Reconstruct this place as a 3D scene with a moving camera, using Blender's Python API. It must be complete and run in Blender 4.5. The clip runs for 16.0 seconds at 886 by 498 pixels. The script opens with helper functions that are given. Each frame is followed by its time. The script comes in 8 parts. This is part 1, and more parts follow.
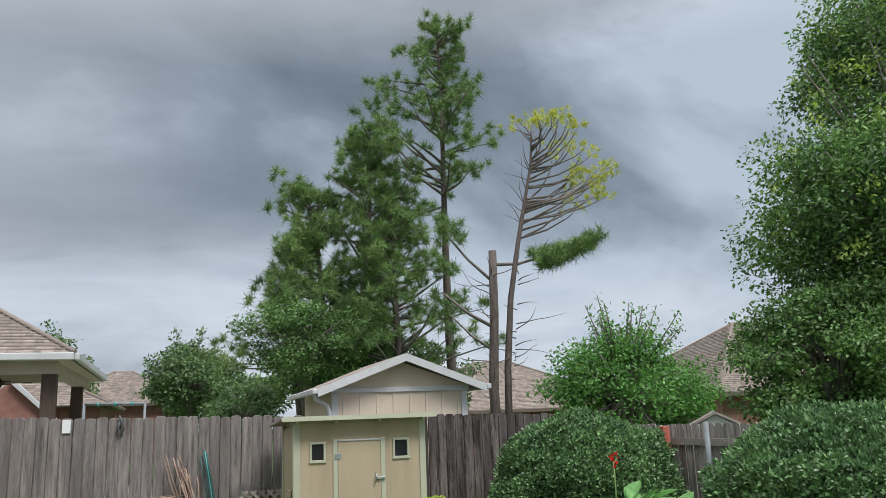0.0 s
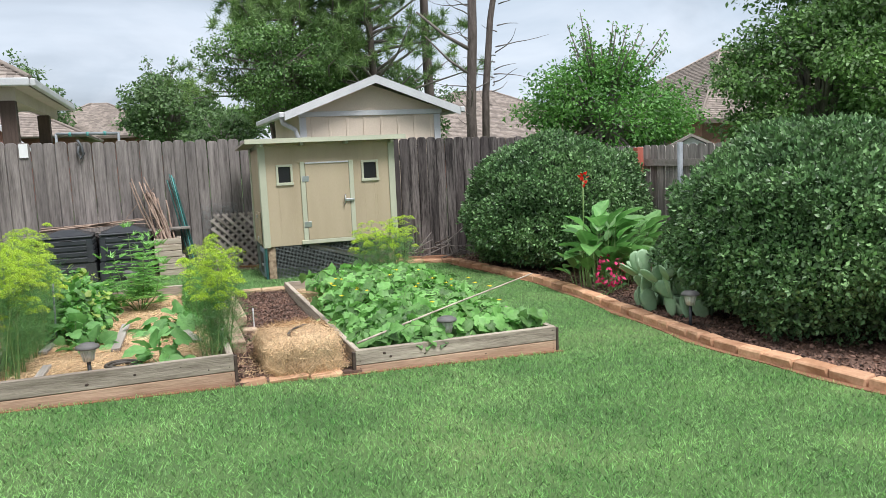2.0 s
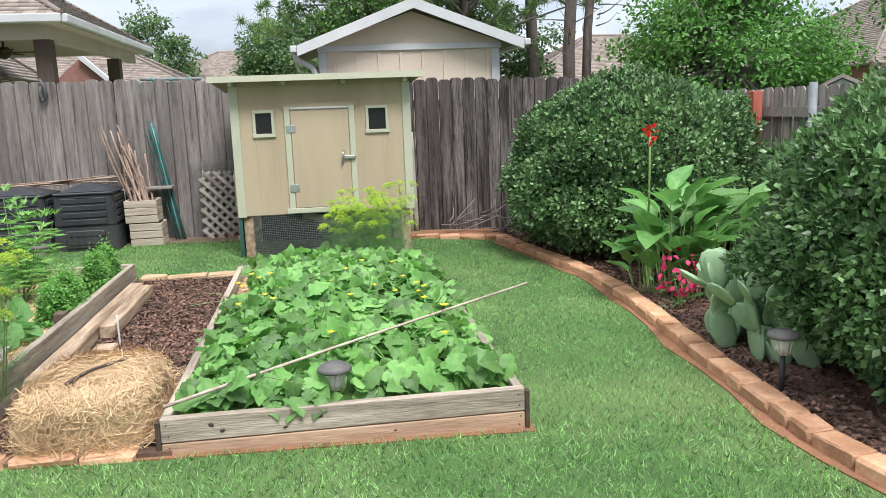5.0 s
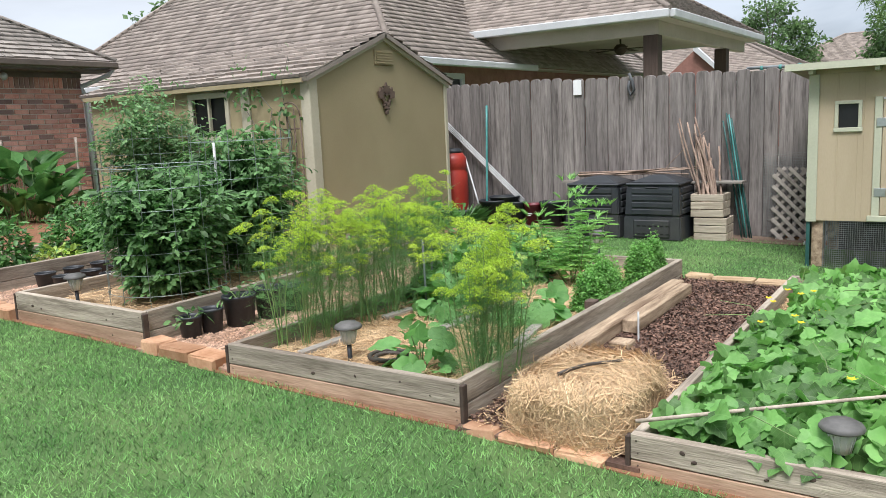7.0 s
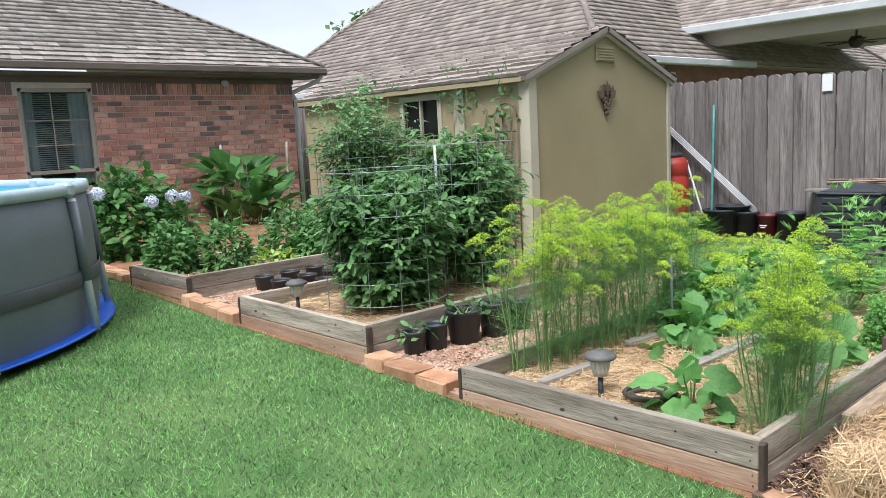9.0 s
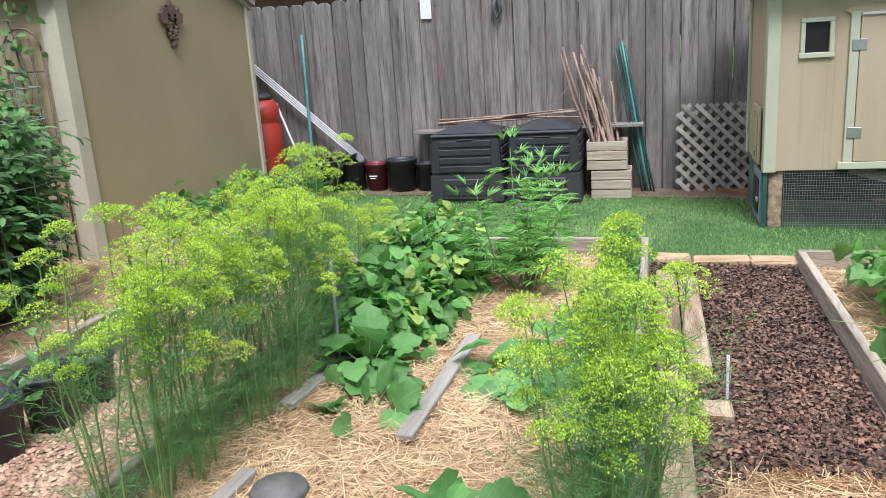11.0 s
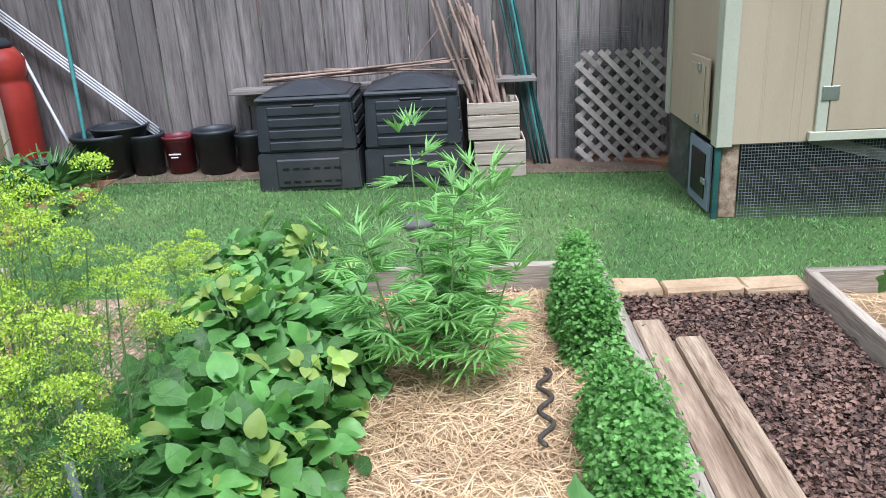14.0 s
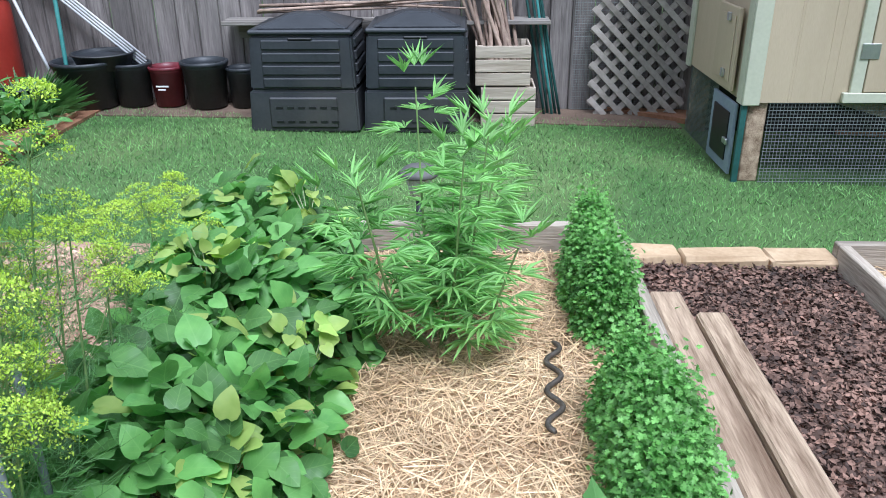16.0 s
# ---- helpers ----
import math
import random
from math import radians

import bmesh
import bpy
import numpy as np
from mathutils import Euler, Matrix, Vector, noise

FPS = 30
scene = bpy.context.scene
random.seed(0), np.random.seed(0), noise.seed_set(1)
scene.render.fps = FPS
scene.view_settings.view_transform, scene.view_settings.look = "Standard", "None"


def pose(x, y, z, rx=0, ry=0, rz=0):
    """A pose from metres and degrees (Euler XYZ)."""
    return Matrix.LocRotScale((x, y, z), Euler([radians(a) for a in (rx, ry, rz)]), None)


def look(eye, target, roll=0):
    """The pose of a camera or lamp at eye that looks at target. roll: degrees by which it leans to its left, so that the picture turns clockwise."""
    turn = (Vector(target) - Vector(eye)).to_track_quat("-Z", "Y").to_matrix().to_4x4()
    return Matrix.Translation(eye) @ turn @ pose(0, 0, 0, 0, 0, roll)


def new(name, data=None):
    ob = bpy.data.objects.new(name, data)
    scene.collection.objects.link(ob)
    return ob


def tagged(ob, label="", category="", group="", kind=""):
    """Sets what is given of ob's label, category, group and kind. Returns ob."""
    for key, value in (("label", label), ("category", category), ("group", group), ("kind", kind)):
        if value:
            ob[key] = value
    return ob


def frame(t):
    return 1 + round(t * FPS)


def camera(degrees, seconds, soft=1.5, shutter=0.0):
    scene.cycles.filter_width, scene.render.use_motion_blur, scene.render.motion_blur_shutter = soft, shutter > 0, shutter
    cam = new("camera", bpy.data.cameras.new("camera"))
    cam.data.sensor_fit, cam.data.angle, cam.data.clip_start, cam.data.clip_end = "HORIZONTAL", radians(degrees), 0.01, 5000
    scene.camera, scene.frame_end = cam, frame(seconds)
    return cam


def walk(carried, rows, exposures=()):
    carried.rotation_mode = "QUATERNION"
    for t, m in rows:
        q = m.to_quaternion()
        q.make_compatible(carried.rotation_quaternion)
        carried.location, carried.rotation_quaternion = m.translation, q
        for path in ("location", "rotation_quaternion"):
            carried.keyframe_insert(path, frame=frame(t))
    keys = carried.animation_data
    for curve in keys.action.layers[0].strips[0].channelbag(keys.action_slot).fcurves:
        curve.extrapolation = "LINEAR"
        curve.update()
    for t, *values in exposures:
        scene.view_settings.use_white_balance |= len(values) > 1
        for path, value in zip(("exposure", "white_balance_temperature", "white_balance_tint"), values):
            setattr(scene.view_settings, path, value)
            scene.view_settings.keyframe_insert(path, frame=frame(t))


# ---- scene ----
cam = camera(58.9, 16.0, soft=0.75)
METRES, EYE, TILT, LEAN, TURN = 8.8, 1.65, 0.0, 0.0, -19.1
ROWS = [
    (0.0, 0.0, 0.0, 0.0, 0.47, 12.27, 2.15),
    (0.5, -0.0026, 0.0053, 0.0021, 1.99, 14.56, 2.6),
    (1.0, -0.0047, 0.0055, -0.0006, 1.5, 8.1, 2.71),
    (1.5, 0.002, 0.0174, -0.0112, 0.27, -2.88, 3.14),
    (2.0, 0.0223, 0.0461, -0.0155, -0.57, -7.1, 2.51),
    (2.5, 0.0441, 0.0861, -0.0201, -1.24, -8.77, 2.63),
    (3.0, 0.0678, 0.1326, -0.0219, -0.37, -9.34, 2.76),
    (5.5, 0.1641, 0.3718, -0.0304, 19.61, -10.03, 1.66),
    (6.0, 0.1733, 0.3942, -0.0302, 33.9, -9.1, 2.29),
    (6.5, 0.1755, 0.3944, -0.0283, 45.66, -8.75, 3.18),
    (7.0, 0.1712, 0.3875, -0.0278, 52.65, -9.09, 2.65),
    (7.5, 0.1628, 0.3778, -0.0273, 57.84, -8.71, 2.45),
    (8.0, 0.153, 0.3678, -0.0267, 61.62, -8.74, 3.1),
    (8.5, 0.1315, 0.3694, -0.0288, 65.38, -9.08, 3.84),
    (9.0, 0.0954, 0.3828, -0.0288, 65.53, -8.1, 2.97),
    (9.5, 0.0474, 0.4022, -0.0291, 57.62, -8.34, 2.39),
    (10.0, 0.0008, 0.425, -0.0269, 47.8, -9.66, 3.05),
    (12.5, -0.1762, 0.57, -0.0277, 19.65, -20.38, 2.48),
    (13.0, -0.1899, 0.5918, -0.0266, 16.84, -20.71, 2.33),
    (13.5, -0.1995, 0.6227, -0.0265, 18.27, -19.81, 2.26),
    (14.0, -0.2064, 0.6451, -0.0298, 20.26, -19.86, 2.91),
    (14.5, -0.2114, 0.6599, -0.0328, 21.35, -19.26, 4.72),
    (15.0, -0.2147, 0.6703, -0.0371, 21.17, -21.14, 4.13),
    (15.5, -0.2171, 0.6744, -0.0391, 20.59, -24.55, 1.99),
    (16.0, -0.2192, 0.6702, -0.0362, 20.84, -23.77, 0.42),
]
walk(cam, [(t, pose(0, 0, EYE, TILT, LEAN, TURN) @ pose(METRES * x, METRES * y, METRES * z, 90 + pitch, roll, yaw)) for t, x, y, z, yaw, pitch, roll in ROWS],
     exposures=[(0.0, 0.34, 6250, 11), (0.9, 0.34, 6250, 11), (1.6, 0.56, 6200, 11), (3.0, 0.86, 6200, 11), (5.5, 0.86, 6250, 12), (6.1, 0.77, 6250, 12), (6.8, 0.70, 6200, 11), (7.4, 0.72, 6150, 11), (8.2, 0.80, 6050, 11), (12.0, 0.78, 5850, 14), (13.6, 0.80, 5600, 15), (14.6, 0.78, 5450, 13), (16.0, 0.78, 5350, 12)])

# ---- sky and sun ----
world = bpy.data.worlds.new("overcast")
scene.world = world
world.use_nodes = True
wn, wl = world.node_tree.nodes, world.node_tree.links
wn.clear()


def wnode(kind, **inputs):
    n = wn.new(kind)
    for k, v in inputs.items():
        n.inputs[k].default_value = v
    return n


SUN_EL, SUN_AZ = radians(58), radians(160)
sky = wnode("ShaderNodeTexSky")
sky.sky_type, sky.sun_disc, sky.sun_elevation, sky.sun_rotation = "NISHITA", False, SUN_EL, SUN_AZ
coord = wnode("ShaderNodeTexCoord")
stretch = wnode("ShaderNodeMapping", Scale=(1.0, 1.0, 2.6), Rotation=(0.12, -0.22, 0.5), Location=(0.35, 0.2, 0.1))
wl.new(coord.outputs["Generated"], stretch.inputs["Vector"])
big = wnode("ShaderNodeTexNoise", Scale=1.15, Detail=6.0, Roughness=0.52, Distortion=0.5)
wl.new(stretch.outputs[0], big.inputs["Vector"])
ramp = wn.new("ShaderNodeValToRGB")
ramp.color_ramp.elements[0].position, ramp.color_ramp.elements[0].color = 0.40, (0.15, 0.19, 0.225, 1)
ramp.color_ramp.elements[1].position, ramp.color_ramp.elements[1].color = 0.63, (0.56, 0.64, 0.72, 1)
mid_stop = ramp.color_ramp.elements.new(0.52)
mid_stop.color = (0.265, 0.32, 0.375, 1)
wl.new(big.outputs["Fac"], ramp.inputs["Fac"])
# lighter band of cloud low over the horizon
sep = wn.new("ShaderNodeSeparateXYZ")
wl.new(coord.outputs["Generated"], sep.inputs[0])
low = wn.new("ShaderNodeMapRange")
low.inputs["From Min"].default_value, low.inputs["From Max"].default_value = 0.06, 0.27
low.inputs["To Min"].default_value, low.inputs["To Max"].default_value = 0.95, 0.0
wl.new(sep.outputs["Z"], low.inputs["Value"])
wob = wnode("ShaderNodeMath")
wob.operation = "MULTIPLY"
wl.new(low.outputs[0], wob.inputs[0])
wisp = wn.new("ShaderNodeMapRange")
wisp.inputs["From Min"].default_value, wisp.inputs["From Max"].default_value = 0.42, 0.66
small = wnode("ShaderNodeTexNoise", Scale=3.4, Detail=6.0, Roughness=0.55, Distortion=0.4)
wl.new(stretch.outputs[0], small.inputs["Vector"])
wl.new(small.outputs["Fac"], wisp.inputs["Value"])
wisp.inputs["To Min"].default_value = 0.12
wl.new(wisp.outputs[0], wob.inputs[1])
pale = wn.new("ShaderNodeMix")
pale.data_type = "RGBA"
pale.inputs[7].default_value = (0.90, 0.94, 0.99, 1)
wl.new(wob.outputs[0], pale.inputs[0])
# thinner, whiter cloud towards the west
west = wn.new("ShaderNodeMapRange")
west.inputs["From Min"].default_value, west.inputs["From Max"].default_value = 0.12, -0.62
west.inputs["To Min"].default_value, west.inputs["To Max"].default_value = 0.0, 0.7
wl.new(sep.outputs["X"], west.inputs["Value"])
white = wn.new("ShaderNodeMix")
white.data_type = "RGBA"
white.inputs[7].default_value = (0.86, 0.89, 0.93, 1)
wl.new(west.outputs[0], white.inputs[0])
wl.new(ramp.outputs[0], white.inputs[6])
wl.new(white.outputs[2], pale.inputs[6])
# thin cloud round the hidden sun, high and behind the walker
toward = wn.new("ShaderNodeMapRange")
toward.inputs["From Min"].default_value, toward.inputs["From Max"].default_value = 0.42, 0.9
toward.inputs["To Min"].default_value, toward.inputs["To Max"].default_value = 0.0, 1.0
wl.new(sep.outputs["Z"], toward.inputs["Value"])
top = wn.new("ShaderNodeMix")
top.data_type = "RGBA"
top.inputs[7].default_value = (1.75, 1.74, 1.72, 1)
wl.new(toward.outputs[0], top.inputs[0])
wl.new(pale.outputs[2], top.inputs[6])
veil = wn.new("ShaderNodeBackground")
veil.inputs["Strength"].default_value = 0.72
wl.new(top.outputs[2], veil.inputs["Color"])
blue = wn.new("ShaderNodeBackground")
blue.inputs["Strength"].default_value = 0.05
wl.new(sky.outputs[0], blue.inputs["Color"])
both = wn.new("ShaderNodeMixShader")
both.inputs[0].default_value = 0.92
wl.new(blue.outputs[0], both.inputs[1])
wl.new(veil.outputs[0], both.inputs[2])
wout = wn.new("ShaderNodeOutputWorld")
wl.new(both.outputs[0], wout.inputs["Surface"])

sun = new("sun", bpy.data.lights.new("sun", "SUN"))
sun.data.energy, sun.data.angle, sun.data.color = 2.5, radians(20), (1.0, 0.97, 0.93)
sun.matrix_world = look((4.5, -8, 21), (0, 4, 0))


# ---- materials ----
def mat(name, dark, light, scale=8.0, rough=0.8, bump=0.3, fine=60.0, stretch=(1, 1, 1), vary=0.0, island=0.0, metal=0.0,
        stain=None, stain_amount=0.0, stain_scale=1.2, sheen=0.5, clear=0.0, span=(0.48, 0.96)):
    """Two tones mixed by noise at two scales, with relief; vary and island shift the brightness from piece to piece."""
    m = bpy.data.materials.new(name)
    m.use_nodes = True
    n, l = m.node_tree.nodes, m.node_tree.links
    b = n["Principled BSDF"]
    b.inputs["Roughness"].default_value, b.inputs["Metallic"].default_value = rough, metal
    b.inputs["Specular IOR Level"].default_value = sheen
    tc = n.new("ShaderNodeTexCoord")
    mp = n.new("ShaderNodeMapping")
    mp.inputs["Scale"].default_value = stretch
    l.new(tc.outputs["Object"], mp.inputs["Vector"])
    vec = mp.outputs[0]
    if vary:
        info = n.new("ShaderNodeObjectInfo")
        shift = n.new("ShaderNodeVectorMath")
        shift.operation = "MULTIPLY_ADD"
        shift.inputs[1].default_value = (17.0, 23.0, 31.0)
        l.new(info.outputs["Random"], shift.inputs[0])
        l.new(vec, shift.inputs[2])
        vec = shift.outputs[0]
    a, f = n.new("ShaderNodeTexNoise"), n.new("ShaderNodeTexNoise")
    a.inputs["Scale"].default_value, a.inputs["Detail"].default_value, a.inputs["Roughness"].default_value = scale, 6.0, 0.6
    f.inputs["Scale"].default_value, f.inputs["Detail"].default_value = fine, 3.0
    l.new(vec, a.inputs["Vector"])
    l.new(vec, f.inputs["Vector"])
    add = n.new("ShaderNodeMath")
    add.operation = "MULTIPLY_ADD"
    add.inputs[1].default_value = 0.45
    l.new(f.outputs["Fac"], add.inputs[0])
    l.new(a.outputs["Fac"], add.inputs[2])
    rng = n.new("ShaderNodeMapRange")
    rng.inputs["From Min"].default_value, rng.inputs["From Max"].default_value = span
    l.new(add.outputs[0], rng.inputs["Value"])
    mix = n.new("ShaderNodeMix")
    mix.data_type = "RGBA"
    mix.inputs[6].default_value, mix.inputs[7].default_value = (*dark, 1), (*light, 1)
    l.new(rng.outputs[0], mix.inputs[0])
    col = mix.outputs[2]
    if stain:
        s = n.new("ShaderNodeTexNoise")
        s.inputs["Scale"].default_value, s.inputs["Detail"].default_value = stain_scale, 4.0
        l.new(vec, s.inputs["Vector"])
        sr = n.new("ShaderNodeMapRange")
        sr.inputs["From Min"].default_value, sr.inputs["From Max"].default_value = 0.48, 0.68
        sr.inputs["To Max"].default_value = stain_amount
        l.new(s.outputs["Fac"], sr.inputs["Value"])
        sm = n.new("ShaderNodeMix")
        sm.data_type = "RGBA"
        sm.inputs[7].default_value = (*stain, 1)
        l.new(sr.outputs[0], sm.inputs[0])
        l.new(col, sm.inputs[6])
        col = sm.outputs[2]
    for amount, source in ((vary, "ShaderNodeObjectInfo"), (island, "ShaderNodeNewGeometry")):
        if amount:
            src = n.new(source)
            r = n.new("ShaderNodeMapRange")
            r.inputs["To Min"].default_value, r.inputs["To Max"].default_value = 1 - amount, 1 + amount
            l.new(src.outputs["Random" if source == "ShaderNodeObjectInfo" else "Random Per Island"], r.inputs["Value"])
            hs = n.new("ShaderNodeHueSaturation")
            l.new(r.outputs[0], hs.inputs["Value"])
            l.new(col, hs.inputs["Color"])
            col = hs.outputs[0]
    l.new(col, b.inputs["Base Color"])
    if bump:
        bp = n.new("ShaderNodeBump")
        bp.inputs["Strength"].default_value, bp.inputs["Distance"].default_value = bump, 0.01
        l.new(add.outputs[0], bp.inputs["Height"])
        l.new(bp.outputs[0], b.inputs["Normal"])
    if clear:
        b.inputs["Coat Weight"].default_value = clear
    return m


def leaf(name, dark, light, rough=0.5, through_light=0.35, island=0.35, scale=1.5, veins=False):
    """Leaf: two greens from plant to plant and leaf to leaf, a little light passing through."""
    m = mat(name, dark, light, scale=scale, rough=rough, bump=0.0, fine=25.0, island=island, sheen=0.4)
    n, l = m.node_tree.nodes, m.node_tree.links
    b = n["Principled BSDF"]
    t = n.new("ShaderNodeBsdfTranslucent")
    src = b.inputs["Base Color"].links[0].from_socket
    if veins:
        def op(kind, a, c):
            k = n.new("ShaderNodeMath")
            k.operation = kind
            for i, v in enumerate((a, c)):
                if isinstance(v, (int, float)):
                    k.inputs[i].default_value = v
                else:
                    l.new(v, k.inputs[i])
            return k.outputs[0]
        uv = n.new("ShaderNodeUVMap")
        uv.uv_map = "leaf"
        xy = n.new("ShaderNodeSeparateXYZ")
        l.new(uv.outputs[0], xy.inputs[0])
        across = op("ABSOLUTE", xy.outputs["Y"], 0.0)
        rib = op("LESS_THAN", across, 0.016)
        side = op("LESS_THAN", op("PINGPONG", op("SUBTRACT", xy.outputs["X"], op("MULTIPLY", across, 0.9)), 0.11), 0.012)
        line = op("MAXIMUM", rib, op("MULTIPLY", side, 0.6))
        pale = n.new("ShaderNodeMix")
        pale.data_type = "RGBA"
        pale.inputs[7].default_value = (light[0] * 1.5, light[1] * 1.25, light[2] * 1.5, 1)
        l.new(op("MULTIPLY", line, 0.2), pale.inputs[0])
        l.new(src, pale.inputs[6])
        src = pale.outputs[2]
        l.new(src, b.inputs["Base Color"])
    bright = n.new("ShaderNodeHueSaturation")
    bright.inputs["Value"].default_value, bright.inputs["Saturation"].default_value = 1.4, 1.1
    l.new(src, bright.inputs["Color"])
    l.new(bright.outputs[0], t.inputs["Color"])
    mx = n.new("ShaderNodeMixShader")
    mx.inputs[0].default_value = through_light
    l.new(b.outputs[0], mx.inputs[1])
    l.new(t.outputs[0], mx.inputs[2])
    l.new(mx.outputs[0], n["Material Output"].inputs["Surface"])
    return m


GRAIN_Z, GRAIN_X, GRAIN_Y = (9, 9, 0.7), (0.7, 9, 9), (9, 0.7, 9)
M = {}
M["lawn"] = mat("lawn", (0.035, 0.085, 0.018), (0.085, 0.16, 0.042), scale=1.3, fine=160, bump=0.7, rough=0.9, stain=(0.15, 0.20, 0.07), stain_amount=0.5, stain_scale=0.8)
M["grass"] = leaf("grass_blade", (0.10, 0.235, 0.07), (0.28, 0.46, 0.18), rough=0.6, island=0.85, scale=1.6)
M["far_ground"] = mat("far_ground", (0.05, 0.09, 0.03), (0.1, 0.15, 0.05), scale=0.1, fine=2)
M["soil"] = mat("red_soil", (0.16, 0.07, 0.035), (0.30, 0.15, 0.08), scale=5, fine=70, bump=0.8, rough=0.95)
M["fence"] = mat("weathered_picket", (0.078, 0.066, 0.062), (0.292, 0.26, 0.244), scale=2.2, fine=12, span=(0.50, 0.92), stretch=GRAIN_Z, bump=0.6, vary=0.16, stain=(0.10, 0.088, 0.085), stain_amount=0.6, stain_scale=0.55)
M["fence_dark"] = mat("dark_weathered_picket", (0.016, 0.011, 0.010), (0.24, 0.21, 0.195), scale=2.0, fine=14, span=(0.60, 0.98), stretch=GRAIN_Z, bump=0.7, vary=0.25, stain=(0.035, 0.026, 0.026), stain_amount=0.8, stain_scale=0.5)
M["fence_light"] = mat("pale_weathered_picket", (0.13, 0.115, 0.105), (0.46, 0.42, 0.385), scale=2.2, fine=9, span=(0.53, 0.90), stretch=GRAIN_Z, bump=0.6, vary=0.18, stain=(0.10, 0.09, 0.085), stain_amount=0.5, stain_scale=0.5)
M["rail"] = mat("weathered_rail", (0.16, 0.14, 0.12), (0.34, 0.31, 0.28), scale=1.6, fine=14, stretch=GRAIN_X, bump=0.5, vary=0.2)
for k, g3 in (("x", GRAIN_X), ("y", GRAIN_Y)):
    M["board_" + k] = mat("bed_board_" + k, (0.15, 0.12, 0.092), (0.46, 0.395, 0.32), scale=1.7, fine=18, span=(0.52, 0.90), stretch=g3, bump=0.6, vary=0.15, stain=(0.11, 0.085, 0.065), stain_amount=0.5, stain_scale=0.5)
    M["board_low_" + k] = mat("bed_board_soiled_" + k, (0.25, 0.15, 0.095), (0.50, 0.34, 0.24), scale=1.7, fine=18, span=(0.52, 0.90), stretch=g3, bump=0.5, vary=0.12, stain=(0.30, 0.165, 0.10), stain_amount=0.55, stain_scale=0.8)
M["timber"] = mat("timber", (0.14, 0.088, 0.052), (0.50, 0.38, 0.265), scale=1.9, fine=20, span=(0.52, 0.90), stretch=GRAIN_Y, bump=0.7, vary=0.15, stain=(0.10, 0.055, 0.03), stain_amount=0.75, stain_scale=1.5)
M["plank"] = mat("grey_plank", (0.24, 0.19, 0.15), (0.5, 0.43, 0.36), scale=1.6, fine=12, stretch=GRAIN_Y, bump=0.5, vary=0.15)
M["end_grain"] = mat("dark_post", (0.03, 0.02, 0.016), (0.09, 0.06, 0.045), scale=8, fine=40, bump=0.4)
M["brick_edge"] = mat("edging_brick", (0.36, 0.18, 0.095), (0.62, 0.38, 0.235), scale=6, fine=50, bump=0.5, vary=0.22, stain=(0.30, 0.135, 0.06), stain_amount=0.6, stain_scale=4)
M["brick_tan"] = mat("tan_stone", (0.36, 0.24, 0.13), (0.60, 0.44, 0.28), scale=6, fine=50, bump=0.5, vary=0.2)
M["straw"] = mat("straw", (0.40, 0.25, 0.13), (0.80, 0.60, 0.37), scale=3, fine=50, bump=0.6, island=0.35)
M["dirt"] = mat("brown_dirt", (0.075, 0.048, 0.034), (0.20, 0.14, 0.10), scale=5, fine=70, bump=0.8, rough=0.95)
M["straw_bed"] = mat("trodden_straw", (0.20, 0.125, 0.065), (0.46, 0.32, 0.18), scale=6, fine=70, bump=0.9)
M["mulch"] = mat("bark_mulch", (0.038, 0.021, 0.015), (0.25, 0.145, 0.105), scale=5, fine=60, bump=0.8, island=0.75)
M["gravel"] = mat("pink_gravel", (0.25, 0.135, 0.08), (0.55, 0.37, 0.27), scale=5, fine=60, bump=0.4, island=0.45)
M["coop"] = mat("tan_siding", (0.40, 0.325, 0.215), (0.48, 0.395, 0.275), scale=1.0, fine=60, bump=0.06, rough=0.6, stretch=(3, 3, 0.5), stain=(0.34, 0.275, 0.18), stain_amount=0.3)
M["trim"] = mat("pale_green_trim", (0.41, 0.42, 0.315), (0.51, 0.52, 0.395), scale=2, fine=60, bump=0.06, rough=0.55)
M["shed_wall"] = mat("olive_siding", (0.30, 0.245, 0.14), (0.365, 0.30, 0.18), scale=1.0, fine=60, bump=0.08, rough=0.7, stain=(0.26, 0.21, 0.12), stain_amount=0.35)
M["shed_trim"] = mat("shed_trim", (0.40, 0.365, 0.275), (0.50, 0.46, 0.355), scale=2, fine=50, bump=0.08, rough=0.65)
M["white_trim"] = mat("white_trim", (0.47, 0.48, 0.49), (0.60, 0.61, 0.62), scale=2, fine=40, bump=0.05, rough=0.5)
M["ns_wall"] = mat("cream_siding", (0.56, 0.47, 0.37), (0.68, 0.585, 0.47), scale=1, fine=40, bump=0.06, rough=0.7)
M["shingle"] = mat("shingles", (0.215, 0.18, 0.157), (0.335, 0.285, 0.25), scale=5, fine=90, bump=0.5, rough=0.95, island=0.26)
M["shingle_piece"] = mat("shingle_piece", (0.215, 0.18, 0.157), (0.335, 0.285, 0.25), scale=5, fine=90, bump=0.5, rough=0.95, vary=0.24)
M["shingle_grey"] = mat("grey_shingles", (0.20, 0.175, 0.157), (0.32, 0.285, 0.255), scale=5, fine=90, bump=0.5, rough=0.95, island=0.26)
M["shingle_grey_piece"] = mat("grey_shingle_piece", (0.20, 0.175, 0.157), (0.32, 0.285, 0.255), scale=5, fine=90, bump=0.5, rough=0.95, vary=0.24)
M["brick"] = mat("house_brick", (0.52, 0.20, 0.15), (0.80, 0.46, 0.375), scale=4, fine=60, bump=0.4, vary=0.28)
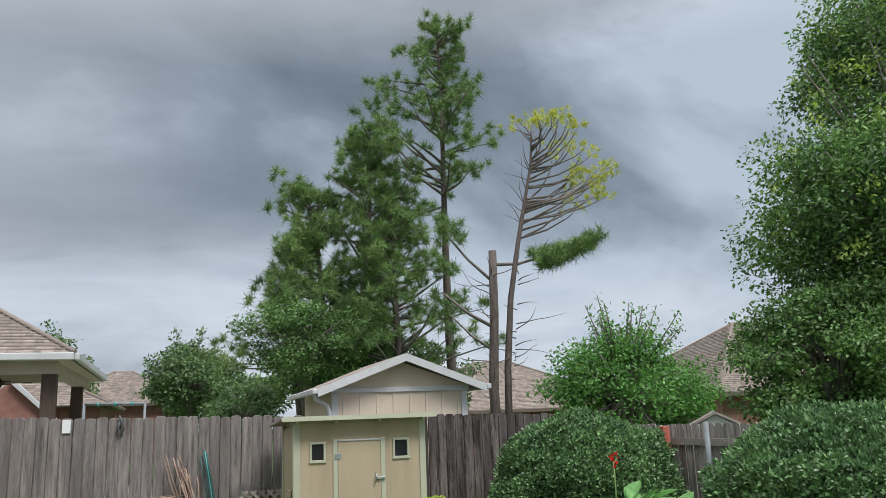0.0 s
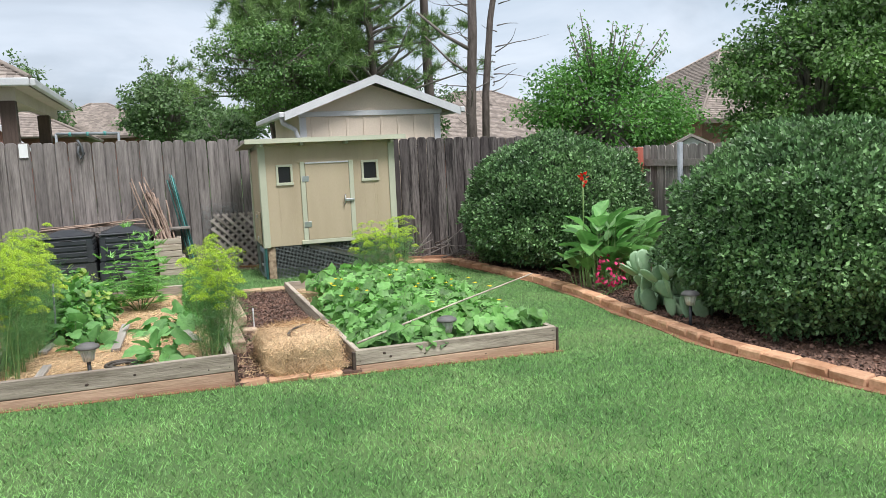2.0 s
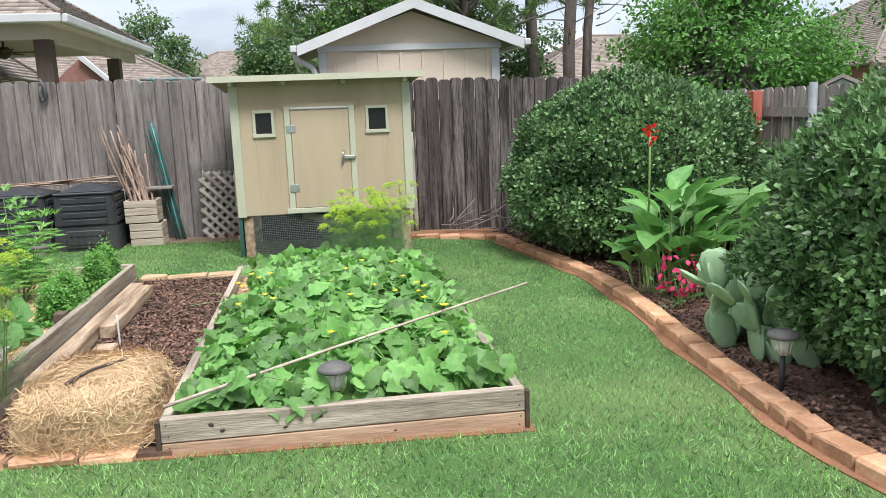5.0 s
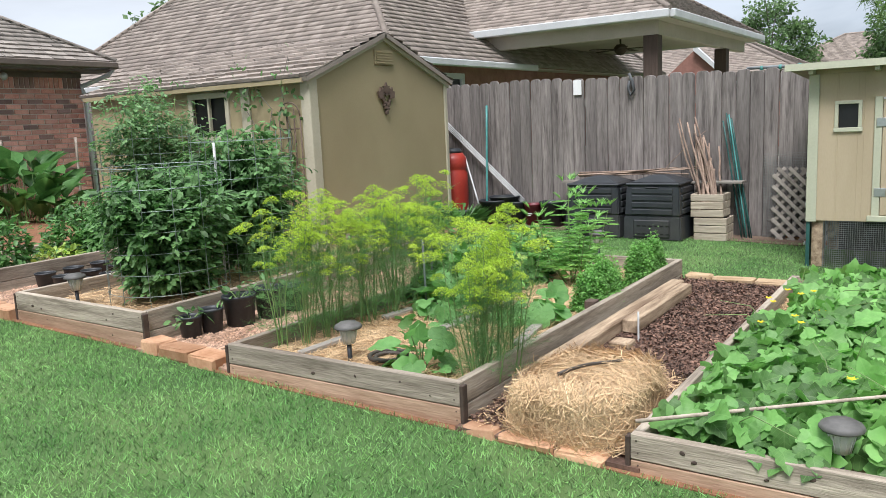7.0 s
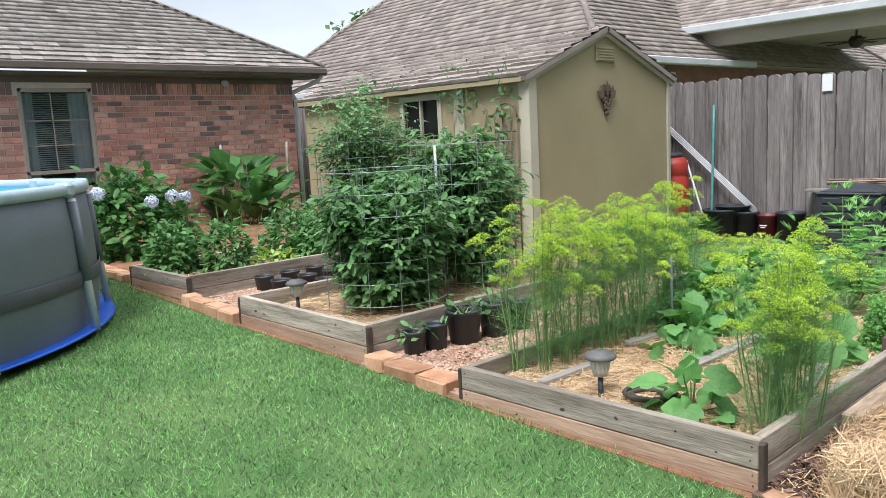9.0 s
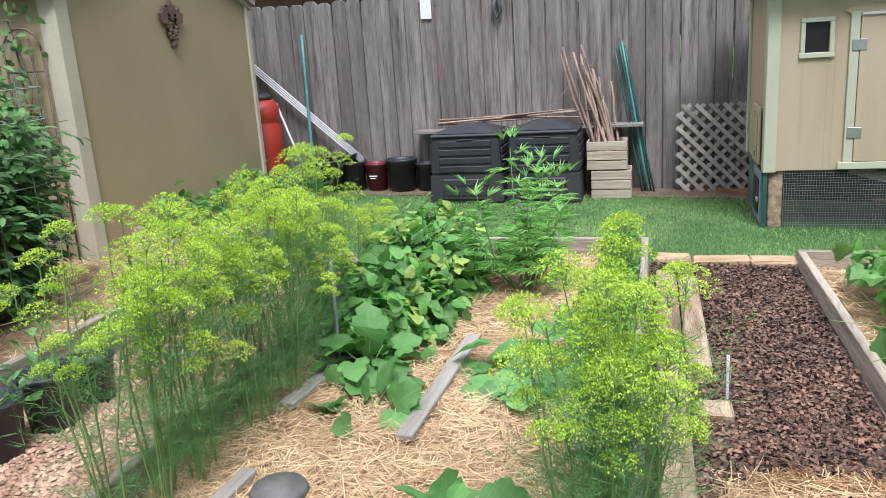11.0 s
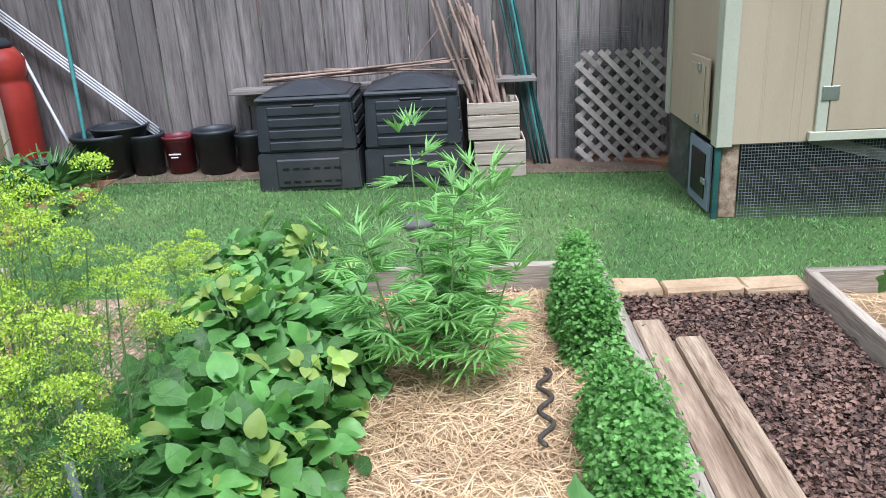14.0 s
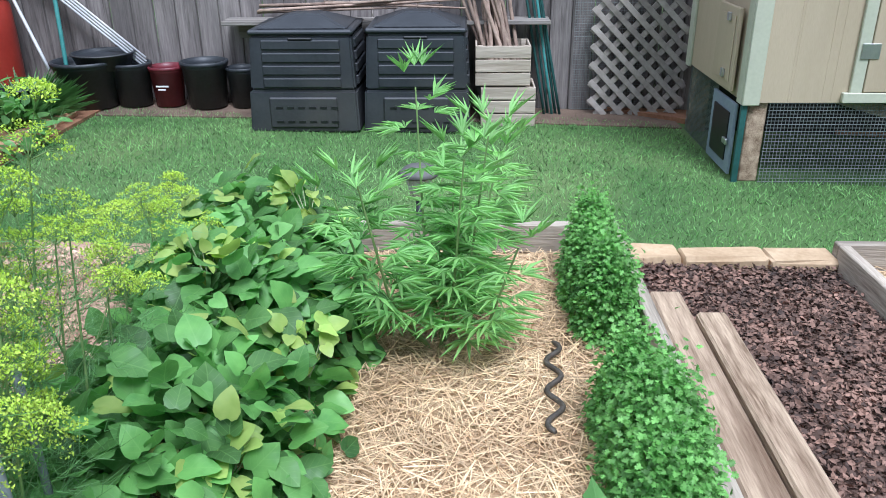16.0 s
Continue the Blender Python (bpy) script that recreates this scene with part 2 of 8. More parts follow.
M["brick_joined"] = mat("house_brick_joined", (0.52, 0.20, 0.15), (0.80, 0.46, 0.375), scale=4, fine=60, bump=0.4, island=0.28)
M["brick_dark"] = mat("dark_house_brick", (0.21, 0.115, 0.10), (0.36, 0.225, 0.20), scale=4, fine=60, bump=0.4, vary=0.2)
M["brick_dark_joined"] = mat("dark_house_brick_joined", (0.21, 0.115, 0.10), (0.36, 0.225, 0.20), scale=4, fine=60, bump=0.4, island=0.2)
M["brick_far"] = mat("brown_brick", (0.20, 0.09, 0.072), (0.32, 0.16, 0.13), scale=4, fine=30, bump=0.3)
M["mortar"] = mat("mortar", (0.66, 0.55, 0.49), (0.80, 0.70, 0.64), scale=6, fine=80, bump=0.4)
M["brown_trim"] = mat("brown_fascia", (0.11, 0.085, 0.07), (0.17, 0.135, 0.11), scale=2, fine=40, bump=0.05, rough=0.5)
M["soffit"] = mat("soffit", (0.46, 0.40, 0.35), (0.56, 0.50, 0.44), scale=2, fine=40, bump=0.05)
M["black"] = mat("black_plastic", (0.016, 0.019, 0.024), (0.036, 0.041, 0.048), scale=4, fine=60, bump=0.12, rough=0.5, stain=(0.09, 0.075, 0.06), stain_amount=0.35)
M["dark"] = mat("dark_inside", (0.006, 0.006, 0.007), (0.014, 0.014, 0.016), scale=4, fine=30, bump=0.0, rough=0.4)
M["maroon"] = mat("maroon_plastic", (0.10, 0.012, 0.02), (0.17, 0.025, 0.035), scale=4, fine=40, bump=0.1, rough=0.45)
M["red"] = mat("red_plastic", (0.29, 0.028, 0.018), (0.39, 0.042, 0.027), scale=4, fine=40, bump=0.06, rough=0.4)
M["steel"] = mat("steel", (0.45, 0.46, 0.47), (0.65, 0.66, 0.67), scale=4, fine=40, bump=0.1, rough=0.35, metal=0.9)
M["teal"] = mat("teal_metal", (0.045, 0.20, 0.19), (0.10, 0.33, 0.31), scale=6, fine=40, bump=0.15, rough=0.5)
M["dk_green"] = mat("green_metal", (0.012, 0.055, 0.05), (0.03, 0.11, 0.10), scale=6, fine=40, bump=0.15, rough=0.5)
M["white_pole"] = mat("white_pole", (0.50, 0.51, 0.52), (0.66, 0.66, 0.67), scale=6, fine=40, bump=0.05, rough=0.4)
M["stick"] = mat("cut_branch", (0.16, 0.105, 0.08), (0.42, 0.31, 0.24), scale=6, fine=40, bump=0.5, vary=0.25)
M["bark"] = mat("pine_bark", (0.05, 0.038, 0.032), (0.15, 0.12, 0.105), scale=4, fine=25, stretch=(3, 3, 0.7), bump=0.9)
M["grey_bark"] = mat("grey_bark", (0.10, 0.085, 0.075), (0.24, 0.21, 0.19), scale=4, fine=25, stretch=(3, 3, 0.7), bump=0.7)
M["wire"] = mat("galvanised_wire", (0.22, 0.27, 0.25), (0.40, 0.46, 0.44), scale=10, fine=40, bump=0.0, rough=0.45, metal=0.6)
M["mesh_wire"] = mat("hardware_cloth", (0.16, 0.18, 0.18), (0.28, 0.30, 0.30), scale=10, fine=40, bump=0.0, rough=0.5, metal=0.5)
M["crate"] = mat("crate_wood", (0.32, 0.26, 0.20), (0.62, 0.54, 0.44), scale=1.6, fine=12, stretch=GRAIN_X, bump=0.5, vary=0.15, stain=(0.2, 0.16, 0.12), stain_amount=0.5)
M["lattice"] = mat("lattice_wood", (0.22, 0.19, 0.165), (0.42, 0.375, 0.335), scale=4, fine=30, bump=0.4, vary=0.2)
M["pool"] = mat("pool_grey_vinyl", (0.115, 0.135, 0.15), (0.155, 0.18, 0.195), scale=2, fine=60, bump=0.08, rough=0.55)
M["pool_rim"] = mat("pool_rim", (0.30, 0.38, 0.42), (0.42, 0.52, 0.56), scale=2, fine=40, bump=0.05, rough=0.4)
M["pool_blue"] = mat("pool_liner_blue", (0.10, 0.36, 0.60), (0.16, 0.46, 0.70), scale=2, fine=30, bump=0.1, rough=0.35)
M["tarp"] = mat("blue_tarp", (0.012, 0.08, 0.50), (0.025, 0.14, 0.68), scale=3, fine=30, bump=0.4, rough=0.4)
M["strap"] = mat("grey_strap", (0.055, 0.06, 0.065), (0.09, 0.095, 0.10), scale=3, fine=60, bump=0.2, rough=0.7)
M["blue_metal"] = mat("grey_blue_paint", (0.16, 0.20, 0.25), (0.24, 0.29, 0.34), scale=3, fine=40, bump=0.1, rough=0.55)
M["iron"] = mat("rusty_iron", (0.07, 0.045, 0.035), (0.15, 0.10, 0.075), scale=8, fine=50, bump=0.4, rough=0.75)
M["snake"] = mat("dark_rubber", (0.03, 0.024, 0.02), (0.085, 0.07, 0.055), scale=30, fine=120, bump=0.3, rough=0.55)
M["paper"] = mat("white_paper", (0.74, 0.74, 0.74), (0.84, 0.84, 0.84), scale=4, fine=40, bump=0.05)
M["red_paint"] = mat("red_paint", (0.33, 0.07, 0.045), (0.50, 0.13, 0.085), scale=3, fine=20, stretch=GRAIN_Z, bump=0.3, rough=0.65, stain=(0.30, 0.2, 0.17), stain_amount=0.4)
M["galv"] = mat("galvanised_post", (0.14, 0.16, 0.175), (0.25, 0.275, 0.29), scale=6, fine=40, bump=0.1, rough=0.65)
M["blind"] = mat("window_blind", (0.55, 0.57, 0.58), (0.66, 0.68, 0.69), scale=2, fine=40, bump=0.0, rough=0.6)
M["curtain"] = mat("curtain", (0.42, 0.46, 0.48), (0.56, 0.60, 0.62), scale=2, fine=40, bump=0.1, rough=0.8)
M["wood_brown"] = mat("brown_post", (0.055, 0.035, 0.028), (0.11, 0.075, 0.06), scale=2, fine=20, stretch=GRAIN_Z, bump=0.3, vary=0.1)
M["stem"] = mat("green_stem", (0.12, 0.20, 0.06), (0.25, 0.36, 0.13), scale=8, fine=40, bump=0.1, rough=0.6)
M["pale_stem"] = mat("pale_stem", (0.26, 0.32, 0.16), (0.42, 0.46, 0.28), scale=8, fine=40, bump=0.1, rough=0.6)
M["lamp_clear"] = mat("lamp_plastic", (0.56, 0.56, 0.52), (0.72, 0.72, 0.68), scale=8, fine=40, bump=0.05, rough=0.2)
M["lamp_top"] = mat("lamp_top", (0.07, 0.068, 0.065), (0.14, 0.135, 0.13), scale=8, fine=40, bump=0.1, rough=0.6)
# leaves
M["holly"] = leaf("holly_leaf", (0.045, 0.105, 0.042), (0.215, 0.355, 0.145), rough=0.36, through_light=0.12, island=0.62)
# near-black colour that paints the shade between the holly leaves
M["holly_shade"] = mat("bush_inner_shade", (0.008, 0.014, 0.006), (0.022, 0.036, 0.014), scale=12, fine=60, bump=0.5)
M["cuke"] = leaf("vine_leaf", (0.085, 0.215, 0.05), (0.215, 0.415, 0.125), rough=0.5, island=0.55, veins=True)
M["bean"] = leaf("bean_leaf", (0.065, 0.185, 0.045), (0.19, 0.39, 0.105), rough=0.45, island=0.55, veins=True)
M["bean_yellow"] = leaf("yellowed_leaf", (0.24, 0.40, 0.08), (0.50, 0.60, 0.17), rough=0.5, island=0.35)
M["squash"] = leaf("squash_leaf", (0.10, 0.25, 0.07), (0.20, 0.40, 0.135), rough=0.6, island=0.3, veins=True)
M["hemp"] = leaf("narrow_leaf", (0.15, 0.34, 0.09), (0.34, 0.58, 0.20), rough=0.5, island=0.35)
M["parsley"] = leaf("parsley_leaf", (0.11, 0.28, 0.06), (0.26, 0.50, 0.14), rough=0.5, island=0.4)
M["tomato"] = leaf("tomato_leaf", (0.065, 0.155, 0.05), (0.20, 0.355, 0.14), rough=0.55, island=0.5, through_light=0.35)
M["tall_plant"] = leaf("tall_plant_leaf", (0.09, 0.18, 0.075), (0.23, 0.38, 0.17), rough=0.6, island=0.45, through_light=0.4)
M["pepper"] = leaf("pepper_leaf", (0.065, 0.17, 0.05), (0.17, 0.33, 0.11), rough=0.42, island=0.4)
M["dill"] = leaf("dill_thread", (0.085, 0.205, 0.07), (0.21, 0.385, 0.145), rough=0.6, island=0.35)
M["dill_flower"] = leaf("dill_flower", (0.32, 0.48, 0.05), (0.56, 0.69, 0.115), rough=0.7, island=0.4)
M["canna"] = leaf("canna_leaf", (0.085, 0.22, 0.06), (0.22, 0.43, 0.14), rough=0.35, island=0.35, veins=True)
M["dark_broad"] = leaf("broad_leaf", (0.05, 0.14, 0.042), (0.135, 0.285, 0.09), rough=0.4, island=0.4, veins=True)
M["hydrangea"] = leaf("hydrangea_leaf", (0.04, 0.12, 0.035), (0.12, 0.26, 0.07), rough=0.45, island=0.45)
M["hyd_flower"] = leaf("pale_blue_petal", (0.58, 0.62, 0.74), (0.78, 0.80, 0.85), rough=0.7, island=0.2)
M["red_flower"] = leaf("red_petal", (0.68, 0.02, 0.02), (0.85, 0.06, 0.04), rough=0.6, island=0.2)
M["pink_flower"] = leaf("pink_petal", (0.62, 0.03, 0.14), (0.80, 0.10, 0.25), rough=0.6, island=0.3)
M["yellow_flower"] = leaf("yellow_petal", (0.80, 0.58, 0.02), (0.90, 0.72, 0.05), rough=0.6, island=0.2)
M["cactus"] = mat("cactus_pad", (0.21, 0.35, 0.19), (0.34, 0.48, 0.29), scale=4, fine=30, bump=0.15, rough=0.5, vary=0.15)
M["needle"] = leaf("pine_needle", (0.06, 0.125, 0.045), (0.24, 0.36, 0.115), rough=0.6, island=0.45, through_light=0.25, scale=0.8)
M["needle_y"] = leaf("yellow_needle", (0.36, 0.40, 0.05), (0.58, 0.60, 0.11), rough=0.6, island=0.35)
M["oak"] = leaf("tree_leaf", (0.05, 0.115, 0.035), (0.175, 0.30, 0.09), rough=0.45, island=0.55, through_light=0.3, scale=0.7)
# yellow-green new leaves; their colour also brightens the oak crowns' outer shell
M["oak_tip"] = leaf("bright_new_leaf", (0.15, 0.25, 0.05), (0.36, 0.46, 0.12), rough=0.45, island=0.4)
M["light_tree"] = leaf("bright_tree_leaf", (0.06, 0.17, 0.035), (0.15, 0.31, 0.075), rough=0.5, island=0.45)
M["far_tree"] = leaf("far_tree_leaf", (0.06, 0.115, 0.045), (0.16, 0.25, 0.10), rough=0.6, island=0.45)


def glass():
    m = bpy.data.materials.new("window_glass")
    m.use_nodes = True
    b = m.node_tree.nodes["Principled BSDF"]
    b.inputs["Transmission Weight"].default_value, b.inputs["Roughness"].default_value, b.inputs["IOR"].default_value = 1.0, 0.03, 1.45
    b.inputs["Base Color"].default_value = (0.85, 0.9, 0.92, 1)
    return m


M["glass"] = glass()


# ---- mesh helpers ----
def gz(x, y=0):
    """Height of the yard's ground, which falls gently away from the house and rises a little to the fence."""
    x, y = np.clip(x, -16.0, 9.0), np.asarray(y, float)
    z = 0.04 - 0.025 * x + 0.048 * np.clip((y - 5.7) / 3.8, 0, 1) * np.clip((4.0 - x) / 2.0, 0, 1)
    return z if np.ndim(z) else float(z)


def mesh_of(name, bm, material):
    me = bpy.data.meshes.new(name)
    bm.to_mesh(me)
    bm.free()
    for m in material if isinstance(material, (list, tuple)) else [material]:
        me.materials.append(m)
    return me


def part(name, bm, material, parent=None, label="", kind=""):
    ob = new(name, mesh_of(name, bm, material))
    ob.parent = parent
    return tagged(ob, label=label, kind=kind)


def thing(name, at, label, category, group="", rz=0.0):
    ob = new(name)
    ob.matrix_world = pose(*at, 0, 0, rz)
    return tagged(ob, label, category, group)


def arrays(name, verts, faces, material, parent=None, label="", kind="", smooth=False, uv=None):
    """A mesh from whole arrays: verts (n,3), faces (m,k)."""
    me = bpy.data.meshes.new(name)
    verts, faces = np.asarray(verts, np.float32), np.asarray(faces, np.int32)
    k = faces.shape[1]
    me.vertices.add(len(verts))
    me.vertices.foreach_set("co", verts.ravel())
    me.loops.add(faces.size)
    me.loops.foreach_set("vertex_index", faces.ravel())
    me.polygons.add(len(faces))
    me.polygons.foreach_set("loop_start", np.arange(0, faces.size, k, dtype=np.int32))
    me.polygons.foreach_set("loop_total", np.full(len(faces), k, np.int32))
    if smooth:
        me.polygons.foreach_set("use_smooth", np.ones(len(faces), bool))
    me.update(calc_edges=True)
    if uv is not None:
        me.uv_layers.new(name="leaf").data.foreach_set("uv", np.asarray(uv, np.float32)[faces.ravel()].ravel())
    me.materials.append(material)
    ob = new(name, me)
    ob.parent = parent
    return tagged(ob, label=label, kind=kind)


def box(bm, x0, x1, y0, y1, z0, z1, bevel=0.0, m=None):
    r = bmesh.ops.create_cube(bm, size=1.0)
    vs = r["verts"]
    for v in vs:
        v.co = Vector(((x0 + x1) / 2 + v.co.x * (x1 - x0), (y0 + y1) / 2 + v.co.y * (y1 - y0), (z0 + z1) / 2 + v.co.z * (z1 - z0)))
    if bevel:
        es = list({e for v in vs for e in v.link_edges})
        out = bmesh.ops.bevel(bm, geom=es, offset=bevel, segments=1, affect="EDGES")
        vs = list({v for f in out["faces"] for v in f.verts} | {v for v in vs if v.is_valid})
    if m is not None:
        bmesh.ops.transform(bm, matrix=m, verts=vs)
    return bm


def boxed(*a, **k):
    return box(bmesh.new(), *a, **k)


def tube(bm, pts, radii, seg=7, cap=True):
    """A tapered tube along a line of points."""
    pts = [Vector(p) for p in pts]
    rings, side = [], None
    for i, p in enumerate(pts):
        d = (pts[min(i + 1, len(pts) - 1)] - pts[max(i - 1, 0)]).normalized()
        if side is None:
            side = d.orthogonal().normalized()
        side = (side - d * side.dot(d)).normalized()
        other = d.cross(side)
        r = radii[i] if isinstance(radii, (list, tuple)) else radii
        rings.append([bm.verts.new(p + (side * math.cos(a) + other * math.sin(a)) * r) for a in [2 * math.pi * j / seg for j in range(seg)]])
    for a, b in zip(rings, rings[1:]):
        for j in range(seg):
            f = bm.faces.new((a[j], a[(j + 1) % seg], b[(j + 1) % seg], b[j]))
            f.smooth = True
    if cap and seg > 2:
        bm.faces.new(rings[0][::-1])
        bm.faces.new(rings[-1])
    return bm


def lathe(bm, profile, seg=20, at=(0, 0, 0)):
    """A turned shape: profile is (radius, height) from bottom to top; radius 0 closes it."""
    rings = []
    for r, z in profile:
        rings.append([bm.verts.new((at[0] + max(r, 0.0005) * math.cos(2 * math.pi * j / seg), at[1] + max(r, 0.0005) * math.sin(2 * math.pi * j / seg), at[2] + z)) for j in range(seg)])
    for a, b in zip(rings, rings[1:]):
        for j in range(seg):
            f = bm.faces.new((a[j], a[(j + 1) % seg], b[(j + 1) % seg], b[j]))
            f.smooth = True
    return bm


def prism(bm, outline, depth, m=None):
    """A flat outline in x and z, given a thickness along y."""
    n = len(outline)
    a = [bm.verts.new((x, 0, z)) for x, z in outline]
    b = [bm.verts.new((x, depth, z)) for x, z in outline]
    bm.faces.new(a)
    bm.faces.new(b[::-1])
    for i in range(n):
        bm.faces.new((a[i], b[i], b[(i + 1) % n], a[(i + 1) % n]))
    bmesh.ops.recalc_face_normals(bm, faces=bm.faces)
    if m is not None:
        bmesh.ops.transform(bm, matrix=m, verts=a + b)
    return bm


# leaf shapes: x along the leaf, y across, z up
def fan(outline, fold=0.12, droop=0.18):
    v = [(0.0, 0.0, 0.0), (0.5, 0.0, -fold * 0.3)]
    pts = [(x, y, fold * abs(y) * 1.5 - droop * x * x) for x, y in outline]
    v = [(0.45, 0.0, -0.02 - droop * 0.2)] + pts
    f = [(0, i, i + 1) for i in range(1, len(pts))] + [(0, len(pts), 1)]
    return np.array(v), np.array(f)


def cupped(outline, fold=0.15, droop=0.3, wave=0.05):
    """A larger leaf: rib, inner ring and wavy rim, so that it bends smoothly."""
    rim = np.array([(x, y, fold * abs(y) * 1.3 - droop * x * x + wave * math.sin(i * 2.1)) for i, (x, y) in enumerate(outline)])
    inner = np.array([(0.42 + (x - 0.42) * 0.55, y * 0.55, fold * abs(y) * 0.5 - droop * (0.42 + (x - 0.42) * 0.55) ** 2 + 0.03) for x, y in outline])
    v = np.concatenate([[(0.42, 0.0, -droop * 0.18)], inner, rim])
    n = len(outline)
    f = []
    for i in range(n):
        j = (i + 1) % n
        f += [(0, 1 + i, 1 + j), (1 + i, 1 + n + i, 1 + n + j), (1 + i, 1 + n + j, 1 + j)]
    return v, np.array(f)


OVAL = fan([(0, 0), (0.35, 0.24), (0.7, 0.2), (1, 0), (0.7, -0.2), (0.35, -0.24)])
SLIM = (np.array([(0, 0, 0), (0.4, 0.085, 0.03), (1, 0, -0.16), (0.4, -0.085, 0.03)]), np.array([(0, 1, 2), (0, 2, 3)]))
ROUND = (np.array([(0, 0, 0), (0.45, 0.32, 0.05), (1, 0, -0.08), (0.45, -0.32, 0.05)]), np.array([(0, 1, 2), (0, 2, 3)]))
HEART = cupped([(0.0, 0.0), (-0.07, 0.18), (0.03, 0.36), (0.24, 0.45), (0.48, 0.43), (0.7, 0.32), (0.88, 0.14), (1.0, 0.0), (0.88, -0.14), (0.7, -0.32), (0.48, -0.43), (0.24, -0.45), (0.03, -0.36), (-0.07, -0.18)], 0.16, 0.32, 0.035)
VINE = cupped([(0.0, 0.0), (-0.17, 0.13), (-0.17, 0.3), (-0.02, 0.47), (0.16, 0.56), (0.28, 0.43), (0.44, 0.47), (0.6, 0.46), (0.66, 0.29), (0.84, 0.17), (1.02, 0.0), (0.84, -0.17), (0.66, -0.29), (0.6, -0.46), (0.44, -0.47), (0.28, -0.43), (0.16, -0.56), (-0.02, -0.47), (-0.17, -0.3), (-0.17, -0.13)], 0.2, 0.34, 0.035)
SQUASH = cupped([(0.05, 0.0), (-0.12, 0.16), (-0.14, 0.34), (0.02, 0.50), (0.16, 0.47), (0.32, 0.57), (0.52, 0.56), (0.56, 0.41), (0.76, 0.40), (0.86, 0.24), (1.03, 0.0), (0.86, -0.24), (0.76, -0.40), (0.56, -0.41), (0.52, -0.56), (0.32, -0.57), (0.16, -0.47), (0.02, -0.50), (-0.14, -0.34), (-0.12, -0.16)], 0.2, 0.3, 0.04)
LOBED = fan([(0.05, 0.0), (-0.12, 0.2), (-0.1, 0.38), (0.06, 0.5), (0.16, 0.36), (0.33, 0.50), (0.52, 0.54), (0.46, 0.30), (0.72, 0.36), (0.86, 0.30), (0.8, 0.13), (1.05, 0.0), (0.8, -0.13), (0.86, -0.30), (0.72, -0.36), (0.46, -0.30), (0.52, -0.54), (0.33, -0.50), (0.16, -0.36), (0.06, -0.5), (-0.1, -0.38), (-0.12, -0.2)], 0.2, 0.3)
BLADE = (np.array([(0, -0.03, 0), (0, 0.03, 0), (1, 0, 0)]), np.array([(0, 1, 2)]))
LONG = fan([(0, 0), (0.2, 0.12), (0.5, 0.17), (0.8, 0.1), (1, 0), (0.8, -0.1), (0.5, -0.17), (0.2, -0.12)], 0.5, 0.35)

RNG = np.random.default_rng(7)


def unit(a):
    return a / np.maximum(np.linalg.norm(a, axis=-1, keepdims=True), 1e-6)


def leaves(name, P, D, N, size, shape, material, parent=None, label="", kind="", wide=1.0):
    """Many leaves of one shape in one mesh: places P, the way they point D, their upper side N, their lengths."""
    P, D = np.asarray(P, float), unit(np.asarray(D, float))
    S = unit(np.cross(np.asarray(N, float), D))
    U = np.cross(D, S)
    sv, sf = shape
    size = np.broadcast_to(np.asarray(size, float), (len(P),))[:, None, None]
    V = P[:, None] + size * (sv[None, :, 0:1] * D[:, None] + wide * sv[None, :, 1:2] * S[:, None] + sv[None, :, 2:3] * U[:, None])
    F = sf[None] + (np.arange(len(P)) * len(sv))[:, None, None]
    rich = len(sf) > 4
    uv = np.tile(sv[:, :2], (len(P), 1)) if rich else None
    return arrays(name, V.reshape(-1, 3), F.reshape(-1, 3), material, parent, label, kind, rich, uv)


def ball_points(n, rad, squash=(1, 1, 1), shell=0.6):
    d = unit(RNG.normal(size=(n, 3)))
    r = shell + (1 - shell) * RNG.random((n, 1)) ** 0.6
    return d * r * rad * np.array(squash), d


# ---- ground ----
def ground():
    xs = [-600, -16, -12, -8, -4, 0, 2, 2.5, 3, 3.5, 4, 9, 600]
    ys = [-600, -8, 0, 4, 5.7, 6.2, 6.7, 7.2, 7.7, 8.2, 8.7, 9.1, 9.5, 12, 20, 600]
    bm = bmesh.new()
    grid = [[bm.verts.new((x, y, gz(x, y))) for x in xs] for y in ys]
    for a, b in zip(grid, grid[1:]):
        for i in range(len(xs) - 1):
            bm.faces.new((a[i], a[i + 1], b[i + 1], b[i]))
    ob = part("ground", bm, M["lawn"])
    tagged(ob, "mown green lawn on gently sloping ground", "ground", kind="structure")


def patch(name, outline, material, lift, label, category="ground"):
    """A thin raised sheet of another ground cover."""
    bm = bmesh.new()
    top = [bm.verts.new((x, y, gz(x, y) + lift)) for x, y in outline]
    low = [bm.verts.new((x, y, gz(x, y) - 0.02)) for x, y in outline]
    bm.faces.new(top)
    for i in range(len(outline)):
        j = (i + 1) % len(outline)
        bm.faces.new((low[i], low[j], top[j], top[i]))
    bmesh.ops.recalc_face_normals(bm, faces=bm.faces)
    return tagged(part(name, bm, material), label, category, kind="structure")


EDGE = [(-3, 6.2), (1.0, 5.3), (2.6, 4.75), (3.4, 4.52), (4.0, 4.39), (4.5, 4.30), (5.1, 4.22), (5.9, 4.26), (6.5, 4.31), (7.8, 4.43), (8.5, 4.43), (9.1, 4.37), (9.9, 4.22), (10.7, 4.12), (12, 4.1)]


def edge_x(y):
    """The curved edge of the border bed beside the lawn."""
    return np.interp(y, *zip(*EDGE))


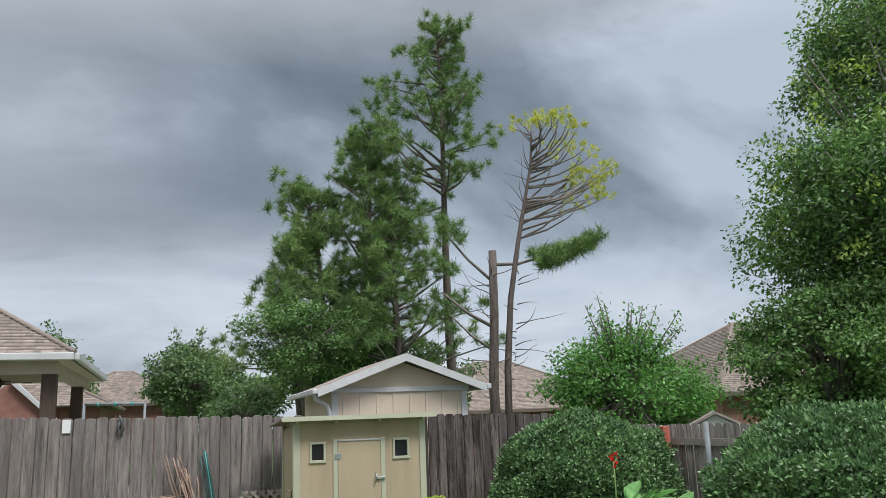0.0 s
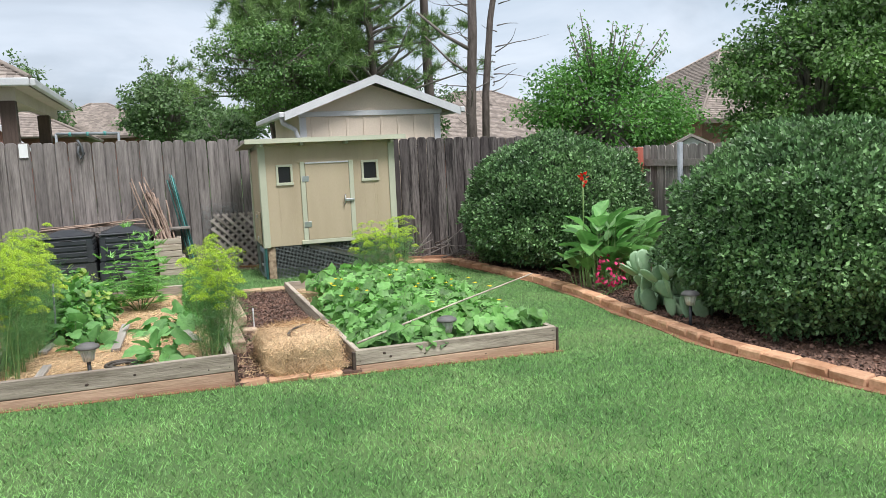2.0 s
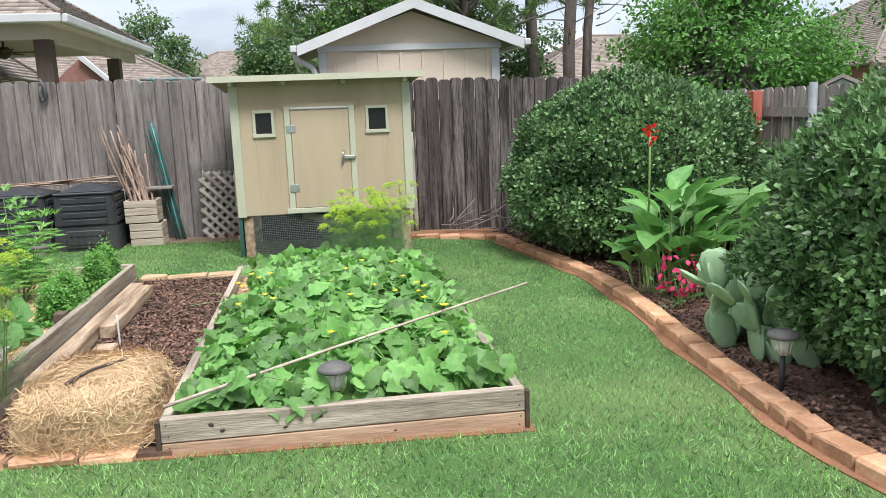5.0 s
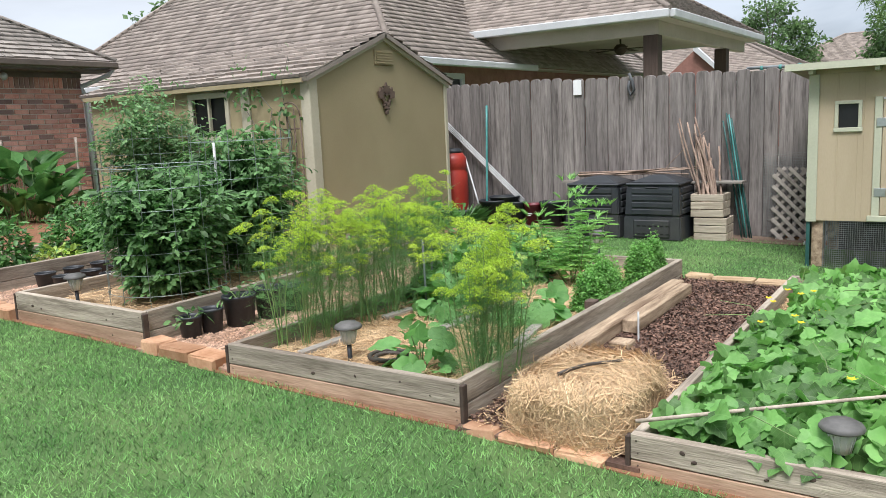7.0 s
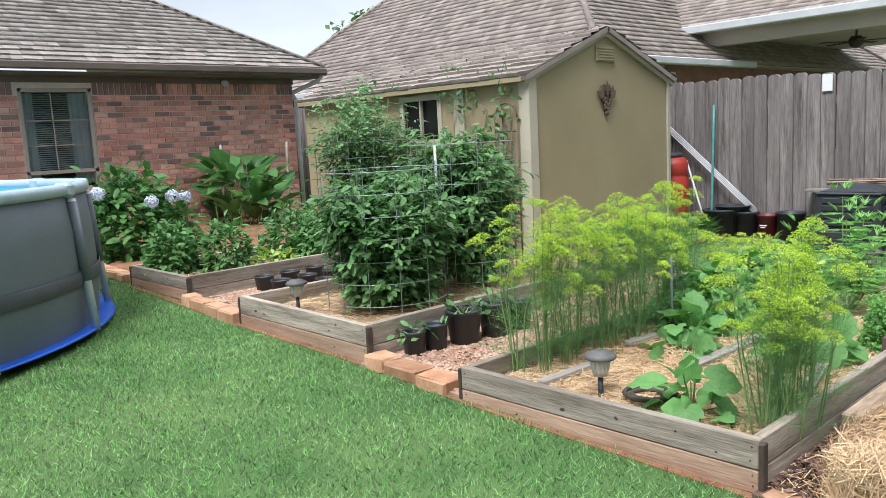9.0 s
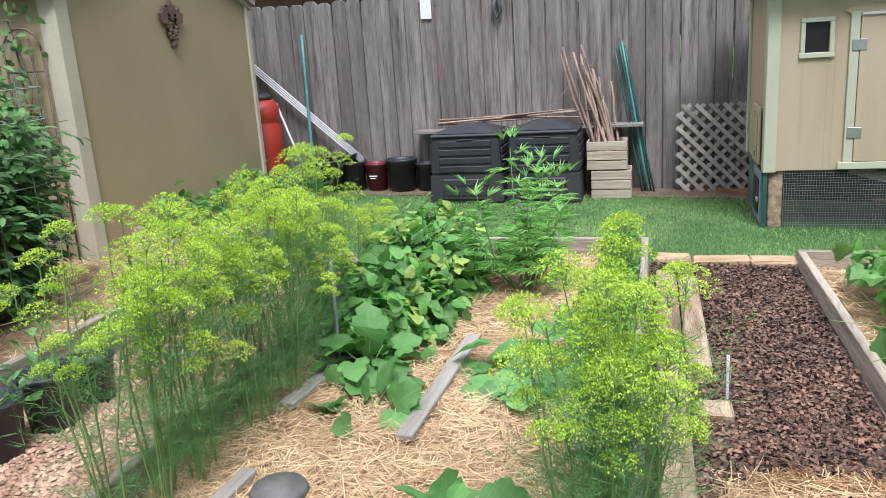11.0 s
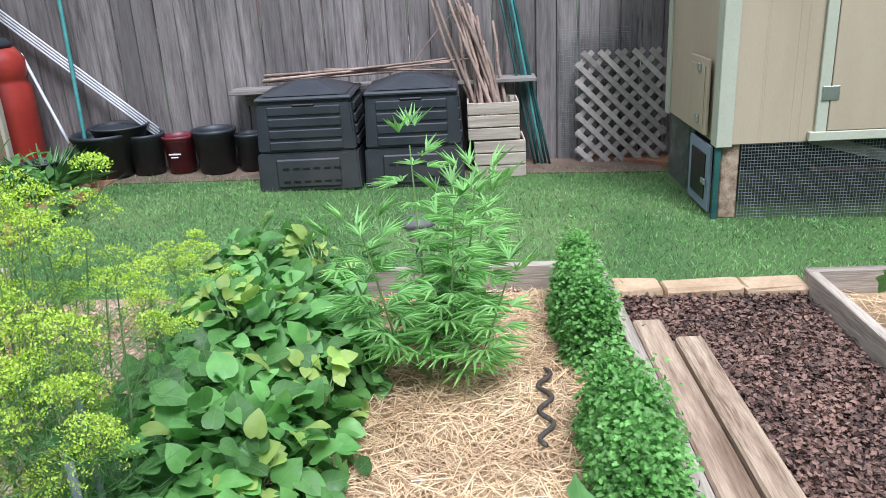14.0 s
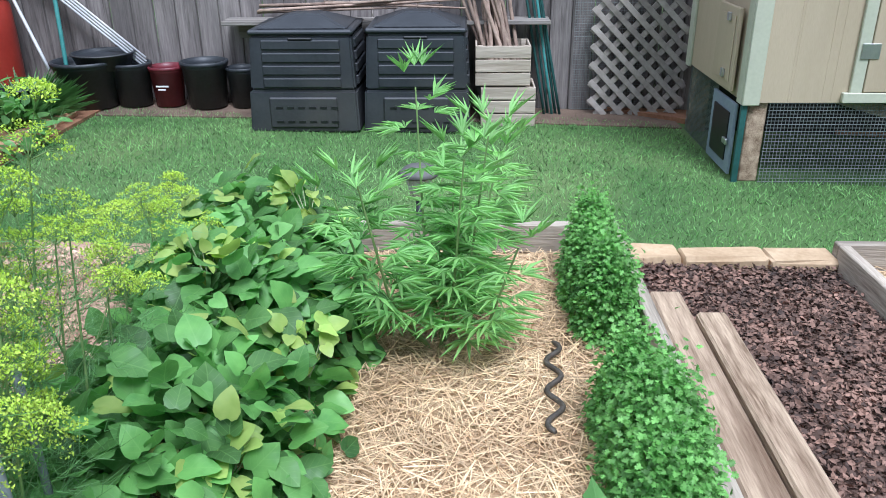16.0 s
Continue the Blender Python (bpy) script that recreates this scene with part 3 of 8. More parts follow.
ground()
border = [(edge_x(y) + 0.05, y) for y in np.arange(-2.5, 11.4, 0.5)]
patch("border_soil", border + [(6.55, 11.35), (6.55, -2.5)], M["mulch"], 0.03, "dark bark mulch in the border bed along the fence")
patch("back_border_soil", [(3.1, 10.9), (4.2, 10.72), (4.3, 11.36), (1.0, 11.36), (1.6, 11.0)], M["soil"], 0.032, "bare red soil along the foot of the fence")
patch("path_mulch", [(0.66, 5.55), (1.52, 5.55), (1.52, 8.9), (0.66, 8.9)], M["mulch"], 0.025, "dark bark mulch path between raised beds")
patch("gravel_path", [(-1.75, 5.6), (-0.84, 5.6), (-0.84, 8.97), (-1.75, 8.97)], M["gravel"], 0.02, "pink pea gravel path between raised beds")
patch("gravel_path_far", [(-4.25, 5.7), (-3.28, 5.7), (-3.28, 9.3), (-4.25, 9.3)], M["gravel"], 0.02, "pink pea gravel path between raised beds")
patch("gravel_yard", [(-9.2, 5.8), (-5.4, 5.8), (-5.4, 8.3), (-2.9, 9.1), (-2.9, 8.4), (-9.2, 10.4)][:3] + [(-5.4, 9.4), (-9.2, 9.4)], M["soil"], 0.014, "bare sandy soil by the house wall")
patch("left_gravel", [(-3.9, 8.98), (-2.0, 8.98), (-2.22, 9.6), (-2.2, 11.0), (-2.3, 11.3), (-2.8, 11.3)], M["soil"], 0.02, "red soil at the edge of the small rear border")


patch("fence_soil", [(-2.4, 10.9), (-1.2, 10.95), (0.0, 11.0), (1.42, 10.95), (1.42, 11.37), (-2.4, 11.37)], M["dirt"], 0.008, "bare brown soil along the fence behind the pots")
patch("bed_soil_strip", [(-5.4, 5.68), (-3.3, 5.61), (-1.7, 5.61), (-0.8, 5.555), (0.7, 5.55), (1.5, 5.525), (3.08, 5.52), (3.1, 8.95), (3.0, 8.95), (3.0, 5.65), (-5.4, 5.8)], M["soil"], 0.006, "red soil showing along the foot of the raised beds")
patch("edging_soil_strip", [(edge_x(y) - 0.12 - 0.03 * math.sin(y * 5), y) for y in np.arange(1.0, 10.8, 0.4)] + [(edge_x(y) + 0.04, y) for y in np.arange(10.6, 0.9, -0.4)], M["soil"], 0.007, "red soil gap between lawn and brick edging")


def scatter_box(n, x0, x1, y0, y1):
    return RNG.uniform(x0, x1, n), RNG.uniform(y0, y1, n)


def in_lawn(x, y):
    right = edge_x(y) - 0.12
    ok = (x < right) & ~((x > 1.46) & (x < 3.06) & (y > 5.545) & (y < 8.97)) & ~((x > -6.3) & (x < 1.55) & (y > 5.56 - 0.03 * (x - 0.7)) & (y < 8.98))
    ok &= ~((y > 8.9) & (x < -2.3)) & ~((y > 9.95) & (x > 1.4) & (x < 3.15)) & ~((x < -2.05) & (y > 8.9) & (y < 9.5)) & ~((x < 1.42) & (y > 11.02 + 0.12 * np.sin(x * 2.3) + 0.03 * np.sin(x * 17)))
    return ok & (np.hypot(x + 5.24, y - 2.93) > 2.39)


def grass(name, n, x0, x1, y0, y1, length, label):
    x, y = scatter_box(n, x0, x1, y0, y1)
    keep = in_lawn(x, y)
    x, y = x[keep], y[keep]
    z = gz(x, y)
    P = np.stack([x, y, z], 1)
    D = np.stack([RNG.normal(0, 0.8, len(x)), RNG.normal(0, 0.8, len(x)), np.ones(len(x))], 1)
    N = RNG.normal(size=(len(x), 3)) + np.array([0, 0, 0.7])
    tuft = 0.86 + 0.14 * np.sin(x * 31 + 2 * np.sin(y * 23)) * np.sin(y * 37 + 2 * np.sin(x * 19))
    ob = leaves(name, P, D, N, RNG.uniform(0.4, 1.1, len(x)) * tuft * length, BLADE, M["grass"], wide=2.5)
    tagged(ob, label, "grass", kind="stuff")


grass("grass", 260000, -4.0, 4.6, 1.6, 5.6, 0.040, "short mown green lawn grass")
grass("grass_rear", 230000, -2.4, 4.4, 5.6, 11.3, 0.035, "short green grass between the raised beds and the fence")
grass("grass_left", 60000, -9, -4.0, 3.6, 5.8, 0.04, "short mown green grass beside the pool")


def chips(name, n, region, size, material, label, lift=0.03, flat=0.75, shape=ROUND, wide=1.0):
    x, y = region(n)
    P = np.stack([x, y, gz(x, y) + lift + RNG.uniform(0, 0.02, len(x))], 1)
    D = np.stack([RNG.normal(size=len(x)), RNG.normal(size=len(x)), RNG.normal(0, 0.25, len(x))], 1)
    N = np.stack([RNG.normal(0, flat, len(x)), RNG.normal(0, flat, len(x)), np.ones(len(x))], 1)
    return tagged(leaves(name, P, D, N, RNG.uniform(0.4, 1.0, len(x)) * size, shape, material, wide=wide), label, "mulch", kind="stuff")


def border_region(n):
    y = RNG.uniform(3.2, 11.2, n)
    right = np.array([edge_x(v) for v in y])
    return right + 0.12 + RNG.random(n) ** 1.5 * 1.6, y


chips("bark_chips", 34000, lambda n: scatter_box(n, 0.69, 1.46, 5.62, 8.88), 0.030, M["mulch"], "dark reddish bark mulch chips on the path")
chips("border_chips", 20000, border_region, 0.04, M["mulch"], "dark bark mulch chips in the border bed")


def pebbles(name, n, x0, x1, y0, y1, label):
    v0 = np.array([(1, 0, 0), (-1, 0, 0), (0, 1, 0), (0, -1, 0), (0, 0, 0.7), (0, 0, -0.7)], float)
    f0 = np.array([(0, 2, 4), (2, 1, 4), (1, 3, 4), (3, 0, 4)])
    x, y = scatter_box(n, x0, x1, y0, y1)
    s = RNG.uniform(0.006, 0.014, (n, 1, 1))
    a = RNG.uniform(0, 6.28, n)
    R = np.zeros((n, 3, 3))
    R[:, 0, 0], R[:, 0, 1], R[:, 1, 0], R[:, 1, 1], R[:, 2, 2] = np.cos(a), -np.sin(a), np.sin(a), np.cos(a), 1
    V = np.einsum("nij,kj->nki", R, v0) * s * RNG.uniform(0.7, 1.3, (n, 1, 3)) + np.stack([x, y, gz(x, y) + 0.022 + RNG.uniform(0, 0.008, n)], 1)[:, None]
    F = f0[None] + (np.arange(n) * 6)[:, None, None]
    tagged(arrays(name, V.reshape(-1, 3), F.reshape(-1, 3), M["gravel"]), label, "gravel", kind="stuff")


pebbles("pea_gravel", 16000, -1.72, -0.86, 5.62, 8.9, "pink and white pea gravel on the path")
pebbles("pea_gravel_far", 9000, -4.2, -3.3, 5.72, 8.6, "pink and white pea gravel on the path")


# ---- wooden fences ----
def picket_mesh(i, material, h=1.8, w=0.1425):
    r = random.Random(i)
    bm = bmesh.new()
    hh = h + r.uniform(-0.014, 0.014)
    c = 0.035
    prism(bm, [(-w / 2, 0.02), (w / 2, 0.02), (w / 2, hh - c), (w / 2 - 0.012, hh - 0.012), (w / 2 - c, hh), (-w / 2 + c, hh), (-w / 2 + 0.012, hh - 0.012), (-w / 2, hh - c)], 0.016)
    for v in bm.verts:
        if v.co.y < 0.001:
            v.co.x *= 1 - 0.013 / w
            v.co.z -= 0.003 * (v.co.z > 1)
    return mesh_of("picket", bm, material)


def fence(name, x0, x1, y, label):
    root = thing(name, (0, 0, 0), label, "fence")
    tagged(root, kind="structure")
    light = [picket_mesh(i, M["fence"]) for i in range(6)]
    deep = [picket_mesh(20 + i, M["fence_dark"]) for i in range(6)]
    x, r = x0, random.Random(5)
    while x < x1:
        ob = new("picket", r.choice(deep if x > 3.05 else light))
        ob.parent = root
        ob.matrix_basis = pose(x, y + r.uniform(-0.004, 0.006), gz(x) - 0.02, r.uniform(-0.3, 0.3), r.uniform(-0.2, 0.2), r.uniform(-1.2, 1.2))
        x += 0.1415
    for h in (0.35, 0.95, 1.5):
        a, b = Vector((x0, y + 0.045, gz(x0) + h)), Vector((x1, y + 0.045, gz(x1) + h))
        bm = bmesh.new()
        box(bm, 0, (b - a).length, -0.02, 0.02, -0.045, 0.045)
        rail = part("rail", bm, M["rail"], root)
        rail.matrix_basis = Matrix.Translation(a) @ pose(0, 0, 0, 0, math.degrees(math.atan2(a.z - b.z, b.x - a.x)), 0)
    x = x0
    while x < x1:
        part("post", boxed(x - 0.045, x + 0.045, y + 0.07, y + 0.16, gz(x), gz(x) + 1.65), M["rail"], root)
        x += 2.4
    return root


fence("fence_back", -16.0, 6.6, 11.38, "tall grey weathered dog-eared wooden privacy fence")


def side_fence():
    root = tagged(thing("fence_side", (0, 0, 0), "weathered grey wooden side fence with rails and posts", "fence"), kind="structure")
    meshes = [picket_mesh(40 + i, M["fence_light"], 1.62, 0.16) for i in range(5)]
    r, y = random.Random(9), -3.0
    while y < 11.38:
        ob = new("picket", r.choice(meshes))
        ob.parent = root
        ob.matrix_basis = pose(6.62, y, gz(6.62) - 0.02, 0, r.uniform(-0.6, 0.6), 90 + r.uniform(-1, 1)) @ pose(0, -0.016, 0)
        y += 0.166
    for h in (0.4, 1.32):
        part("rail", boxed(6.555, 6.602, -3.0, 11.36, gz(6.6) + h, gz(6.6) + h + 0.09), M["rail"], root)
    part("post", boxed(6.42, 6.52, 9.55, 9.65, gz(6.5), gz(6.5) + 1.57, bevel=0.006), M["red_paint"], root, "post painted faded red")
    for y in (8.72, 6.3, 3.9, 1.5):
        bm = bmesh.new()
        tube(bm, [(6.5, y, gz(6.5)), (6.5, y, gz(6.5) + 1.62)], 0.035, 10)
        part("post", bm, M["galv"], root, "round galvanised steel post")


side_fence()


# ---- edging bricks ----
def brick_mesh(i, l, w, h, material):
    r = random.Random(i)
    bm = boxed(-l / 2, l / 2, -w / 2, w / 2, 0, h, bevel=0.012)
    for v in bm.verts:
        v.co += Vector((r.uniform(-1, 1), r.uniform(-1, 1), r.uniform(-1, 1))) * 0.006
    return mesh_of("brick", bm, material)


def edging(name, line, label, material, l=0.28, w=0.13, h=0.11, sink=0.01):
    """Bricks laid end to end along a line of points."""
    root = tagged(thing(name, (0, 0, 0), label, "edging"), kind="structure")
    meshes = [brick_mesh(i, l * k, w, h, material) for i, k in enumerate((0.62, 0.8, 0.97, 0.97, 0.9))]
    lens = [l * k for k in (0.62, 0.8, 0.97, 0.97, 0.9)]
    r = random.Random(len(line))
    p, i = Vector(line[0]), 1
    while i < len(line):
        k = r.randrange(5)
        need = lens[k] + 0.008
        q = p.copy()
        while i < len(line) and (Vector(line[i]) - q).length < need:
            need -= (Vector(line[i]) - q).length
            q = Vector(line[i])
            i += 1
        if i >= len(line):
            break
        q = q + (Vector(line[i]) - q).normalized() * need
        c, d = (p + q) / 2, q - p
        ob = new("brick", meshes[k])
        ob.parent = root
        ob.matrix_basis = pose(c.x, c.y, gz(c.x, c.y) - sink, r.uniform(-2, 2), r.uniform(-1.5, 1.5), math.degrees(math.atan2(d.y, d.x)) + r.uniform(-2, 2))
        p = q
    return root


edging("border_edging", [(edge_x(y), y) for y in np.arange(1.0, 10.9, 0.12)] , "curved orange-red brick edging of the border bed", M["brick_edge"], l=0.26, h=0.085, sink=0.015)
edging("rear_edging", [(4.15, 10.75), (3.2, 10.95)], "red bricks laid along the rear bed", M["brick_edge"], h=0.06)
edging("path_edging", [(0.69, 5.61), (1.47, 5.59)], "tan bricks across the end of the mulch path", M["brick_edge"], h=0.05, w=0.13, sink=0.015)
edging("path_edging_rear", [(0.70, 8.93), (1.56, 8.94)], "flat tan bricks across the far end of the mulch path", M["brick_tan"], l=0.32, h=0.08)
edging("gravel_edging", [(-1.72, 5.68), (-0.90, 5.64)], "sandy bricks across the end of the gravel path", M["brick_edge"], h=0.085, w=0.16, l=0.3)
edging("gravel_edging_far", [(-4.20, 5.71), (-3.24, 5.66)], "sandy bricks across the end of the gravel path", M["brick_edge"], h=0.10)
edging("yard_edging", [(-7.3, 5.85), (-5.42, 5.78)], "orange bricks at the edge of the lawn", M["brick_edge"], h=0.09)
edging("small_border_edging", [(-2.32, 9.6), (-2.33, 10.9)], "low brick edge of the rear herb border", M["brick_edge"], h=0.07)


# ---- raised beds ----
def raised_bed(x0, x1, y0, y1, z, tilt, h, label):
    w, d, t = x1 - x0, y1 - y0, 0.042
    root = tagged(new("raised_bed"), label, "raised bed", "raised garden beds")
    root.matrix_world = pose(x0, y0, z, 0, tilt, 0)
    half = h * 0.44
    for z0, z1, k in ((0.0, half - 0.002, "board_low_"), (half + 0.002, h, "board_")):
        part("board", boxed(0, w, 0, t, z0, z1, bevel=0.004), M[k + "x"], root)
        part("board", boxed(0, w, d - t, d, z0, z1, bevel=0.004), M[k + "x"], root)
        part("board", boxed(0, t, t + 0.002, d - t - 0.002, z0, z1, bevel=0.004), M["board_y"], root)
        part("board", boxed(w - t, w, t + 0.002, d - t - 0.002, z0, z1, bevel=0.004), M["board_y"], root)
    for px_, py_ in ((-0.022, 0.0), (w, 0.0)):
        part("corner_post", boxed(px_ + 0.001, px_ + 0.021, py_ - 0.004, py_ + 0.036, 0, h - 0.012, bevel=0.003), M["end_grain"], root, "dark end of a corner board")
    r = random.Random(int(x0 * 100))
    bm = bmesh.new()
    lathe(bm, [(0.0, 0), (0.018, 0), (0.014, 0.002), (0, 0.0025)], 10)
    knot_mesh = mesh_of("knot", bm, M["end_grain"])
    spots = [(w * r.uniform(0.1, 0.9), h * r.uniform(0.55, 0.9), r.uniform(0.2, 0.65)) for _ in range(4)] + [(w * r.uniform(0.1, 0.9), h * r.uniform(0.1, 0.35), r.uniform(0.2, 0.4)) for _ in range(2)]
    for kx, kz, k in spots:
        knot = new("knot", knot_mesh)
        knot.parent = root
        knot.matrix_basis = pose(kx, -0.001, kz, 90, 0, r.uniform(-20, 20)) @ Matrix.Diagonal((1.3 * k, 0.8 * k, 1, 1))
    for nx_ in (0.025, w - 0.025):
        for nz in (0.14, 0.34, 0.6, 0.86):
            nail = new("nail", knot_mesh)
            nail.parent = root
            nail.matrix_basis = pose(nx_ + r.uniform(-0.006, 0.006), -0.001, h * nz, 90, 0, 0) @ Matrix.Diagonal((0.2, 0.2, 1, 1))
    return root


BEDS = {"R": (1.48, 3.04, 5.56, 8.95, -0.03, 0.3, 0.195), "L": (-0.88, 0.665, 5.59, 8.95, 0.03, 0.0, 0.21), "M": (-3.22, -1.735, 5.65, 8.9, 0.10, 0.5, 0.235), "F": (-5.36, -4.215, 5.72, 8.3, 0.165, 0.0, 0.205)}
LEVEL = {"R": 0.065, "L": 0.125, "M": 0.215, "F": 0.265}


def bed_z(x):
    """Level of the mulch in the bed that lies at x."""
    return next((LEVEL[k] for k, b in BEDS.items() if b[0] <= x <= b[1]), gz(x))


for key, text in (("R", "grey timber raised bed full of cucumber vines"), ("L", "weathered timber raised bed mulched with straw"), ("M", "weathered timber raised bed with caged tomatoes"), ("F", "weathered timber raised bed of pepper plants")):
    raised_bed(*BEDS[key], text)
    x0, x1, y0, y1 = BEDS[key][:4]
    bm = bmesh.new()
    nx, ny = 10, 22
    g2 = [[bm.verts.new((x0 + 0.043 + (x1 - x0 - 0.086) * i / nx, y0 + 0.043 + (y1 - y0 - 0.086) * j / ny, LEVEL[key] + 0.016 * noise.noise((i * 0.5, j * 0.5, x0)))) for i in range(nx + 1)] for j in range(ny + 1)]
    for a, b in zip(g2, g2[1:]):
        for i in range(nx):
            f = bm.faces.new((a[i], a[i + 1], b[i + 1], b[i]))
            f.smooth = True
    tagged(part("bed_soil", bm, M["straw_bed"]), "straw-covered soil filling the raised bed", "soil", kind="structure")


def straw(name, n, x0, x1, y0, y1, lift, label, length=0.13):
    x, y = scatter_box(n, x0, x1, y0, y1)
    P = np.stack([x, y, lift + RNG.uniform(0, 0.03, n)], 1)
    D = np.stack([RNG.normal(size=n), RNG.normal(size=n), RNG.normal(0, 0.16, n)], 1)
    P -= unit(D) * length * 0.4
    N = np.stack([RNG.normal(0, 0.5, n), RNG.normal(0, 0.5, n), np.ones(n)], 1)
    bar = (np.array([(0, -0.014, 0), (0, 0.014, 0), (1, 0.014, 0), (1, -0.014, 0)]), np.array([(0, 1, 2), (0, 2, 3)]))
    return tagged(leaves(name, P, D, N, RNG.uniform(0.4, 1.0, n) * length, bar, M["straw"]), label, "straw", kind="stuff")


straw("straw_mulch", 40000, -0.82, 0.61, 5.66, 8.88, LEVEL["L"], "loose golden straw mulch over the bed", 0.11)
straw("straw_mulch_vines", 6000, 1.54, 2.98, 6.2, 8.88, LEVEL["R"], "loose golden straw mulch under the vines")
straw("straw_mulch_tomato", 6000, -3.16, -1.80, 5.71, 8.8, LEVEL["M"], "loose straw mulch under the tomatoes")
straw("straw_mulch_pepper", 3000, -5.30, -4.27, 5.78, 8.2, LEVEL["F"], "loose straw mulch under the peppers")


# ---- chicken coop ----
straw("straw_spill", 1800, 0.70, 1.46, 5.6, 6.6, 0.045, "loose straw spilled on the mulch path", 0.15)


def coop():
    x0, x1, y0, y1, zb, zt = 1.425, 3.085, 9.95, 11.0, 0.45, 1.66
    root = thing("chicken_coop", (0, 0, 0), "tan wooden chicken coop on legs with pale green trim", "chicken coop")
    t = 0.02
    # front wall of grooved boards, with the openings of the two windows
    wins = ((1.637, 1.782, 1.22, 1.41), (2.693, 2.855, 1.222, 1.42))
    def wall_x(name, y, thick, holes):
        cuts = sorted({x0, x1, *[v for h in holes for v in h[:2]], *np.round(np.arange(x0 + 0.2, x1, 0.2), 3)})
        for a, b in zip(cuts, cuts[1:]):
            cover = [h for h in holes if h[0] <= a + 1e-6 and h[1] >= b - 1e-6]
            for z0, z1 in ([(zb, cover[0][2]), (cover[0][3], zt)] if cover else [(zb, zt)]):
                part(name, boxed(a, b, y, y + thick, z0, z1, bevel=0.0014), M["coop"], root)
    wall_x("board", y0, t, wins)
    part("back_wall", boxed(x0, x1, y1 - t, y1, zb, zt), M["coop"], root)
    for n_, x in (("side_wall", x0), ("side_wall", x1 - t)):
        part(n_, boxed(x, x + t, y0 + t, y1 - t, zb, zt - 0.02), M["coop"], root)
    part("floor_board", boxed(x0 + t, x1 - t, y0 + t, y1 - t, zb, zb + 0.02), M["timber"], root)
    # corner trim
    for x in (x0 - 0.014, x1 - 0.066):
        part("corner_trim", boxed(x, x + 0.08, y0 - 0.016, y0, zb - 0.01, zt, bevel=0.003), M["trim"], root, "pale green corner board")
    part("corner_trim", boxed(x0 - 0.016, x0, y0, y0 + 0.075, zb - 0.01, zt, bevel=0.003), M["trim"], root, "pale green corner board")
    part("corner_trim", boxed(x0 - 0.016, x0, y1 - 0.08, y1, zb - 0.01, zt, bevel=0.003), M["trim"], root, "pale green corner board")
    # door
    d0, d1, e0, e1 = 1.96, 2.50, 0.505, 1.44
    part("door", boxed(d0, d1, y0 - 0.022, y0 - 0.002, e0, e1, bevel=0.003), M["coop"], root, "tan plank door")
    part("door_trim", boxed(d0 - 0.06, d0 - 0.004, y0 - 0.02, y0, e0 - 0.02, e1 + 0.02, bevel=0.003), M["trim"], root)
    part("door_trim", boxed(d1 + 0.004, d1 + 0.06, y0 - 0.02, y0, e0 - 0.02, e1 + 0.02, bevel=0.003), M["trim"], root)
    part("door_trim", boxed(d0 - 0.09, d1 + 0.09, y0 - 0.028, y0, e0 - 0.05, e0 - 0.003, bevel=0.003), M["trim"], root)
    bm = bmesh.new()
    prism(bm, [(d0 - 0.1, e1 + 0.03), (d0 - 0.06, e1 + 0.005), (d1 + 0.06, e1 + 0.005), (d1 + 0.1, e1 + 0.03), (d1 + 0.06, e1 + 0.055), (d0 - 0.06, e1 + 0.055)], 0.018, pose(0, y0 - 0.018, 0))
    part("door_trim", bm, M["coop"], root)
    part("door_drip", boxed(d0, d1, y0 - 0.034, y0 - 0.002, e1 - 0.005, e1 + 0.012, bevel=0.002), M["white_trim"], root, "white strip over the door")
    for z in (0.695, 1.255):
        part("hinge", boxed(d0 - 0.045, d0 + 0.04, y0 - 0.027, y0 - 0.02, z - 0.035, z + 0.035, bevel=0.002), M["steel"], root, "galvanised hinge")
    latch = part("latch", boxed(d1 - 0.06, d1 + 0.05, y0 - 0.045, y0 - 0.022, 0.955, 0.985, bevel=0.004), M["steel"], root, "bright steel latch")
    bm = bmesh.new()
    tube(bm, [(d1 - 0.075, y0 - 0.03, 0.915), (d1 - 0.075, y0 - 0.06, 0.935), (d1 - 0.07, y0 - 0.06, 1.005), (d1 - 0.06, y0 - 0.03, 1.035)], 0.009, 8)
    part("handle", bm, M["steel"], root, "bright steel handle")
    for a, b, z0, z1 in wins:
        w = part("window", boxed(a, b, y0 + 0.012, y0 + 0.016, z0, z1), M["dark"], root, "small dark window")
        for f in ((a - 0.028, b + 0.028, z1, z1 + 0.028), (a - 0.034, b + 0.034, z0 - 0.034, z0), (a - 0.028, a, z0, z1), (b, b + 0.028, z0, z1)):
            part("frame", boxed(f[0], f[1], y0 - 0.018, y0, f[2], f[3], bevel=0.003), M["trim"], w)
    # vent over the door
    bm = bmesh.new()
    for i in range(4):
        box(bm, 2.07, 2.42, y0 - 0.008, y0 - 0.001, 1.505 + i * 0.024, 1.517 + i * 0.024)
    part("vent", bm, M["coop"], root, "louvred vent")
    # lean-to roof with rafter ends
    tilt = pose(0, y0, zt, -3.0, 0, 0)
    part("roof", boxed(x0 - 0.17, x1 + 0.12, -0.16, y1 - y0 + 0.15, 0.045, 0.07, m=tilt), M["shingle_piece"], root, "flat shingled roof")
    part("fascia", boxed(x0 - 0.175, x1 + 0.125, -0.185, -0.163, 0.025, 0.08, m=tilt), M["trim"], root, "pale green roof edge")
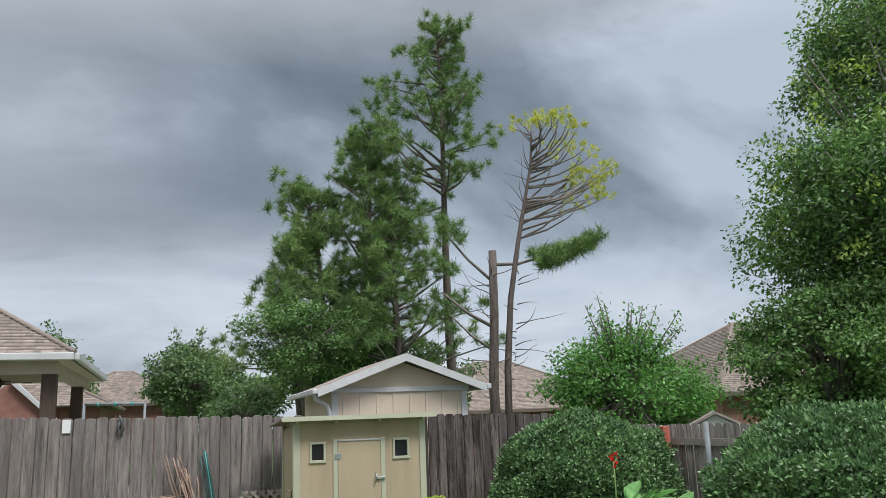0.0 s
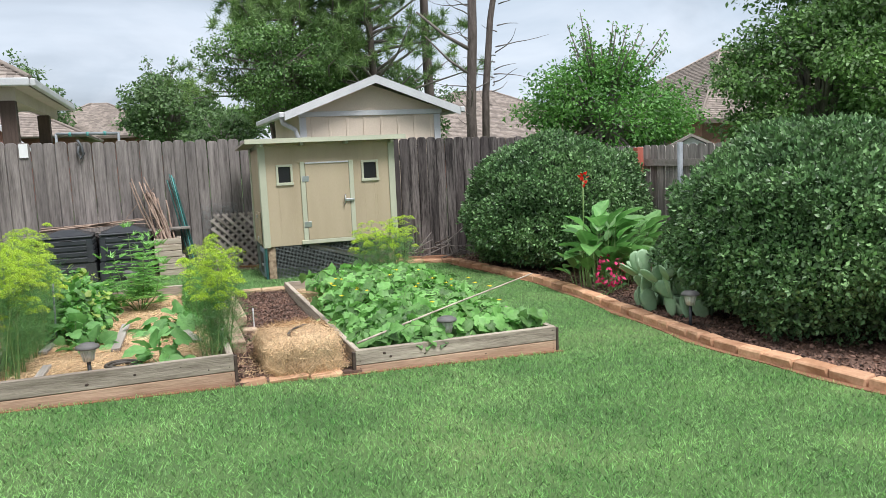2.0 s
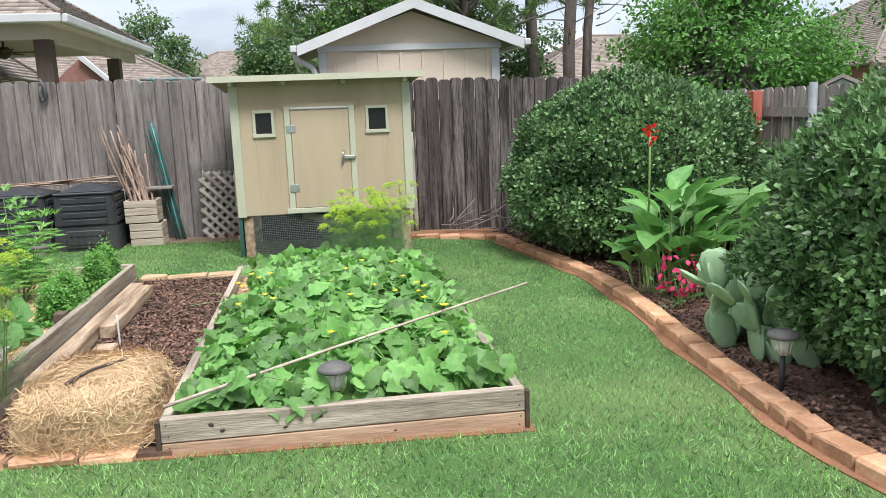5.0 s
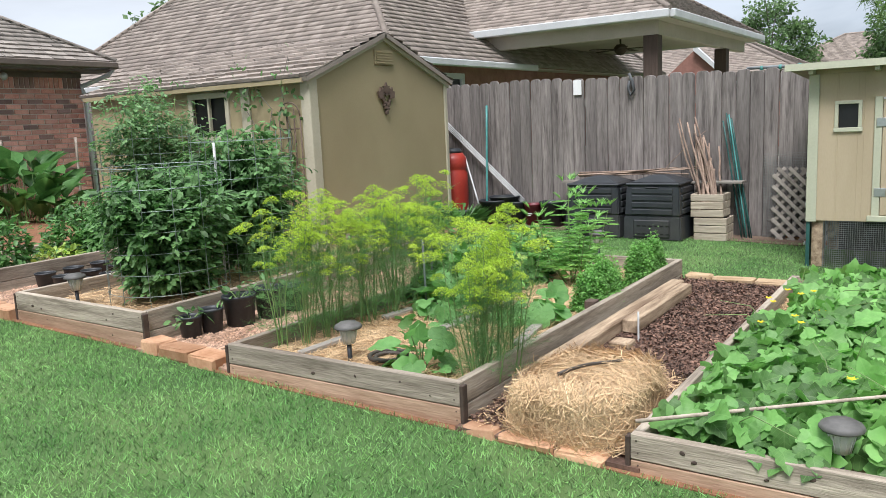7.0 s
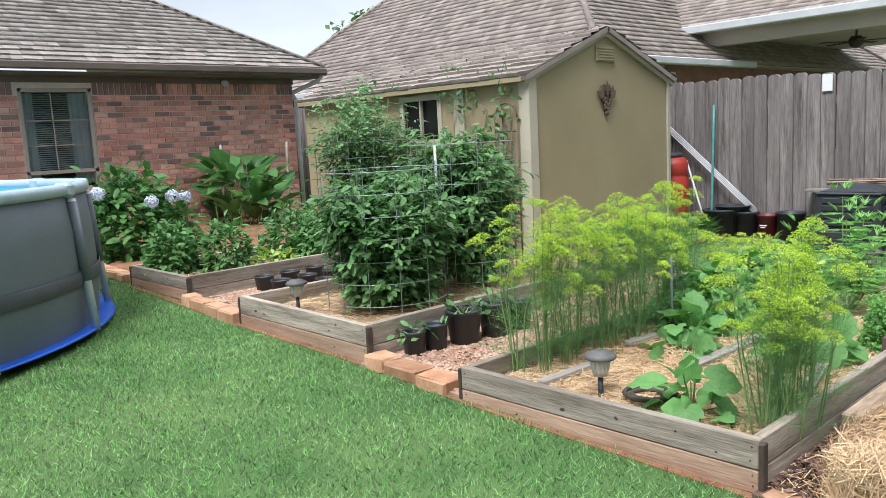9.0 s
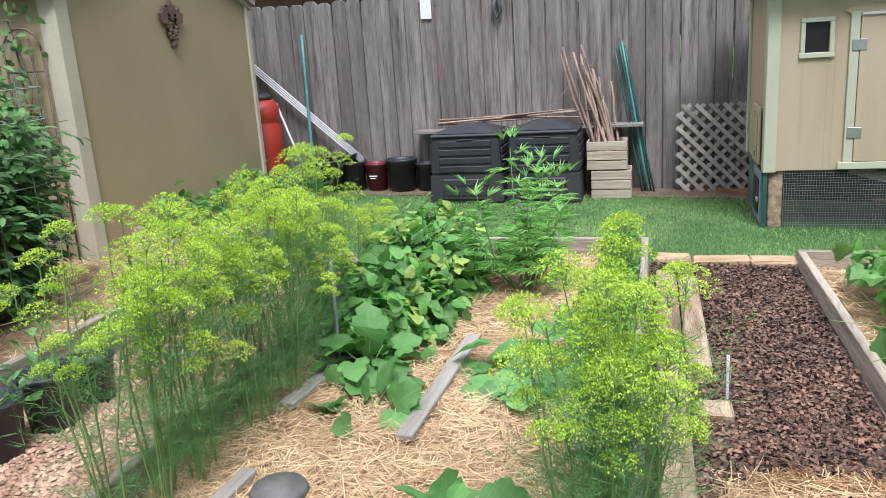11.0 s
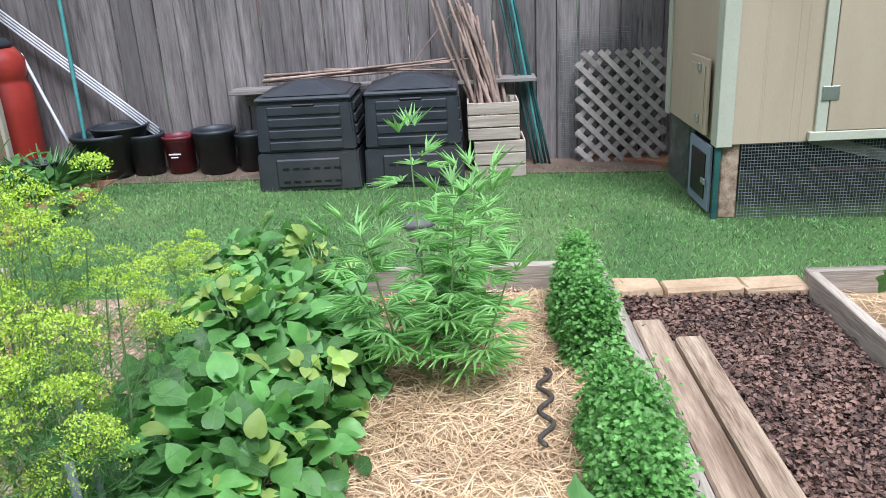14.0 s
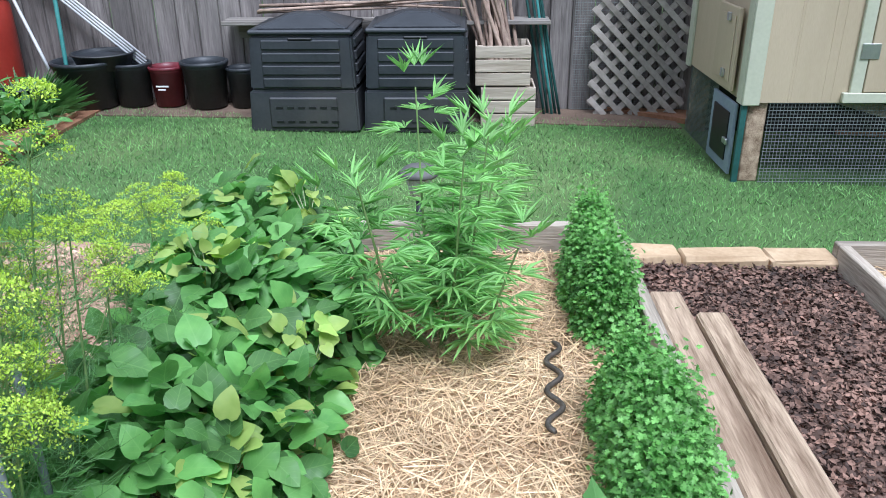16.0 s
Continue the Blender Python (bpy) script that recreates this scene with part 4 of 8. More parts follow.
    for x in (x0 + 0.0, 1.9, 2.45, x1 - 0.06):
        part("rafter", boxed(x, x + 0.035, -0.15, y1 - y0, -0.005, 0.043, m=tilt), M["trim"], root)
    part("frieze", boxed(x0, x1, y0 + 0.002, y0 + 0.018, zt + 0.001, zt + 0.042), M["coop"], root)
    # hatch in the side
    h = part("hatch", boxed(x0 - 0.036, x0 - 0.017, y0 + 0.13, y0 + 0.45, 0.475, 0.87, bevel=0.004), M["coop"], root, "side hatch with hooks")
    part("hatch_panel", boxed(x0 - 0.042, x0 - 0.037, y0 + 0.165, y0 + 0.415, 0.515, 0.83, bevel=0.002), M["coop"], h)
    for z in (0.53, 0.80):
        part("hook", boxed(x0 - 0.056, x0 - 0.043, y0 + 0.22, y0 + 0.26, z, z + 0.04, bevel=0.003), M["steel"], h)
    # legs and wired run below
    for x in (x0 + 0.03, x1 - 0.12):
        for y in (y0 + 0.02, y1 - 0.1):
            part("leg", boxed(x, x + 0.09, y, y + 0.09, gz(x, y), zb, bevel=0.004), M["timber"], root, "square wooden leg")
    part("skirt", boxed(x0 - 0.01, x0 + 0.018, y0 + 0.0, y0 + 0.02, gz(x0), zb - 0.002), M["dk_green"], root, "dark green edge strip")
    gate = part("gate", boxed(x0 - 0.02, x0 - 0.004, y0 + 0.06, y0 + 0.43, 0.075, 0.43, bevel=0.003), M["blue_metal"], root, "grey-blue painted gate")
    part("gate_screen", boxed(x0 - 0.026, x0 - 0.021, y0 + 0.12, y0 + 0.37, 0.13, 0.375), M["dark"], gate, "dark wire screen")
    part("gate_latch", boxed(x0 - 0.04, x0 - 0.027, y0 + 0.08, y0 + 0.14, 0.22, 0.25, bevel=0.003), M["steel"], gate)
    wires = []
    for x in np.arange(x0 + 0.125, x1 - 0.12, 0.017):
        wires.append(((x, y0 + 0.005, gz(x)), (x, y0 + 0.005, zb)))
    for z in np.arange(0.055, zb, 0.017):
        wires.append(((x0 + 0.12, y0 + 0.005, z), (x1 - 0.1, y0 + 0.005, z)))
    for y in np.arange(y0 + 0.45, y1 - 0.05, 0.017):
        wires.append(((x0 + 0.01, y, gz(x0)), (x0 + 0.01, y, zb)))
    wire_grid("wire_skirt", wires, 0.0019, M["mesh_wire"], root, "fine galvanised wire mesh")
    part("brace", boxed(0, 0.9, 0, 0.03, 0, 0.06, m=pose(2.0, y0 + 0.25, 0.38, 0, 16, 0)), M["plank"], root, "pale diagonal board under the coop")
    # added near-black sheet that paints the shade beneath the coop
    part("under_panel", boxed(x0 + 0.1, x1 - 0.1, y1 - 0.05, y1 - 0.03, gz(2), zb), M["dark"], root, "near-black panel standing in for the shade under the coop")
    return root


def wire_grid(name, wires, r, material, parent, label="", kind=""):
    """Thin three-sided wires between pairs of points, in one mesh."""
    A, B = np.array([w[0] for w in wires], float), np.array([w[1] for w in wires], float)
    d = unit(B - A)
    s = unit(np.cross(d, np.where(np.abs(d[:, 2:3]) > 0.9, np.array([[1.0, 0, 0]]), np.array([[0, 0, 1.0]]))))
    u = np.cross(d, s)
    ring = [s * math.cos(a) + u * math.sin(a) for a in (0, 2.094, 4.189)]
    V = np.stack([A + r * k for k in ring] + [B + r * k for k in ring], 1)
    f0 = np.array([(0, 1, 4, 3), (1, 2, 5, 4), (2, 0, 3, 5)])
    F = f0[None] + (np.arange(len(A)) * 6)[:, None, None]
    return arrays(name, V.reshape(-1, 3), F.reshape(-1, 4), material, parent, label, kind)


coop()


# ---- shingled roofs ----
def roof_plane(a, b, c, d, parent, material, piece_material, pieces=0, row=0.14, tab=0.20):
    """Shingle tabs in courses over the roof face a b (eave) c d (ridge end points above b and a); the first ones are single pieces."""
    a, b, c, d = (Vector(p) for p in (a, b, c, d))
    nrm = (b - a).cross(d - a if (d - a).length > 0.1 else c - a).normalized()
    if nrm.z < 0:
        nrm = -nrm
    along = (b - a).normalized()
    slope = nrm.cross(along)
    if slope.z < 0:
        slope = -slope
    high = (d - a).dot(slope)
    rows = int(high / row)
    V, r, singles = [], random.Random(3), 0
    for i in range(rows):
        k0 = i / rows
        lft, rgt = a.lerp(d, k0), b.lerp(c, k0)
        length = (rgt - lft).dot(along)
        x = -r.uniform(0, tab)
        while x < length:
            w = tab * r.uniform(0.55, 1.1)
            x0_, x1_ = max(0, x), min(length, x + w - 0.006)
            if x1_ - x0_ > 0.02:
                lo, th = lft + slope * (-0.012 * r.random()), 0.013 + 0.012 * r.random()
                p = [lo + along * x0_, lo + along * x1_, lo + along * x1_ + slope * (row * 1.15), lo + along * x0_ + slope * (row * 1.15)]
                V.append([q + nrm * h for q, h in zip(p, (th + 0.01, th + 0.01, 0.004, 0.004))] + [p[0], p[1]])
            x += w
    V = np.array([[tuple(v) for v in q] for q in V])
    n = len(V)
    if pieces:
        mid = V.mean(1)
        order = np.argsort(mid[:, 2])
        for i in order[:pieces]:
            q = V[i]
            me = bpy.data.meshes.new("shingle")
            me.from_pydata([tuple(v - mid[i]) for v in q], [], [(0, 1, 2, 3), (4, 5, 1, 0), (4, 0, 3), (5, 2, 1)])
            me.materials.append(piece_material)
            ob = new("shingle", me)
            ob.parent = parent
            ob.location = mid[i]
        V = V[order[pieces:]]
        n = len(V)
    f0 = np.array([(0, 1, 2, 3), (4, 5, 1, 0)])
    F = f0[None] + (np.arange(n) * 6)[:, None, None]
    arrays("shingles", V.reshape(-1, 3), F.reshape(-1, 4), material, parent, "courses of asphalt shingles", "stuff")
    bm = bmesh.new()
    top = [bm.verts.new(p - nrm * 0.004) for p in (a, b, c, d)]
    low = [bm.verts.new(p - nrm * 0.05) for p in (a, b, c, d)]
    bm.faces.new(top)
    bm.faces.new(low[::-1])
    for i in range(4):
        bm.faces.new((low[i], low[(i + 1) % 4], top[(i + 1) % 4], top[i]))
    part("roof_deck", bm, M["shingle_piece"], parent)


# ---- garden shed ----
def garden_shed():
    x1, x0, y0, y1, e, pk = -2.8, -6.4, 8.47, 10.85, 1.93, 2.385
    ym, z0 = (y0 + y1) / 2, gz(-4.5)
    root = thing("garden_shed", (0, 0, 0), "olive-tan garden shed with a gable and shingled roof", "shed")
    bm = bmesh.new()
    prism(bm, [(y0, gz(x1)), (y1, gz(x1)), (y1, e), (ym, pk - 0.03), (y0, e)], 0.05, pose(x1, 0, 0, 0, 0, 90))
    part("gable_wall", bm, M["shed_wall"], root, "smooth tan gable wall")
    # side wall with its window opening
    wx0, wx1, wz0, wz1 = -4.52, -4.0, 1.38, 1.78
    for a, b, c, d in ((x0, wx0, z0, e), (wx1, x1 - 0.05, z0, e), (wx0, wx1, z0, wz0), (wx0, wx1, wz1, e)):
        part("wall_panel", boxed(a, b, y0, y0 + 0.05, c, d), M["shed_wall"], root)
    part("side_wall", boxed(x0, x1 - 0.05, y1 - 0.05, y1, z0, e), M["shed_wall"], root)
    part("back_wall", boxed(x0, x0 + 0.05, y0 + 0.05, y1 - 0.05, z0, e), M["shed_wall"], root)
    w = part("window", boxed(wx0, wx1, y0 + 0.03, y0 + 0.036, wz0, wz1), M["dark"], root, "dark window with pale frame")
    for f in ((wx0 - 0.06, wx1 + 0.06, wz1, wz1 + 0.06), (wx0 - 0.06, wx1 + 0.06, wz0 - 0.07, wz0), (wx0 - 0.06, wx0, wz0, wz1), (wx1, wx1 + 0.06, wz0, wz1), ((wx0 + wx1) / 2 - 0.012, (wx0 + wx1) / 2 + 0.012, wz0, wz1)):
        part("frame", boxed(f[0], f[1], y0 - 0.02, y0 + 0.02, f[2], f[3], bevel=0.003), M["shed_trim"], w)
    part("pilaster", boxed(-3.75, -3.62, y0 - 0.022, y0, z0, e, bevel=0.003), M["shed_trim"], root)
    # corner boards
    part("corner_board", boxed(x1 - 0.1, x1 + 0.004, y0 - 0.024, y0 - 0.001, gz(x1), e - 0.02, bevel=0.003), M["shed_trim"], root)
    part("corner_board", boxed(x1 + 0.001, x1 + 0.024, y0 - 0.024, y0 + 0.09, gz(x1), e, bevel=0.003), M["shed_trim"], root)
    part("corner_board", boxed(x1 + 0.001, x1 + 0.024, y1 - 0.04, y1 + 0.012, gz(x1), e, bevel=0.003), M["shed_trim"], root)
    # barge boards on the gable
    for s in (-1, 1):
        ye = ym + s * ((y1 - y0) / 2 + 0.06)
        bm = bmesh.new()
        lo, hi = Vector((0, ye, e - 0.03)), Vector((0, ym, pk))
        d = (hi - lo)
        vs = []
        for xx in (x1 + 0.001, x1 + 0.03):
            vs.append([bm.verts.new((xx, p.y, p.z + k)) for p, k in ((lo, -0.07), (hi, -0.07), (hi, 0.0), (lo, 0.0))])
        bm.faces.new(vs[0]); bm.faces.new(vs[1][::-1])
        for i in range(4):
            bm.faces.new((vs[0][i], vs[1][i], vs[1][(i + 1) % 4], vs[0][(i + 1) % 4]))
        bmesh.ops.recalc_face_normals(bm, faces=bm.faces)
        part("barge_board", bm, M["shed_trim"], root)
        part("eave_board", boxed(x0, x1, ym + s * ((y1 - y0) / 2 + 0.09) - 0.012, ym + s * ((y1 - y0) / 2 + 0.09) + 0.012, e - 0.075, e - 0.03, bevel=0.003), M["shed_wall"], root)
    ov = 0.1
    drop = (pk - e) / ((y1 - y0) / 2) * ov
    roof_plane((x0 - 0.05, y0 - ov, e - drop + 0.02), (x1 + 0.06, y0 - ov, e - drop + 0.02), (x1 + 0.06, ym, pk + 0.02), (x0 - 0.05, ym, pk + 0.02), root, M["shingle"], M["shingle_piece"], 90)
    roof_plane((x1 + 0.06, y1 + ov, e - drop + 0.02), (x0 - 0.05, y1 + ov, e - drop + 0.02), (x0 - 0.05, ym, pk + 0.02), (x1 + 0.06, ym, pk + 0.02), root, M["shingle"], M["shingle_piece"])
    # vent high in the gable
    v = part("vent", boxed(x1 + 0.001, x1 + 0.018, ym - 0.16, ym + 0.16, 2.06, 2.22, bevel=0.003), M["shed_wall"], root, "square louvred gable vent")
    for i in range(5):
        part("slat", boxed(x1 + 0.019, x1 + 0.028, ym - 0.14, ym + 0.14, 2.075 + i * 0.028, 2.09 + i * 0.028), M["shed_wall"], v)
    return root


garden_shed()


def ornament():
    """Cast grape-cluster plaque on the shed's gable."""
    root = thing("wall_ornament", (-2.795, 9.655, 1.69), "dark cast-iron grape cluster plaque on the shed", "wall ornament")
    bm = bmesh.new()
    r = random.Random(2)
    for i in range(34):
        k = r.random()
        w = 0.085 * (1 - k) ** 0.8 + 0.008
        m = Matrix.Translation((0.012, r.uniform(-w, w), 0.06 - 0.21 * k))
        bmesh.ops.create_icosphere(bm, subdivisions=1, radius=0.02, matrix=m)
    part("grapes", bm, M["iron"], root)
    for y, z, a in ((-0.085, 0.07, 40), (0.085, 0.07, -40), (0.0, 0.105, 0)):
        bm = bmesh.new()
        prism(bm, [(0.0, -0.07), (0.06, -0.03), (0.035, 0.0), (0.055, 0.04), (0.02, 0.04), (0.0, 0.08), (-0.02, 0.04), (-0.055, 0.04), (-0.035, 0.0), (-0.06, -0.03)], 0.02, pose(0.0, y, z, 0, 0, 90) @ pose(0, -0.03, 0, 0, a, 0))
        part("leaf", bm, M["iron"], root)
    return root


ornament()


# ---- brick house ----
def brick_house():
    x, y0, y1, zt = -9.3, -2.0, 10.2, 2.46
    zb = gz(x)
    root = tagged(thing("brick_house", (0, 0, 0), "red brick house with grey shingled hip roof", "house"), kind="structure")
    wy0, wy1, wz0, wz1 = 6.05, 6.98, 0.93, 2.31
    bm = bmesh.new()
    for a, b, c, d in ((y0, wy0, zb, zt), (wy1, y1, zb, zt), (wy0, wy1, zb, wz0), (wy0, wy1, wz1, zt)):
        box(bm, x - 0.2, x - 0.008, a, b, c, d)
    box(bm, x - 9, x - 0.2, y1 - 0.2, y1 - 0.008, zb, zt)
    part("wall", bm, M["mortar"], root, "mortar joints of the brick wall")
    # bricks: running bond below a soldier course
    course, bl, joint = 0.0765, 0.225, 0.015
    meshes = []
    for i in range(5):
        b2 = boxed(-0.012, 0.006, -bl / 2 + joint / 2, bl / 2 - joint / 2, -course / 2 + joint / 2, course / 2 - joint / 2, bevel=0.002)
        meshes.append(mesh_of("brick", b2, M["brick_dark" if i == 4 else "brick"]))
    wall = part("brick_face", boxed(x - 0.05, x - 0.02, y0, wy0 - 0.1, zb, zb + 0.05), M["mortar"], root)
    todo = []
    rows = int((zt - 0.25 - zb) / course) + 1
    for i in range(rows):
        z = zt - 0.25 - course * (i + 0.5)
        y = y1 - (bl / 2 if i % 2 else 0.0)
        if i % 2:
            todo.append(((y + y1) / 2, z, False, y1 - y))
        while y > 3.0:
            a, b = y - bl, y
            y -= bl
            if wz0 - 0.01 < z < wz1 and b > wy0 and a < wy1:
                if a < wy0 - 0.02:
                    todo.append(((a + wy0) / 2, z, False, wy0 - a))
                if b > wy1 + 0.02:
                    todo.append(((b + wy1) / 2, z, False, b - wy1))
            else:
                todo.append(((a + b) / 2, z, False, bl))
    for k in range(int((y1 - 3.0) / course)):
        y = y1 - course * (k + 0.5)
        if not wy0 - 0.03 < y < wy1 + 0.03:
            todo.append((y, zt - 0.135, True, bl))
    r = random.Random(4)
    singles = [q for q in todo if 7.9 < q[0] < 9.9 and q[1] > 0.6 and q[3] == bl][:300]
    rest = [q for q in todo if q not in set(singles)]
    for y, z, stand, length in singles:
        ob = new("brick", r.choice(meshes))
        ob.parent = root
        ob.matrix_basis = pose(x + r.uniform(-0.003, 0.002), y, z, 90 if stand else 0, 0, 0)
    src = meshes[0]
    sv = np.array([v.co for v in src.vertices])
    sf = [tuple(p.vertices) for p in src.polygons]
    heaps = {"brick_joined": ([], []), "brick_dark_joined": ([], [])}
    for y, z, stand, length in rest:
        V, F = heaps["brick_dark_joined" if stand or r.random() < 0.15 else "brick_joined"]
        v = sv[:, [0, 2, 1]] * np.array([1, -1, 1]) if stand else sv * np.array([1, (length - joint) / (bl - joint), 1])
        F += [tuple(j + len(V) * len(sv) for j in f) for f in sf]
        V.append(v + np.array([x + r.uniform(-0.003, 0.002), y, z]))
    for key, (V, F) in heaps.items():
        me = bpy.data.meshes.new("bricks")
        me.from_pydata([tuple(p) for p in np.concatenate(V)], [], F)
        me.materials.append(M[key])
        ob = tagged(new("bricks", me), "courses of red brick" if key == "brick_joined" else "dark bricks scattered in the wall", kind="stuff")
        ob.parent = root
    # window with blinds and curtain
    w = part("window", boxed(x - 0.19, x - 0.18, wy0, wy1, wz0, wz1), M["dark"], root, "double-hung window with white blinds")
    for f in ((wy0, wy1, wz1 - 0.05, wz1), (wy0, wy1, wz0, wz0 + 0.06), (wy0, wy0 + 0.05, wz0, wz1), (wy1 - 0.05, wy1, wz0, wz1), (wy0, wy1, 1.18, 1.23)):
        part("frame", boxed(x - 0.1, x - 0.03, f[0], f[1], f[2], f[3], bevel=0.004), M["soffit"], w)
    pane = part("pane", boxed(x - 0.07, x - 0.066, wy0 + 0.05, wy1 - 0.05, wz0 + 0.06, wz1 - 0.05), M["glass"], w)
    pane.visible_shadow = False
    bm = bmesh.new()
    for i in range(37):
        z = 1.25 + i * 0.028
        box(bm, -0.012, 0.012, wy0 + 0.2, wy1 - 0.28, -0.001, 0.001, m=pose(x - 0.125, 0, z, 0, 35, 0))
    part("blind", bm, M["blind"], w, "white slatted blind")
    bm = bmesh.new()
    for s0, s1 in ((wy0 + 0.03, wy0 + 0.2), (wy1 - 0.28, wy1 - 0.03)):
        for i in range(6):
            ya, yb = s0 + (s1 - s0) * i / 6, s0 + (s1 - s0) * (i + 1) / 6
            box(bm, x - 0.145 + 0.012 * (i % 2), x - 0.135 + 0.012 * (i % 2), ya, yb, wz0 + 0.1, wz1 - 0.06)
    part("curtain", bm, M["curtain"], w, "pale drawn curtain")
    for f in ((1.55,), (1.88,)):
        part("muntin", boxed(x - 0.09, x - 0.06, wy0 + 0.05, wy1 - 0.05, f[0], f[0] + 0.016), M["soffit"], w)
    part("muntin", boxed(x - 0.09, x - 0.06, (wy0 + wy1) / 2 - 0.06, (wy0 + wy1) / 2 - 0.044, 1.23, wz1 - 0.05), M["soffit"], w)
    # roof: east face and north hip
    ex, ey, ez = x + 0.42, y1 + 0.35, 2.61
    part("soffit", boxed(x - 0.1, ex - 0.02, -2.0, ey - 0.02, zt, zt + 0.03), M["brown_trim"], root)
    part("frieze_board", boxed(x + 0.012, x + 0.03, -2.0, y1, zt - 0.08, zt - 0.002), M["brown_trim"], root)
    part("gutter", boxed(ex - 0.02, ex + 0.10, -2.0, ey, ez - 0.10, ez - 0.005, bevel=0.012), M["brown_trim"], root, "brown metal gutter")
    part("gutter", boxed(x - 9, ex - 0.03, ey - 0.02, ey + 0.1, ez - 0.10, ez - 0.005, bevel=0.012), M["brown_trim"], root, "brown metal gutter")
    p = 0.62
    rd = 4.2
    roof_plane((ex, -2.0, ez), (ex, ey, ez), (ex - rd, ey - rd, ez + rd * p), (ex - rd, -2.0, ez + rd * p), root, M["shingle_grey"], M["shingle_grey_piece"], 260)
    roof_plane((ex, ey, ez), (ex - 2 * rd, ey, ez), (ex - rd - 0.02, ey - rd, ez + rd * p), (ex - rd, ey - rd, ez + rd * p), root, M["shingle_grey"], M["shingle_grey_piece"])
    bm = bmesh.new()
    tube(bm, [(ex + 0.02, ey + 0.02, ez + 0.02), (ex - rd, ey - rd, ez + rd * p + 0.02)], 0.035, 6)
    part("hip_cap", bm, M["shingle_grey_piece"], root)
    # downspout at the corner
    bm = bmesh.new()
    tube(bm, [(ex - 0.02, ey - 0.02, ez - 0.1), (ex - 0.05, ey - 0.1, ez - 0.2), (x + 0.04, y1 - 0.02, ez - 0.36), (x + 0.05, y1 + 0.02, ez - 0.5), (x + 0.05, y1 + 0.03, zb)], 0.035, 8)
    part("downspout", bm, M["white_trim"], root, "downspout at the corner")
    bm = bmesh.new()
    lathe(bm, [(0.0, 0), (0.05, 0), (0.055, 0.06), (0.03, 0.09), (0, 0.09)], 12)
    s = part("flood_lamp", bm, M["white_trim"], root, "small white floodlight under the eave")
    s.matrix_basis = pose(x + 0.05, 8.95, zt - 0.06, 0, 120, 0)


brick_house()


# ---- things by the fence ----
def compost_bin(x0, x1, y0, y1, h):
    root = thing("compost_bin", ((x0 + x1) / 2, (y0 + y1) / 2, gz((x0 + x1) / 2, 11)), "black plastic compost bin with ribbed panels and lid", "compost bin", "compost bins by the fence")
    w, d = (x1 - x0) / 2, (y1 - y0) / 2
    def frustum(z0, z1, s0, s1):
        bm = bmesh.new()
        box(bm, -1, 1, -1, 1, 0, 1)
        for v in bm.verts:
            k = s1 if v.co.z > 0.5 else s0
            v.co = Vector((v.co.x * w * k, v.co.y * d * k, z1 if v.co.z > 0.5 else z0))
        bmesh.ops.bevel(bm, geom=list(bm.edges), offset=0.012, segments=2, affect="EDGES")
        return bm
    part("lower_body", frustum(0, h * 0.40, 1.0, 0.97), M["black"], root)
    part("upper_body", frustum(h * 0.405, h * 0.9, 0.95, 0.90), M["black"], root)
    for i in range(4):
        z = h * (0.43 + 0.115 * i)
        k = 0.95 - 0.05 * (0.5 + i) / 4
        part("panel", boxed(-w * 0.70, w * 0.70, -d * k - 0.013, -d * k + 0.02, z, z + h * 0.086, bevel=0.005), M["black"], root)
        part("panel", boxed(w * k - 0.02, w * k + 0.013, -d * 0.66, d * 0.66, z, z + h * 0.086, bevel=0.005), M["black"], root)
    door = part("door", boxed(-w * 0.62, w * 0.62, -d - 0.012, -d * 0.96, h * 0.05, h * 0.34, bevel=0.008), M["black"], root, "sliding lower hatch")
    for z in (0.10, 0.235):
        for i in range(6):
            xx = -w * 0.5 + i * w * 0.2
            part("slot", boxed(xx, xx + w * 0.13, -d - 0.015, -d - 0.0125, h * z, h * z + 0.012), M["dark"], door)
    lid = bmesh.new()
    box(lid, -w * 0.93, w * 0.93, -d * 0.93, d * 0.93, h * 0.905, h * 0.95, bevel=0.01)
    part("lid", lid, M["black"], root, "black domed lid")
    bm = bmesh.new()
    box(bm, -1, 1, -1, 1, 0, 1)
    for v in bm.verts:
        k = 0.28 if v.co.z > 0.5 else 0.86
        v.co = Vector((v.co.x * w * k, v.co.y * d * k, h * 1.06 if v.co.z > 0.5 else h * 0.95))
    bmesh.ops.bevel(bm, geom=list(bm.edges), offset=0.014, segments=2, affect="EDGES")
    part("lid_dome", bm, M["black"], root)
    part("lid_handle", boxed(-0.07, 0.07, -d * 0.965, -d * 0.9, h * 0.86, h * 0.885, bevel=0.006), M["dark"], root)
    return root


compost_bin(-1.16, -0.52, 10.66, 11.24, 0.61)
compost_bin(-0.50, 0.12, 10.70, 11.28, 0.63)


